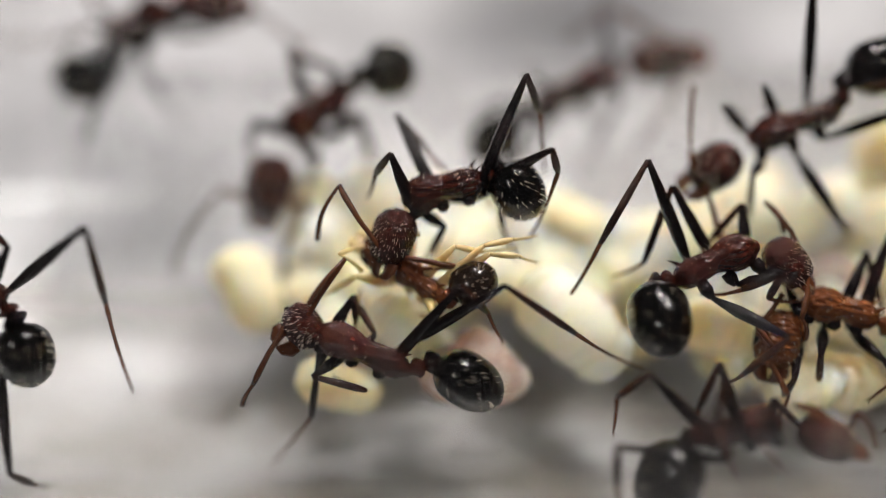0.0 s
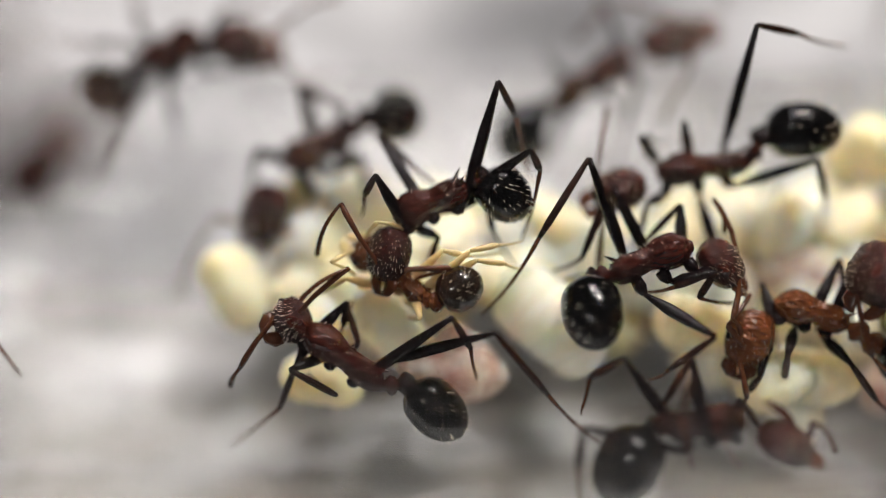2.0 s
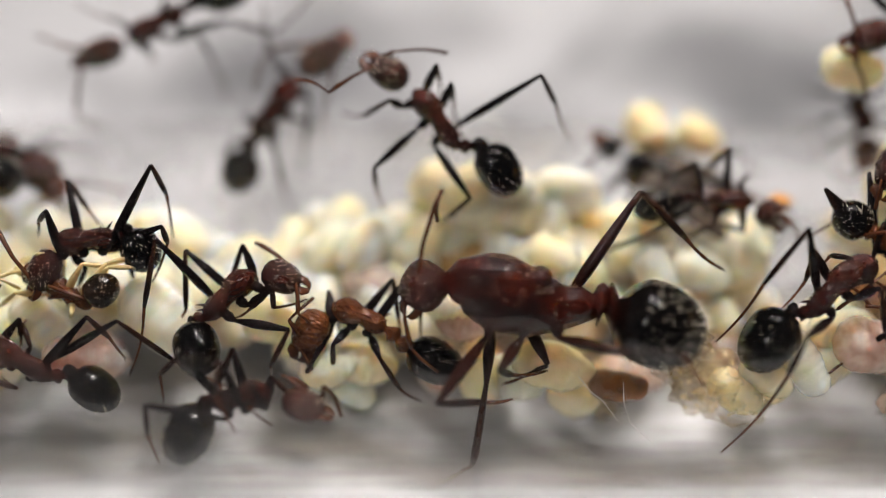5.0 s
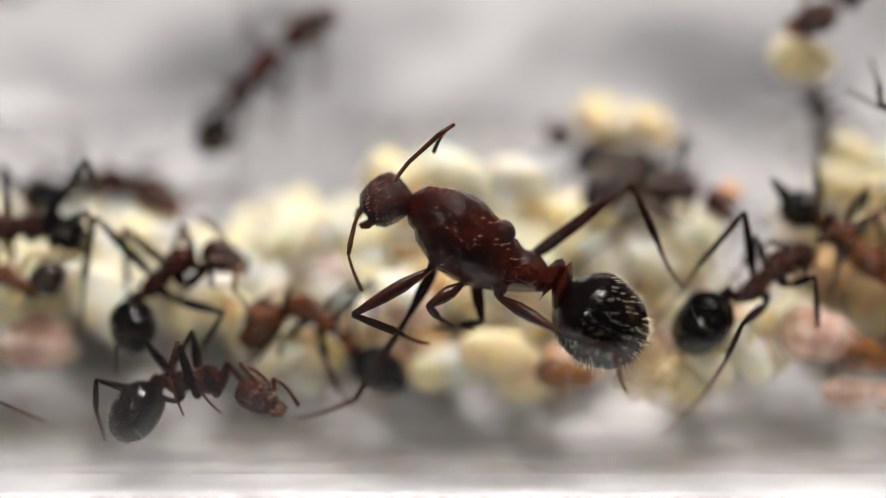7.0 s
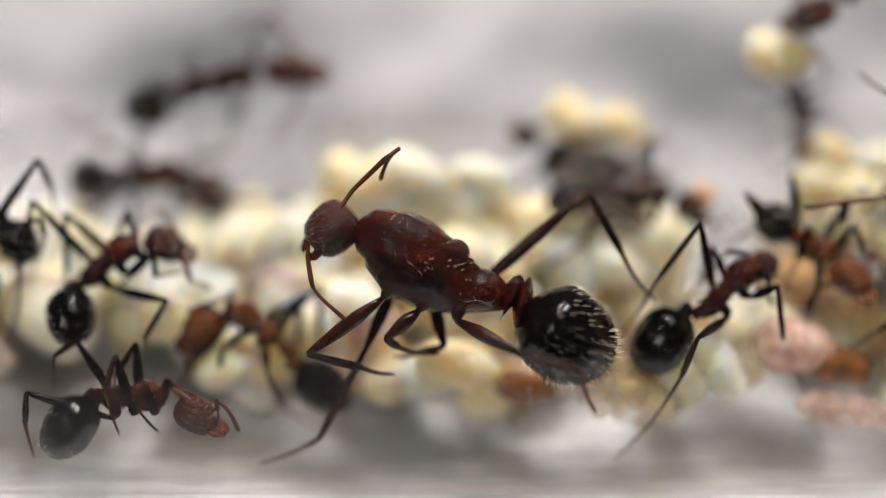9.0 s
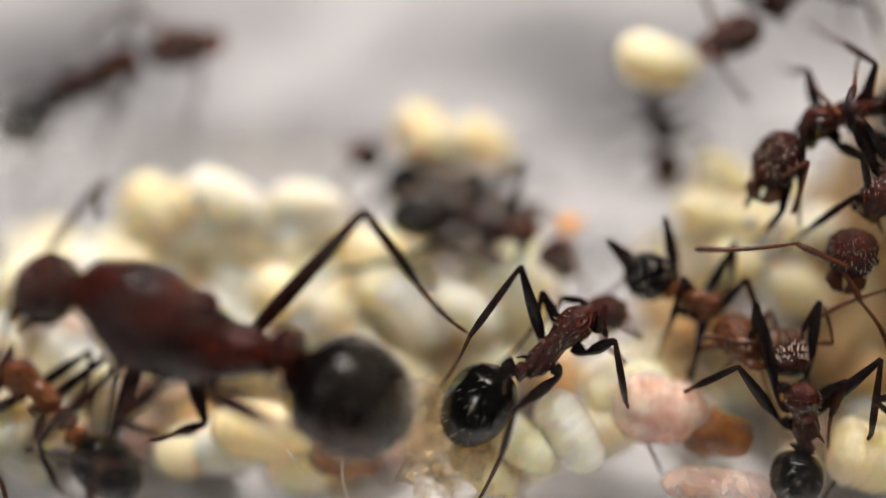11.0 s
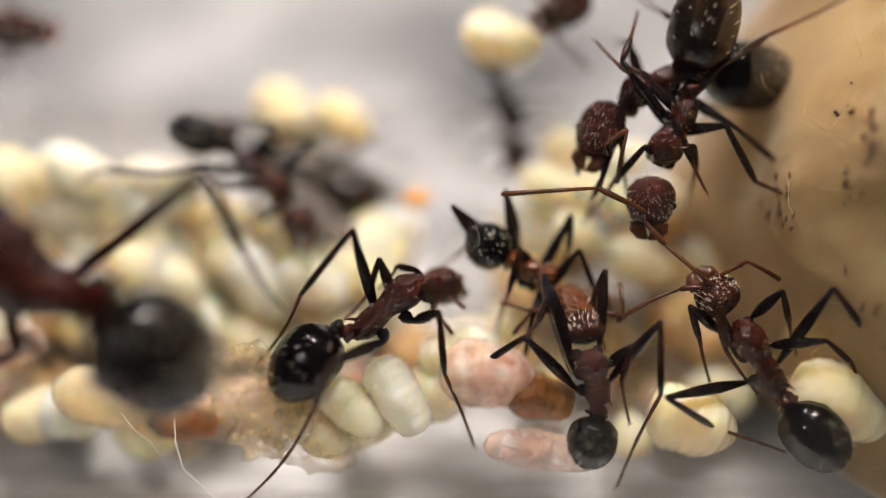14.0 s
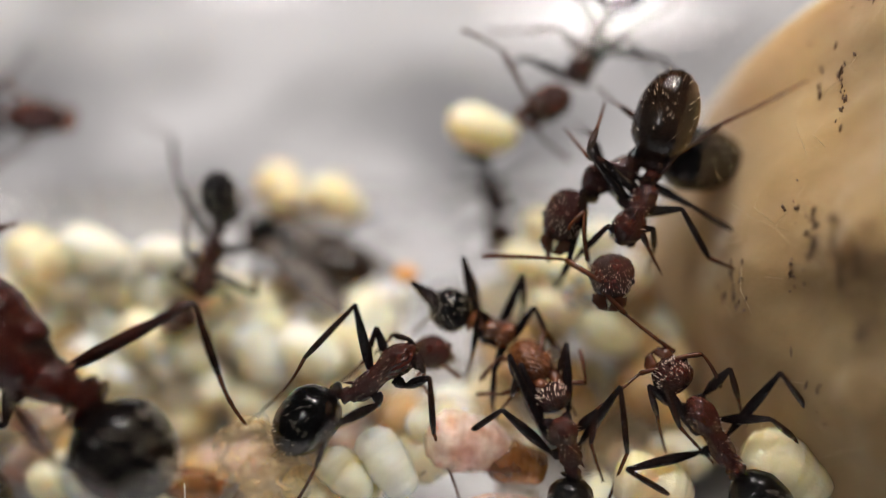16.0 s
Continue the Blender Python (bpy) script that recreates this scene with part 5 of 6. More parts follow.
    U=dict(kind="worker", k=1.05,
        jaw=(2.45, 1.14, -0.65), nape=(1.18, -0.01, 0.01), front=(0.92, 0.00, -0.00), rear=(-0.92, 0.00, -0.00), waist=(-1.72, -0.18, -0.59), tip=(-4.29, -0.13, -2.45),
        feelers={"L": [(1.25, 0.88, 0.19), (1.68, 1.91, -0.86)], "R": [(2.26, 0.60, -0.11), (2.82, 1.25, -1.05)]},
        legs={"L1": [(1.13, 0.43, 0.56), (1.45, 1.20, -0.45), (1.67, 1.97, -1.46)],
              "R1": [(2.24, 1.77, -0.66), (2.51, 1.73, -1.56), (2.75, 1.46, -2.90)],
              "R3": [(-1.76, 1.75, -0.65), (-2.75, 2.43, -1.95), (-3.65, 2.67, -3.59)],
              "L3": [(-1.45, -0.73, 0.76), (-1.18, -1.84, 0.47), (-0.99, -3.30, -0.19)]}),
    V=dict(kind="worker", k=1.0,
        jaw=(1.82, -0.12, -0.79), nape=(0.89, -0.07, -0.39), front=(0.76, 0.00, 0.00), rear=(-0.76, 0.00, 0.00), waist=(-1.04, 0.14, -0.02), tip=(-2.45, 0.63, -0.07),
        feelers={"L": [(1.97, 1.34, -0.75), (2.24, 2.03, -1.02)], "R": [(1.50, -1.20, -0.37), (2.50, -1.31, -0.66)]},
        legs={"L3": [(1.47, 1.57, 0.13), (1.00, 2.62, -0.49), (0.05, 4.24, -1.36)],
              "R3": [(1.24, -1.87, 0.71), (-0.76, -1.59, 0.37), (-3.31, -0.18, -0.68)],
              "L2": [(2.96, 0.75, -0.28), (2.28, 0.77, -0.59), (0.11, 0.43, -0.85)],
              "R2": [(0.67, -1.09, 0.42), (-0.24, -0.70, 0.08), (-1.53, -0.81, -0.52)],
              "L1": [(2.58, 0.56, -0.36), (1.65, 1.06, -0.72), (1.07, 1.66, -1.19)],
              "R1": [(2.74, -1.02, -0.29), (1.98, -0.55, -0.54), (0.56, -0.64, -0.84)]}),
    W=dict(kind="worker", k=1.0,
        jaw=(2.57, 0.17, -0.42), nape=(1.46, 0.03, -0.00), front=(1.17, 0.00, -0.00), rear=(-1.17, 0.00, -0.00), waist=(-1.53, -0.09, 0.01), tip=(-3.70, -0.45, 0.05),
        feelers={"L": [(2.59, 0.87, -0.29), (2.53, 2.71, -0.79)], "R": [(2.36, -0.92, 0.30), (1.17, -1.41, -0.15)]},
        legs={"L3": [(0.43, 2.75, 0.41), (-0.95, 2.02, 0.09), (-2.74, 0.54, -0.66)],
              "R3": [(0.74, -2.41, 0.96), (-1.02, -2.76, 0.39), (-4.11, -3.66, -0.41)],
              "L1": [(2.13, 0.95, 0.10), (1.15, 1.06, -0.31), (-0.09, 1.27, -0.84)],
              "R1": [(1.25, -1.44, 0.15), (0.30, -1.28, -0.27), (-0.60, -1.16, -0.68)],
              "L2": [(2.03, 0.41, 0.36), (0.60, 0.69, 0.03), (-0.91, 0.38, -0.44)],
              "R2": [(-0.39, -1.59, 0.67), (-1.38, -2.02, 0.22), (-2.68, -2.22, -0.47)]}),
    X=dict(kind="callow", k=1.0,
        jaw=(1.93, -1.01, 0.34), nape=(0.65, -0.08, -0.05), front=(0.46, 0.00, 0.00), rear=(-0.46, 0.00, 0.00), waist=(-0.93, 0.04, 0.02), tip=(-2.28, 0.17, 0.10),
        feelers={"L": [(0.51, -0.99, -0.34), (0.56, -1.43, -1.17)], "R": [(1.54, 0.49, 0.51), (2.31, 0.05, -0.32)]},
        legs={"L3": [(-3.02, 0.25, 0.60), (-1.97, -0.02, -0.01), (-2.43, -0.52, -1.22)],
              "R3": [(-1.86, 1.55, 0.89), (-0.98, 0.93, 0.19), (-0.57, 0.58, -0.36)],
              "L2": [(-0.84, 0.04, 0.71), (-0.49, -0.78, -0.22), (-0.20, -1.32, -1.45)],
              "R2": [(0.10, 1.70, 0.97), (0.49, 1.09, 0.28), (0.60, 0.78, -0.25)],
              "L1": [(0.34, -1.20, -0.11), (0.70, -1.83, -1.05), (1.48, -2.44, -2.09)],
              "R1": [(0.68, 0.88, 0.85), (1.64, 0.29, 0.17), (2.42, -0.15, -0.66)]}),
    Q=dict(kind="queen", k=1.0,
        jaw=(3.55, 0.35, -1.55), nape=(3.0, -0.12, 0.05), front=(2.20, 0.00, 0.00), rear=(-2.20, 0.00, 0.00), waist=(-2.95, 0.02, 0.2), tip=(-6.0, 0.12, -0.4),
        feelers={"L": [(2.57, -0.68, 2.34), (2.69, -0.76, 1.14)], "R": [(3.20, 1.16, -2.47), (2.10, 0.94, -3.30)]},
        legs={"L1": [(1.97, 2.25, -3.64), (0.39, 1.65, -3.48), (-0.46, 0.94, -3.57)],
              "R1": [(0.55, 0.64, -3.36), (0.36, 1.61, -6.44), (1.48, 1.84, -8.17)],
              "L2": [(0.26, 1.53, -2.32), (-0.22, 1.00, -2.63), (-1.33, 0.42, -2.50)],
              "R2": [(-1.43, 0.05, -2.38), (-0.85, 0.05, -2.94), (-0.28, -0.12, -3.59)],
              "R3": [(-2.92, -1.83, 3.66), (-4.80, -1.80, 2.47), (-6.36, -2.02, 1.65)],
              "L3": [(-3.30, 1.95, -0.45), (-5.05, 1.85, -0.05), (-6.10, 1.55, -1.05)]}),
)
ants = {name: ant(**a) for name, a in ANTS.items()}

# the lens is focused on the head of one of the workers
cam.data.dof.use_dof = True
cam.data.dof.focus_object = [ob for ob in ants["D"].children if ob.name.startswith("antenna")][0]
cam.data.dof.aperture_fstop = 9.8


def sway(ob, rng, degrees, times):
    """A part that stirs about its joint."""
    p = ob.location.copy()
    walk(ob, [(t, pose(p.x, p.y, p.z, rng.gauss(0, degrees), rng.gauss(0, degrees), rng.gauss(0, degrees)) if t else pose(p.x, p.y, p.z)) for t in times])


def motions():
    rng = random.Random(5)
    for name, base in ants.items():
        walker = name in "AFGJKLOP"
        for ob in base.children:
            if ob.name.startswith("antenna"):
                sway(ob, rng, 7, [i * 0.5 for i in range(33)])
            elif ob.name.startswith("leg") and name != "N":
                sway(ob, rng, 5 if walker else 1.5, [i * (0.25 if walker else 0.8) for i in range(65 if walker else 21)])
    walk(ants["A"], [
        (0, pose(-0.00865, 0.00776, -0.00315, 7.5, -21.7, 28.3)),
        (0.5, pose(-0.00881, 0.00742, -0.00343, 11.5, -12.2, 14.9)),
        (1, pose(-0.00874, 0.00729, -0.00354, 11.5, -12.2, 14.9)),
        (1.5, pose(-0.00862, 0.00719, -0.00363, 11.3, -12.8, 15.7)),
        (2, pose(-0.00743, 0.00725, -0.00358, 10.6, -15.0, 18.6)),
        (2.5, pose(-0.00679, 0.00700, -0.00378, 8.9, -19.0, 24.3)),
        (3, pose(-0.00736, 0.00709, -0.00371, 7.7, -21.5, 27.9)),
        (3.5, pose(-0.00701, 0.00727, -0.00356, 4.4, -26.3, 36.0)),
        (4, pose(-0.00523, 0.00790, -0.00303, 8.9, -19.0, 24.3)),
        (4.5, pose(-0.00306, 0.00700, -0.00379, 12.7, 5.5, -6.6)),
        (5.2, pose(-0.00407, 0.00589, -0.00472, 12.6, 6.3, -7.6)),
        (7.5, pose(0.00375, 0.00475, -0.00568, 12.8, -5.0, 6.0)),
        (8.2, pose(0.00511, 0.00511, -0.00537, 12.9, -4.1, 4.9)),
        (10.3, pose(0.00627, 0.00464, -0.00576, 12.0, 10.1, -12.2)),
        (11, pose(0.00578, 0.00424, -0.00610, 11.7, 11.3, -13.7)),
        (16, pose(0.00578, 0.00424, -0.00610, 11.7, 11.3, -13.7)),
    ])
    walk(ants["B"], [
        (0, pose(-0.00356, 0.00481, -0.00406, 1.1, 20.8, -153.1)),
        (0.5, pose(-0.00358, 0.00480, -0.00406, 1.1, 20.8, -153.1)),
        (1, pose(-0.00348, 0.00451, -0.00431, 0.3, 19.2, -155.4)),
        (1.5, pose(-0.00335, 0.00429, -0.00450, 0.1, 18.9, -156.0)),
        (2, pose(-0.00306, 0.00410, -0.00465, -0.9, 16.6, -159.2)),
        (2.5, pose(-0.00309, 0.00394, -0.00479, -2.2, 12.5, -164.7)),
        (3, pose(-0.00326, 0.00395, -0.00478, -1.9, 13.7, -163.1)),
        (3.5, pose(-0.00401, 0.00402, -0.00472, -1.1, 16.1, -159.9)),
        (4, pose(-0.00534, 0.00385, -0.00486, -2.8, 10.1, -167.8)),
        (4.5, pose(-0.00587, 0.00438, -0.00441, -3.8, 3.7, -175.6)),
        (5.2, pose(-0.00537, 0.00410, -0.00466, -3.6, 5.6, -173.3)),
        (16, pose(-0.00537, 0.00410, -0.00466, -3.6, 5.6, -173.3)),
    ])
    walk(ants["C"], [
        (0, pose(-0.00006, 0.00125, -0.00326, 18.1, 10.0, -167.8)),
        (0.5, pose(-0.00000, 0.00121, -0.00330, 18.3, 11.0, -166.6)),
        (1, pose(0.00001, 0.00112, -0.00337, 18.9, 13.3, -163.7)),
        (1.5, pose(0.00016, 0.00104, -0.00344, 19.5, 15.0, -161.4)),
        (2, pose(0.00017, 0.00102, -0.00345, 19.3, 14.6, -162.0)),
        (2.5, pose(0.00027, 0.00099, -0.00348, 18.4, 11.5, -165.9)),
        (3, pose(0.00026, 0.00091, -0.00354, 18.3, 11.0, -166.6)),
        (3.5, pose(0.00003, 0.00098, -0.00349, 18.0, 9.7, -168.3)),
        (4, pose(0.00036, 0.00092, -0.00354, 17.3, 5.5, -173.5)),
        (4.5, pose(0.00077, 0.00101, -0.00346, 17.4, 5.9, -173.0)),
        (5, pose(0.00095, 0.00071, -0.00371, 17.2, 4.8, -174.3)),
        (5.2, pose(0.00078, 0.00066, -0.00376, 17.4, 5.9, -173.0)),
        (7.5, pose(0.00028, 0.00082, -0.00362, 17.1, 2.7, -176.7)),
        (8.2, pose(0.00076, 0.00084, -0.00361, 17.1, 2.7, -176.7)),
        (16, pose(0.00076, 0.00084, -0.00361, 17.1, 2.7, -176.7)),
    ])
    walk(ants["D"], [
        (0, pose(-0.00207, -0.00199, -0.00559, -6.5, -15.1, 161.2)),
        (0.5, pose(-0.00220, -0.00205, -0.00563, -5.4, -18.0, 157.2)),
        (1, pose(-0.00223, -0.00208, -0.00566, -3.9, -21.1, 152.7)),
        (1.5, pose(-0.00224, -0.00208, -0.00566, -3.0, -22.6, 150.2)),
        (2, pose(-0.00211, -0.00217, -0.00574, -2.7, -23.1, 149.4)),
        (2.5, pose(-0.00200, -0.00219, -0.00575, -3.9, -21.0, 152.8)),
        (3, pose(-0.00225, -0.00218, -0.00575, -5.1, -18.7, 156.3)),
        (3.5, pose(-0.00240, -0.00207, -0.00565, -2.9, -22.7, 150.1)),
        (4, pose(-0.00206, -0.00212, -0.00569, -1.6, -24.7, 146.8)),
        (4.5, pose(-0.00176, -0.00216, -0.00573, -3.1, -22.5, 150.5)),
        (5, pose(-0.00121, -0.00251, -0.00603, -5.2, -18.5, 156.5)),
        (5.2, pose(-0.00136, -0.00255, -0.00605, -4.8, -19.2, 155.4)),
        (7.2, pose(-0.00520, -0.00476, -0.00453, -4.8, -19.2, 155.4)),
        (8.3, pose(-0.00540, -0.00476, -0.00453, -4.8, -19.2, 155.4)),
        (10.2, pose(-0.00600, -0.00331, -0.00567, -4.8, -19.2, 155.4)),
        (12.2, pose(-0.00620, -0.00331, -0.00567, -4.8, -19.2, 155.4)),
        (12.6, pose(-0.00640, -0.00358, -0.00551, -4.8, -19.2, 155.4)),
        (13.7, pose(-0.00630, -0.00358, -0.00551, -4.8, -19.2, 155.4)),
        (14, pose(-0.00610, -0.00294, -0.00588, -4.8, -19.2, 155.4)),
        (14.6, pose(-0.00620, -0.00294, -0.00588, -4.8, -19.2, 155.4)),
        (15, pose(-0.00640, -0.00367, -0.00545, -4.8, -19.2, 155.4)),
        (15.4, pose(-0.00650, -0.00313, -0.00578, -4.8, -19.2, 155.4)),
        (16, pose(-0.00650, -0.00313, -0.00578, -4.8, -19.2, 155.4)),
    ])
    walk(ants["E"], [
        (0, pose(0.00661, -0.00034, -0.00420, -25.7, -15.6, 19.4)),
        (0.5, pose(0.00660, -0.00041, -0.00426, -25.0, -13.4, 16.5)),
        (1, pose(0.00592, -0.00038, -0.00423, -25.7, -15.6, 19.4)),
        (1.5, pose(0.00567, -0.00027, -0.00414, -25.2, -14.0, 17.3)),
        (2, pose(0.00567, -0.00031, -0.00418, -25.2, -14.0, 17.2)),
        (2.5, pose(0.00565, -0.00049, -0.00433, -25.0, -13.6, 16.8)),
        (3, pose(0.00574, -0.00057, -0.00440, -25.0, -13.5, 16.6)),
        (3.5, pose(0.00578, -0.00060, -0.00442, -25.0, -13.6, 16.8)),
        (4, pose(0.00568, -0.00066, -0.00447, -24.5, -11.7, 14.2)),
        (4.5, pose(0.00551, -0.00072, -0.00452, -27.0, -18.8, 23.9)),
        (5, pose(0.00584, -0.00086, -0.00463, -31.9, -26.5, 36.4)),
        (5.2, pose(0.00575, -0.00083, -0.00461, -31.2, -25.6, 34.9)),
        (7.5, pose(0.00552, -0.00054, -0.00437, -31.5, -26.0, 35.6)),
        (8.2, pose(0.00544, -0.00041, -0.00426, -32.0, -26.6, 36.6)),
        (10.3, pose(0.00603, 0.00023, -0.00372, -29.3, -22.9, 30.2)),
        (16, pose(0.00603, 0.00023, -0.00372, -29.3, -22.9, 30.2)),
    ])
    walk(ants["F"], [
        (0, pose(0.00894, 0.00329, -0.00298, -9.4, 12.0, -165.4)),
        (0.5, pose(0.00904, 0.00327, -0.00300, -9.7, 11.0, -166.7)),
        (1, pose(0.00822, 0.00294, -0.00327, -10.9, 1.2, -178.5)),
        (1.5, pose(0.00809, 0.00288, -0.00333, -10.9, -1.9, 177.7)),
        (2, pose(0.00729, 0.00248, -0.00367, -10.8, 3.8, -175.5)),
        (2.5, pose(0.00688, 0.00203, -0.00404, -10.9, 2.7, -176.7)),
        (3, pose(0.00892, 0.00255, -0.00360, -10.5, 6.4, -172.4)),
        (3.5, pose(0.00932, 0.00296, -0.00326, -10.8, 4.2, -175.0)),
        (4, pose(0.00971, 0.00331, -0.00296, -10.3, -7.7, 170.8)),
        (4.2, pose(0.01027, 0.00361, -0.00272, -7.5, -17.4, 158.0)),
        (4.5, pose(0.01181, 0.00386, -0.00251, -3.0, -25.3, 145.7)),
        (5, pose(0.01261, 0.00472, -0.00179, 3.0, -31.5, 133.1)),
        (5.2, pose(0.01303, 0.00487, -0.00166, 4.8, -32.9, 129.6)),
        (5.7, pose(0.01246, 0.00639, -0.00038, 11.1, -36.4, 118.6)),
        (6.5, pose(0.01241, 0.00992, 0.00258, 12.8, -37.1, 115.9)),
        (7.5, pose(0.01205, 0.01256, 0.00479, 12.8, -37.1, 115.9)),
        (9, pose(0.00780, 0.01460, 0.00650, 12.8, -37.1, 115.9)),
        (16, pose(0.00010, 0.01603, 0.00771, 12.8, -37.1, 115.9)),
    ])
    walk(ants["G"], [
        (0, pose(0.00376, 0.00629, -0.00438, 13.7, -14.8, 18.3)),
        (0.5, pose(0.00455, 0.00672, -0.00402, 12.0, -18.9, 24.1)),
        (1, pose(0.00477, 0.00692, -0.00386, 9.8, -23.0, 30.4)),
        (1.5, pose(0.00505, 0.00734, -0.00350, 6.8, -27.0, 37.4)),
        (2, pose(0.00486, 0.00661, -0.00411, 12.0, -18.9, 24.1)),
        (2.5, pose(0.00634, 0.00692, -0.00386, 16.0, -3.1, 3.7)),
        (3, pose(0.00594, 0.00683, -0.00393, 16.1, -2.4, 2.9)),
        (3.5, pose(0.00678, 0.00691, -0.00386, 15.9, -4.3, 5.2)),
        (4, pose(0.00684, 0.00691, -0.00386, 15.9, -4.1, 4.9)),
        (4.5, pose(0.00639, 0.00708, -0.00372, 10.1, -22.6, 29.7)),
        (5, pose(0.00667, 0.00725, -0.00358, 3.2, -30.7, 45.0)),
        (5.2, pose(0.00666, 0.00734, -0.00350, 5.1, -28.9, 41.1)),
        (7.5, pose(0.00790, 0.00793, -0.00301, 6.6, -27.3, 38.0)),
        (8.2, pose(0.00799, 0.00751, -0.00336, 16.1, -2.4, 2.9)),
        (10.3, pose(0.01069, 0.00802, -0.00293, 13.4, -15.8, 19.7)),
        (10.5, pose(0.01133, 0.00794, -0.00300, 13.4, -15.8, 19.7)),
        (11, pose(0.01097, 0.00808, -0.00288, 13.8, -14.4, 17.8)),
        (12, pose(0.01002, 0.00847, -0.00255, 15.8, -5.7, 6.9)),
        (16, pose(0.01002, 0.00847, -0.00255, 15.8, -5.7, 6.9)),
    ])
    walk(ants["H"], [
        (0, pose(0.00685, -0.00425, -0.00565, -33.2, -8.0, 9.7)),
        (0.5, pose(0.00693, -0.00434, -0.00573, -33.2, -8.0, 9.7)),
        (1, pose(0.00687, -0.00427, -0.00567, -33.0, -6.5, 7.8)),
        (1.5, pose(0.00676, -0.00424, -0.00565, -32.7, -3.4, 4.0)),
        (2, pose(0.00668, -0.00426, -0.00566, -32.6, -3.1, 3.7)),
        (2.5, pose(0.00730, -0.00442, -0.00579, -32.6, 1.3, -1.5)),
        (3, pose(0.00742, -0.00455, -0.00591, -32.5, -0.4, 0.5)),
        (3.5, pose(0.00750, -0.00453, -0.00589, -32.9, -5.6, 6.8)),
        (4, pose(0.00723, -0.00465, -0.00599, -33.0, -6.7, 8.1)),
        (4.5, pose(0.00649, -0.00451, -0.00587, -32.8, -5.2, 6.3)),
        (5, pose(0.00648, -0.00427, -0.00567, -33.1, -7.4, 8.9)),
        (5.2, pose(0.00643, -0.00437, -0.00575, -32.8, -5.4, 6.5)),
        (7.5, pose(0.00696, -0.00462, -0.00496, -32.6, -2.7, 3.2)),
        (8, pose(0.00692, -0.00482, -0.00512, -33.1, -7.5, 9.1)),
        (8.2, pose(0.00686, -0.00478, -0.00510, -33.0, -6.7, 8.0)),
        (10.3, pose(0.00698, -0.00399, -0.00544, -32.7, 3.4, -4.1)),
        (11, pose(0.00741, -0.00390, -0.00536, -32.5, 0.7, -0.9)),
        (16, pose(0.00741, -0.00390, -0.00536, -32.5, 0.7, -0.9)),
    ])
    walk(ants["I"], [
        (0, pose(0.00975, -0.00101, -0.00528, 25.7, -9.2, 168.8)),
        (1, pose(0.00971, -0.00105, -0.00532, 25.9, -10.1, 167.7)),
        (2, pose(0.00980, -0.00111, -0.00537, 26.2, -11.6, 165.9)),
        (2.5, pose(0.00987, -0.00133, -0.00556, 27.0, -14.3, 162.3)),
        (3, pose(0.01002, -0.00130, -0.00553, 27.3, -15.0, 161.4)),
        (3.5, pose(0.00990, -0.00118, -0.00543, 26.2, -11.4, 166.2)),
        (4, pose(0.00987, -0.00123, -0.00547, 27.4, -15.4, 160.8)),
        (4.5, pose(0.00991, -0.00109, -0.00535, 26.5, -12.7, 164.4)),
        (5, pose(0.01005, -0.00119, -0.00544, 27.3, -15.1, 161.2)),
        (5.2, pose(0.01002, -0.00131, -0.00554, 29.4, -20.1, 154.2)),
        (7.5, pose(0.01030, -0.00146, -0.00566, 29.8, -20.7, 153.2)),
        (8.2, pose(0.01022, -0.00143, -0.00564, 29.9, -21.0, 152.8)),
        (10.3, pose(0.01001, -0.00144, -0.00565, 32.5, -25.0, 146.3)),
        (11, pose(0.01043, -0.00151, -0.00570, 32.5, -25.0, 146.3)),
        (16, pose(0.01043, -0.00151, -0.00570, 32.5, -25.0, 146.3)),
    ])
    walk(ants["Z"], [
        (0, pose(-0.00070, -0.00035, -0.00486, -6.7, -13.0, 141.2)),
        (1.5, pose(-0.00062, -0.00044, -0.00494, -5.9, -14.0, 139.5)),
        (2, pose(-0.00052, -0.00044, -0.00494, -6.2, -13.7, 140.1)),
        (2.5, pose(-0.00061, -0.00018, -0.00472, -7.8, -11.7, 143.5)),
        (3.5, pose(-0.00052, -0.00021, -0.00474, -8.7, -10.3, 145.6)),
        (4, pose(-0.00047, -0.00018, -0.00472, -8.2, -11.1, 144.4)),
        (4.5, pose(0.00003, -0.00026, -0.00478, -7.8, -11.7, 143.5)),
        (5, pose(0.00017, -0.00045, -0.00495, -8.9, -10.0, 146.1)),
        (5.2, pose(0.00014, -0.00045, -0.00495, -8.7, -10.3, 145.6)),
        (16, pose(0.00014, -0.00045, -0.00495, -8.7, -10.3, 145.6)),
    ])
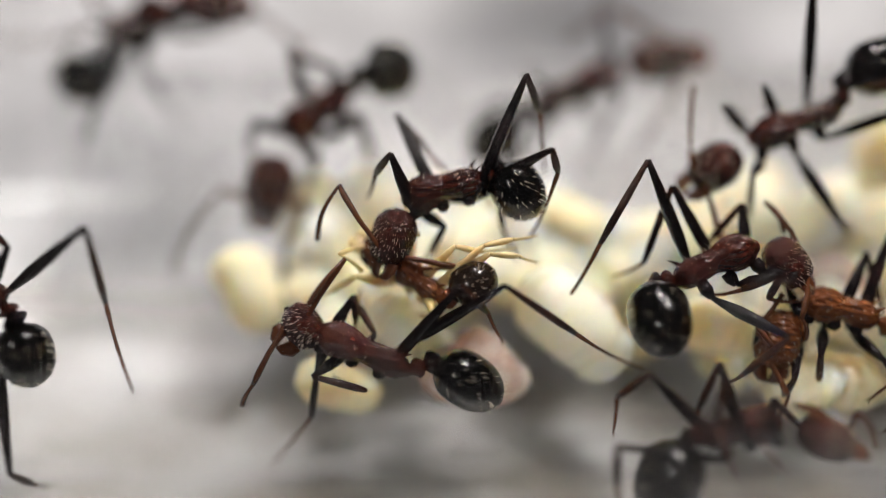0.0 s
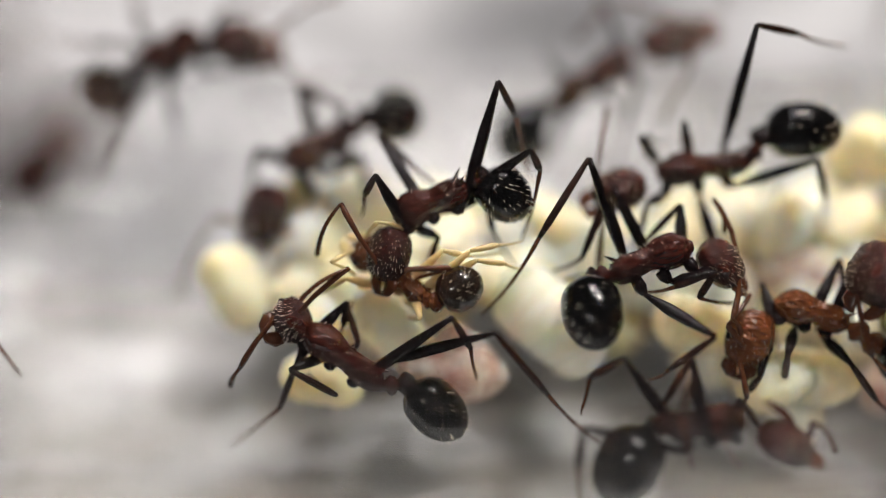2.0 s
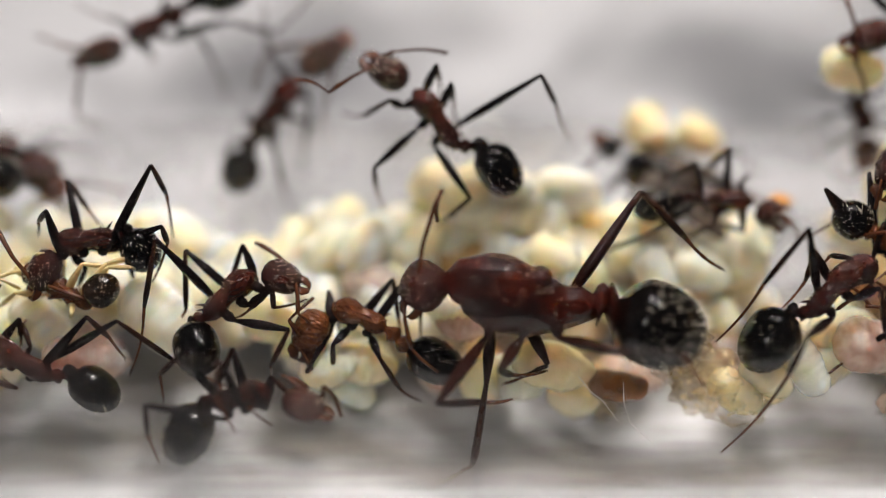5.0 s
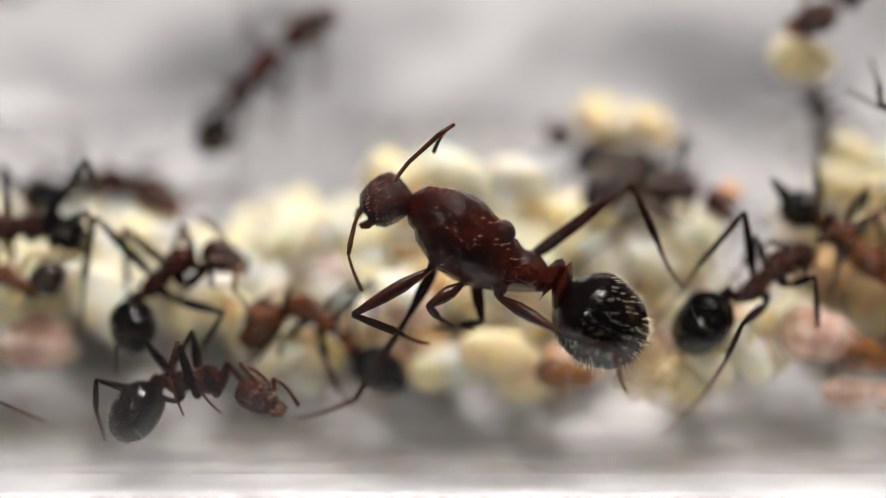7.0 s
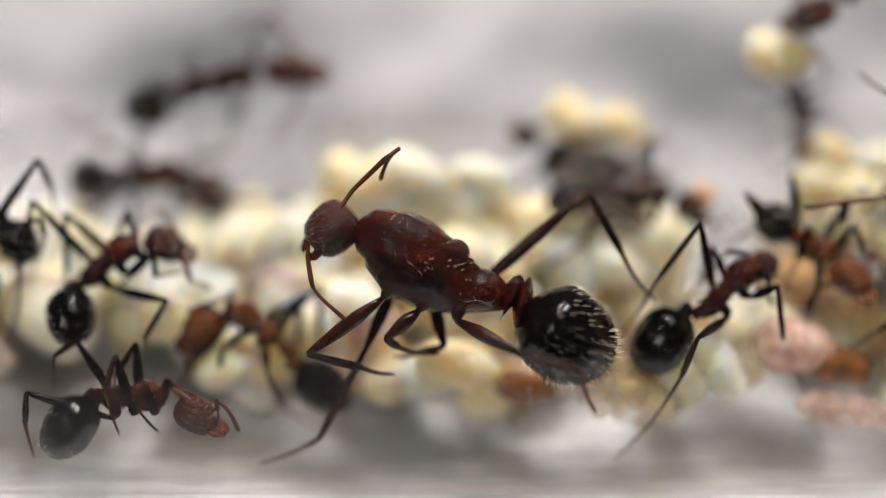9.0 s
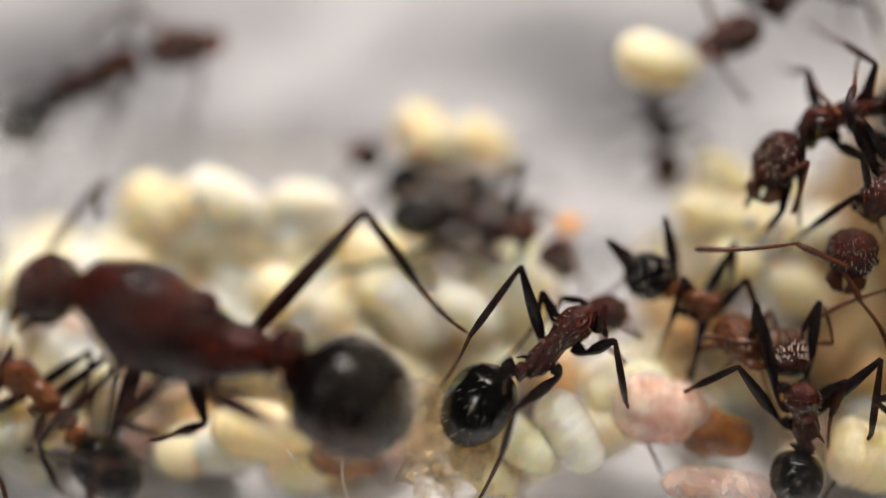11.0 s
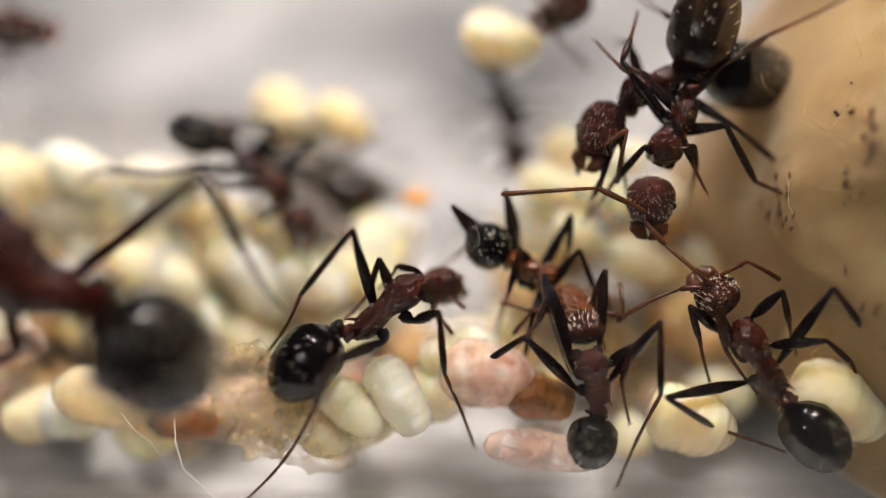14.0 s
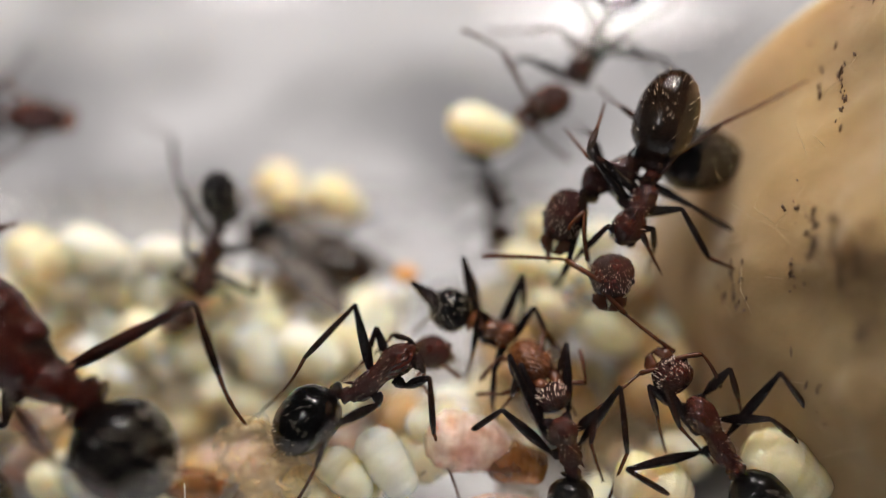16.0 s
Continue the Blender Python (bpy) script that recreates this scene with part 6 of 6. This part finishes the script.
    walk(ants["J"], [
        (0, pose(-0.01140, -0.00795, 0.00194, -157.7, -25.0, 33.8)),
        (2, pose(-0.00788, -0.00678, 0.00293, -159.6, -27.3, 38.0)),
        (2.2, pose(-0.00878, -0.00644, 0.00321, -160.7, -28.5, 40.4)),
        (2.5, pose(-0.00894, -0.00595, 0.00362, -155.5, -21.7, 28.3)),
        (3, pose(-0.00684, -0.00614, 0.00346, -153.0, -16.3, 20.4)),
        (3.5, pose(-0.00514, -0.00592, 0.00365, -153.7, -18.1, 22.9)),
        (4, pose(-0.00491, -0.00674, 0.00296, -151.0, -9.7, 11.7)),
        (4.2, pose(-0.00442, -0.00700, 0.00274, -150.0, -1.9, 2.2)),
        (4.5, pose(-0.00286, -0.00749, 0.00233, -150.1, 2.5, -2.9)),
        (5, pose(-0.00202, -0.00802, 0.00189, -150.2, 4.6, -5.5)),
        (7, pose(-0.00328, -0.00829, 0.00166, -150.2, 4.6, -5.5)),
        (16, pose(-0.00328, -0.00829, 0.00166, -150.2, 4.6, -5.5)),
    ])
    walk(ants["P"], [
        (0, pose(-0.01277, -0.00363, 0.00622, -151.2, -3.6, 4.3)),
        (2, pose(-0.00926, -0.00434, 0.00563, -151.2, -3.6, 4.3)),
        (2.6, pose(-0.01059, -0.00385, 0.00604, -151.4, -5.3, 6.3)),
        (2.9, pose(-0.00987, -0.00399, 0.00592, -151.6, -6.9, 8.3)),
        (3.3, pose(-0.00942, -0.00451, 0.00548, -151.2, -3.6, 4.3)),
        (3.6, pose(-0.00921, -0.00461, 0.00540, -151.7, -7.4, 8.9)),
        (3.8, pose(-0.00859, -0.00466, 0.00536, -151.1, 1.2, -1.5)),
        (4, pose(-0.00874, -0.00535, 0.00478, -151.3, 4.7, -5.6)),
        (4.2, pose(-0.00794, -0.00589, 0.00433, -152.0, 9.4, -11.4)),
        (4.5, pose(-0.00776, -0.00633, 0.00396, -152.0, 9.4, -11.4)),
        (5, pose(-0.00713, -0.00675, 0.00361, -151.5, 6.3, -7.6)),
        (16, pose(-0.00713, -0.00675, 0.00361, -151.5, 6.3, -7.6)),
    ])
    walk(ants["K"], [
        (0, pose(0.01478, 0.01138, -0.00011, -3.3, 3.4, -175.9)),
        (2, pose(0.01233, 0.01043, -0.00091, -2.9, 7.1, -171.5)),
        (2.5, pose(0.01150, 0.01096, -0.00047, -2.9, 6.7, -171.9)),
        (3, pose(0.00873, 0.01085, -0.00056, -2.9, 7.1, -171.5)),
        (3.5, pose(0.00808, 0.01088, -0.00053, -3.1, 5.8, -173.1)),
        (4, pose(0.00583, 0.01037, -0.00096, -3.0, 6.0, -172.8)),
        (4.5, pose(0.00539, 0.01049, -0.00086, -3.2, 4.1, -175.1)),
        (5, pose(0.00223, 0.00968, -0.00154, 1.1, 19.9, -154.5)),
        (5.2, pose(0.00172, 0.00943, -0.00174, 3.0, 23.1, -149.5)),
        (6.5, pose(-0.00552, 0.01013, -0.00116, 2.5, 22.4, -150.6)),
        (16, pose(-0.00552, 0.01013, -0.00116, 2.5, 22.4, -150.6)),
    ])
    walk(ants["L"], [
        (0, pose(-0.01108, -0.00116, -0.00410, 7.3, -24.7, 146.8)),
        (0.5, pose(-0.01188, -0.00122, -0.00415, 6.8, -23.9, 148.1)),
        (1, pose(-0.01235, -0.00128, -0.00421, 6.8, -23.9, 148.1)),
        (1.5, pose(-0.01266, -0.00138, -0.00429, 6.8, -23.9, 148.1)),
        (2, pose(-0.01414, -0.00149, -0.00438, 6.8, -23.9, 148.1)),
        (3, pose(-0.02474, -0.00182, -0.00466, 6.3, -23.2, 149.3)),
        (16, pose(-0.02474, -0.00182, -0.00466, 6.3, -23.2, 149.3)),
    ])
    walk(ants["M"], [
        (0, pose(0.01410, -0.00219, -0.00484, -18.0, -25.4, 34.5)),
        (4.5, pose(0.02643, -0.00108, -0.00391, -18.5, -26.0, 35.6)),
        (5.2, pose(0.02539, -0.00114, -0.00396, -19.7, -27.5, 38.3)),
        (7.5, pose(0.02535, -0.00106, -0.00389, -18.2, -25.8, 35.1)),
        (8.2, pose(0.02524, -0.00114, -0.00396, -19.5, -27.3, 37.9)),
        (10.3, pose(0.02455, -0.00121, -0.00402, -19.7, -27.5, 38.3)),
        (10.5, pose(0.02452, -0.00123, -0.00404, -19.7, -27.5, 38.3)),
        (11, pose(0.02446, -0.00116, -0.00398, -19.4, -27.2, 37.8)),
        (11.5, pose(0.02425, -0.00111, -0.00393, -21.0, -28.9, 41.1)),
        (12, pose(0.02418, -0.00113, -0.00395, -21.6, -29.5, 42.4)),
        (12.5, pose(0.02441, -0.00127, -0.00407, -16.3, -23.0, 30.5)),
        (13, pose(0.02474, -0.00114, -0.00396, -15.9, -22.4, 29.4)),
        (13.5, pose(0.02467, -0.00122, -0.00403, -16.1, -22.7, 29.9)),
        (14, pose(0.02459, -0.00116, -0.00397, -17.6, -24.9, 33.6)),
        (14.5, pose(0.02456, -0.00116, -0.00397, -17.8, -25.2, 34.2)),
        (15, pose(0.02465, -0.00113, -0.00395, -16.9, -23.9, 31.8)),
        (15.5, pose(0.02473, -0.00109, -0.00392, -16.9, -24.0, 32.0)),
        (16, pose(0.02473, -0.00092, -0.00378, -16.9, -23.9, 31.8)),
    ])
    walk(ants["N"], [
        (0, pose(0.02056, 0.00557, -0.00550, -1.7, -20.4, 153.6)),
        (5.2, pose(0.02056, 0.00557, -0.00550, -1.7, -20.4, 153.6)),
        (16, pose(0.02056, 0.00557, -0.00550, -1.7, -20.4, 153.6)),
    ])
    walk(ants["O"], [
        (0, pose(0.02272, 0.00308, -0.00420, 11.8, 1.9, -2.2)),
        (10.3, pose(0.02272, 0.00308, -0.00420, 11.8, 1.9, -2.2)),
        (10.5, pose(0.02271, 0.00309, -0.00419, 11.8, 2.8, -3.3)),
        (11, pose(0.02310, 0.00303, -0.00425, 11.0, 9.1, -11.0)),
        (11.5, pose(0.02234, 0.00338, -0.00395, 9.4, 14.9, -18.5)),
        (12, pose(0.02186, 0.00313, -0.00416, 9.4, 14.9, -18.5)),
        (12.5, pose(0.02167, 0.00364, -0.00374, 8.8, 16.7, -20.9)),
        (13, pose(0.02161, 0.00347, -0.00388, 5.0, 23.8, -31.7)),
        (13.5, pose(0.02127, 0.00353, -0.00383, 3.4, 26.0, -35.6)),
        (14, pose(0.02076, 0.00352, -0.00384, 4.5, 24.6, -33.0)),
        (14.5, pose(0.02051, 0.00333, -0.00400, -2.6, 31.9, -47.9)),
        (15, pose(0.01982, 0.00336, -0.00397, -21.0, 39.5, -78.9)),
        (15.5, pose(0.01913, 0.00365, -0.00373, -37.4, 39.1, -104.4)),
        (16, pose(0.01891, 0.00328, -0.00403, -41.1, 38.2, -110.5)),
    ])
    walk(ants["R"], [
        (0, pose(0.02970, 0.00663, -0.00148, -2.9, 30.8, -134.8)),
        (5.2, pose(0.02960, 0.00875, 0.00029, -3.3, 30.4, -135.7)),
        (8.2, pose(0.02950, 0.00895, 0.00046, -3.3, 30.4, -135.7)),
        (10.3, pose(0.03151, 0.00875, 0.00030, 0.7, 33.4, -128.1)),
        (10.5, pose(0.03121, 0.00849, 0.00007, 0.7, 33.4, -128.1)),
        (11, pose(0.03126, 0.00847, 0.00006, -1.2, 32.1, -131.7)),
        (11.5, pose(0.03099, 0.00860, 0.00017, -0.3, 32.7, -130.0)),
        (12, pose(0.03083, 0.00852, 0.00010, 0.7, 33.4, -128.1)),
        (12.5, pose(0.03102, 0.00866, 0.00021, 0.1, 33.0, -129.2)),
        (13, pose(0.03121, 0.00883, 0.00036, 0.3, 33.2, -128.8)),
        (13.5, pose(0.03129, 0.00887, 0.00039, -0.3, 32.7, -130.0)),
        (14, pose(0.03100, 0.00865, 0.00021, 0.7, 33.4, -128.1)),
        (14.5, pose(0.03117, 0.00855, 0.00012, -0.3, 32.7, -130.0)),
        (15, pose(0.03105, 0.00864, 0.00020, 0.7, 33.4, -128.1)),
        (15.5, pose(0.03102, 0.00869, 0.00024, 0.7, 33.4, -128.1)),
        (16, pose(0.03110, 0.00873, 0.00027, 3.6, 35.2, -122.9)),
    ])
    walk(ants["S"], [
        (0, pose(0.01815, 0.00619, -0.00473, 24.5, 35.2, -57.2)),
        (5.2, pose(0.02862, 0.00724, -0.00384, 18.6, 37.7, -67.1)),
        (7.5, pose(0.02892, 0.00710, -0.00397, 20.2, 37.1, -64.5)),
        (8.2, pose(0.02904, 0.00716, -0.00392, 19.0, 37.6, -66.4)),
        (10.3, pose(0.02838, 0.00702, -0.00403, 15.1, 38.7, -72.8)),
        (11, pose(0.02805, 0.00710, -0.00396, 19.6, 37.3, -65.4)),
        (12, pose(0.02831, 0.00721, -0.00387, 18.6, 37.7, -67.1)),
        (12.5, pose(0.02804, 0.00664, -0.00435, 23.8, 35.5, -58.4)),
        (13, pose(0.02811, 0.00660, -0.00438, 19.6, 37.4, -65.5)),
        (13.5, pose(0.02801, 0.00667, -0.00432, 19.0, 37.6, -66.4)),
        (14.5, pose(0.02808, 0.00702, -0.00403, 20.4, 37.1, -64.2)),
        (15, pose(0.02805, 0.00706, -0.00400, 20.4, 37.1, -64.2)),
        (15.5, pose(0.02814, 0.00686, -0.00416, 18.3, 37.8, -67.7)),
        (16, pose(0.02816, 0.00673, -0.00428, 19.0, 37.6, -66.6)),
    ])
    walk(ants["T"], [
        (0, pose(0.03120, 0.00175, -0.00218, -2.8, 38.1, -110.7)),
        (8.2, pose(0.03090, 0.00259, -0.00148, -0.2, 38.8, -106.5)),
        (10.3, pose(0.03325, 0.00249, -0.00157, -18.7, 28.9, -138.9)),
        (10.5, pose(0.03314, 0.00242, -0.00162, -19.0, 28.5, -139.6)),
        (11, pose(0.03296, 0.00227, -0.00175, -15.2, 32.0, -131.9)),
        (11.5, pose(0.03293, 0.00246, -0.00159, -16.1, 31.2, -133.8)),
        (12, pose(0.03267, 0.00249, -0.00157, -14.6, 32.4, -130.9)),
        (12.5, pose(0.03241, 0.00269, -0.00139, -13.8, 33.0, -129.4)),
        (13, pose(0.03229, 0.00289, -0.00123, -11.1, 34.6, -124.6)),
        (13.5, pose(0.03228, 0.00289, -0.00123, -10.5, 35.0, -123.4)),
        (14, pose(0.03220, 0.00279, -0.00131, -10.6, 34.9, -123.6)),
        (14.5, pose(0.03218, 0.00284, -0.00127, -10.4, 35.0, -123.3)),
        (15, pose(0.03224, 0.00289, -0.00123, -11.0, 34.7, -124.4)),
        (15.5, pose(0.03221, 0.00311, -0.00104, -11.3, 34.5, -124.9)),
        (16, pose(0.03214, 0.00300, -0.00113, -11.9, 34.2, -125.9)),
    ])
    walk(ants["U"], [
        (0, pose(0.01485, 0.00290, -0.00175, -8.8, 12.1, -165.2)),
        (8.2, pose(0.03308, 0.00386, -0.00094, -8.8, 12.1, -165.2)),
        (10.3, pose(0.03176, 0.00409, -0.00074, -9.0, 11.6, -165.8)),
        (10.5, pose(0.03165, 0.00403, -0.00080, -9.0, 11.6, -165.8)),
        (11, pose(0.03177, 0.00393, -0.00088, -8.9, 11.9, -165.5)),
        (11.5, pose(0.03195, 0.00394, -0.00087, -9.1, 11.0, -166.6)),
        (12, pose(0.03191, 0.00389, -0.00091, -8.9, 11.9, -165.5)),
        (12.5, pose(0.03167, 0.00384, -0.00095, -9.0, 11.3, -166.2)),
        (13, pose(0.03164, 0.00405, -0.00078, -8.5, 13.3, -163.6)),
        (13.5, pose(0.03176, 0.00409, -0.00075, -8.4, 13.5, -163.4)),
        (14.5, pose(0.03165, 0.00402, -0.00081, -8.3, 13.9, -162.8)),
        (15, pose(0.03168, 0.00405, -0.00078, -8.6, 12.8, -164.3)),
        (15.5, pose(0.03154, 0.00421, -0.00064, -8.6, 12.8, -164.3)),
        (16, pose(0.03149, 0.00419, -0.00066, -8.0, 14.9, -161.6)),
    ])
    walk(ants["V"], [
        (0, pose(0.01502, -0.00316, -0.00566, -6.3, -38.3, 109.7)),
        (8.2, pose(0.03296, -0.00256, -0.00515, -6.3, -38.3, 109.7)),
        (10.3, pose(0.03095, -0.00241, -0.00503, -0.8, -39.5, 101.0)),
        (10.5, pose(0.03078, -0.00256, -0.00515, -0.5, -39.5, 100.4)),
        (11, pose(0.03064, -0.00255, -0.00514, -0.2, -39.6, 100.0)),
        (11.5, pose(0.03005, -0.00237, -0.00499, -0.8, -39.5, 101.0)),
        (12, pose(0.02988, -0.00243, -0.00505, -3.2, -39.1, 104.7)),
        (12.5, pose(0.02976, -0.00250, -0.00510, -5.7, -38.5, 108.7)),
        (13, pose(0.02986, -0.00252, -0.00511, -6.1, -38.4, 109.3)),
        (13.5, pose(0.02989, -0.00246, -0.00506, -6.3, -38.3, 109.7)),
        (14, pose(0.02998, -0.00259, -0.00518, -2.7, -39.2, 104.0)),
        (14.5, pose(0.02990, -0.00256, -0.00515, -5.7, -38.5, 108.7)),
        (15, pose(0.03000, -0.00250, -0.00510, -5.7, -38.5, 108.7)),
        (15.5, pose(0.02994, -0.00255, -0.00514, -7.5, -38.0, 111.6)),
        (16, pose(0.03002, -0.00249, -0.00509, -7.5, -38.0, 111.6)),
    ])
    walk(ants["W"], [
        (0, pose(0.01570, -0.00213, -0.00479, -20.3, -31.2, 133.8)),
        (10.3, pose(0.03625, -0.00168, -0.00441, -15.7, -34.4, 125.3)),
        (11, pose(0.03480, -0.00165, -0.00439, -13.8, -35.5, 121.9)),
        (11.5, pose(0.03461, -0.00190, -0.00460, -17.7, -33.2, 128.8)),
        (12, pose(0.03427, -0.00204, -0.00471, -17.7, -33.2, 128.8)),
        (12.5, pose(0.03412, -0.00208, -0.00475, -17.7, -33.2, 128.8)),
        (13, pose(0.03405, -0.00223, -0.00487, -15.5, -34.5, 124.9)),
        (13.5, pose(0.03417, -0.00221, -0.00485, -17.2, -33.5, 127.9)),
        (14, pose(0.03435, -0.00219, -0.00484, -16.4, -34.0, 126.4)),
        (14.5, pose(0.03438, -0.00216, -0.00482, -16.4, -34.0, 126.4)),
        (15, pose(0.03435, -0.00220, -0.00485, -17.2, -33.5, 127.9)),
        (15.5, pose(0.03430, -0.00230, -0.00493, -16.4, -34.0, 126.4)),
        (16, pose(0.03426, -0.00224, -0.00488, -16.8, -33.8, 127.2)),
    ])
    walk(ants["X"], [
        (0, pose(0.01579, 0.00026, -0.00448, 6.7, 17.4, -21.9)),
        (5.2, pose(0.02807, 0.00085, -0.00399, 6.7, 17.4, -21.9)),
        (8.2, pose(0.02810, 0.00075, -0.00407, 6.7, 17.4, -21.9)),
        (10.3, pose(0.02839, 0.00034, -0.00441, 6.7, 17.4, -21.9)),
        (10.5, pose(0.02852, 0.00045, -0.00432, 6.7, 17.4, -21.9)),
        (11, pose(0.02832, 0.00036, -0.00440, 7.3, 16.0, -19.9)),
        (11.5, pose(0.02840, 0.00029, -0.00446, 6.1, 18.8, -24.0)),
        (12, pose(0.02840, 0.00019, -0.00454, 5.3, 20.4, -26.3)),
        (12.5, pose(0.02847, 0.00034, -0.00441, 6.1, 18.8, -24.0)),
        (13, pose(0.02863, 0.00023, -0.00451, 6.3, 18.3, -23.2)),
        (13.5, pose(0.02865, 0.00025, -0.00449, 6.7, 17.4, -21.9)),
        (14, pose(0.02859, 0.00030, -0.00445, 6.7, 17.4, -21.9)),
        (14.5, pose(0.02860, 0.00031, -0.00444, 6.7, 17.4, -21.9)),
        (15, pose(0.02862, 0.00043, -0.00434, 6.1, 18.8, -24.0)),
        (15.5, pose(0.02824, 0.00062, -0.00418, 5.9, 19.1, -24.4)),
        (16, pose(0.02809, 0.00075, -0.00407, 7.9, 14.2, -17.6)),
    ])
    walk(ants["Q"], [
        (0, pose(0.01564, -0.00095, -0.00367, 29.9, -9.0, 169.1)),
        (2, pose(0.01452, -0.00119, -0.00387, 29.9, -8.9, 169.3)),
        (2.5, pose(0.01628, -0.00152, -0.00415, 30.6, -12.0, 165.3)),
        (3, pose(0.01698, -0.00146, -0.00410, 30.1, -9.9, 168.0)),
        (3.5, pose(0.01686, -0.00134, -0.00399, 29.8, -8.1, 170.2)),
        (4, pose(0.01653, -0.00139, -0.00403, 30.1, -9.9, 168.0)),
        (4.5, pose(0.01601, -0.00135, -0.00401, 29.9, -8.8, 169.4)),
        (5, pose(0.01557, -0.00120, -0.00388, 29.9, -8.8, 169.4)),
        (5.2, pose(0.01544, -0.00132, -0.00398, 29.9, -8.9, 169.3)),
        (6, pose(0.01540, -0.00121, -0.00285, 32.5, -17.4, 158.1)),
        (7.5, pose(0.01621, -0.00117, -0.00189, 34.2, -21.0, 152.7)),
        (8.2, pose(0.01625, -0.00120, -0.00193, 34.2, -20.9, 152.9)),
        (9.2, pose(0.01582, -0.00128, -0.00265, 32.3, -17.0, 158.7)),
        (10.3, pose(0.01538, -0.00158, -0.00224, 30.9, -13.1, 163.9)),
        (11, pose(0.01525, -0.00201, -0.00181, 31.5, -14.9, 161.6)),
        (11.5, pose(0.01523, -0.00226, -0.00137, 31.6, -15.0, 161.3)),
        (12, pose(0.01491, -0.00222, -0.00082, 32.2, -16.7, 159.1)),
        (12.5, pose(0.01447, -0.00100, -0.00192, 32.6, -17.6, 157.8)),
        (13, pose(0.01424, -0.00067, -0.00280, 33.3, -19.2, 155.4)),
        (13.5, pose(0.01432, -0.00062, -0.00276, 33.3, -19.2, 155.4)),
        (14, pose(0.01552, -0.00193, -0.00057, 33.9, -20.4, 153.6)),
        (14.5, pose(0.01544, -0.00198, -0.00062, 33.9, -20.4, 153.6)),
        (15, pose(0.01566, -0.00164, -0.00059, 36.9, -25.2, 145.9)),
        (15.5, pose(0.01521, -0.00125, -0.00131, 37.3, -25.7, 145.0)),
        (16, pose(0.01454, -0.00103, -0.00179, 38.4, -27.0, 142.6)),
    ])

motions()
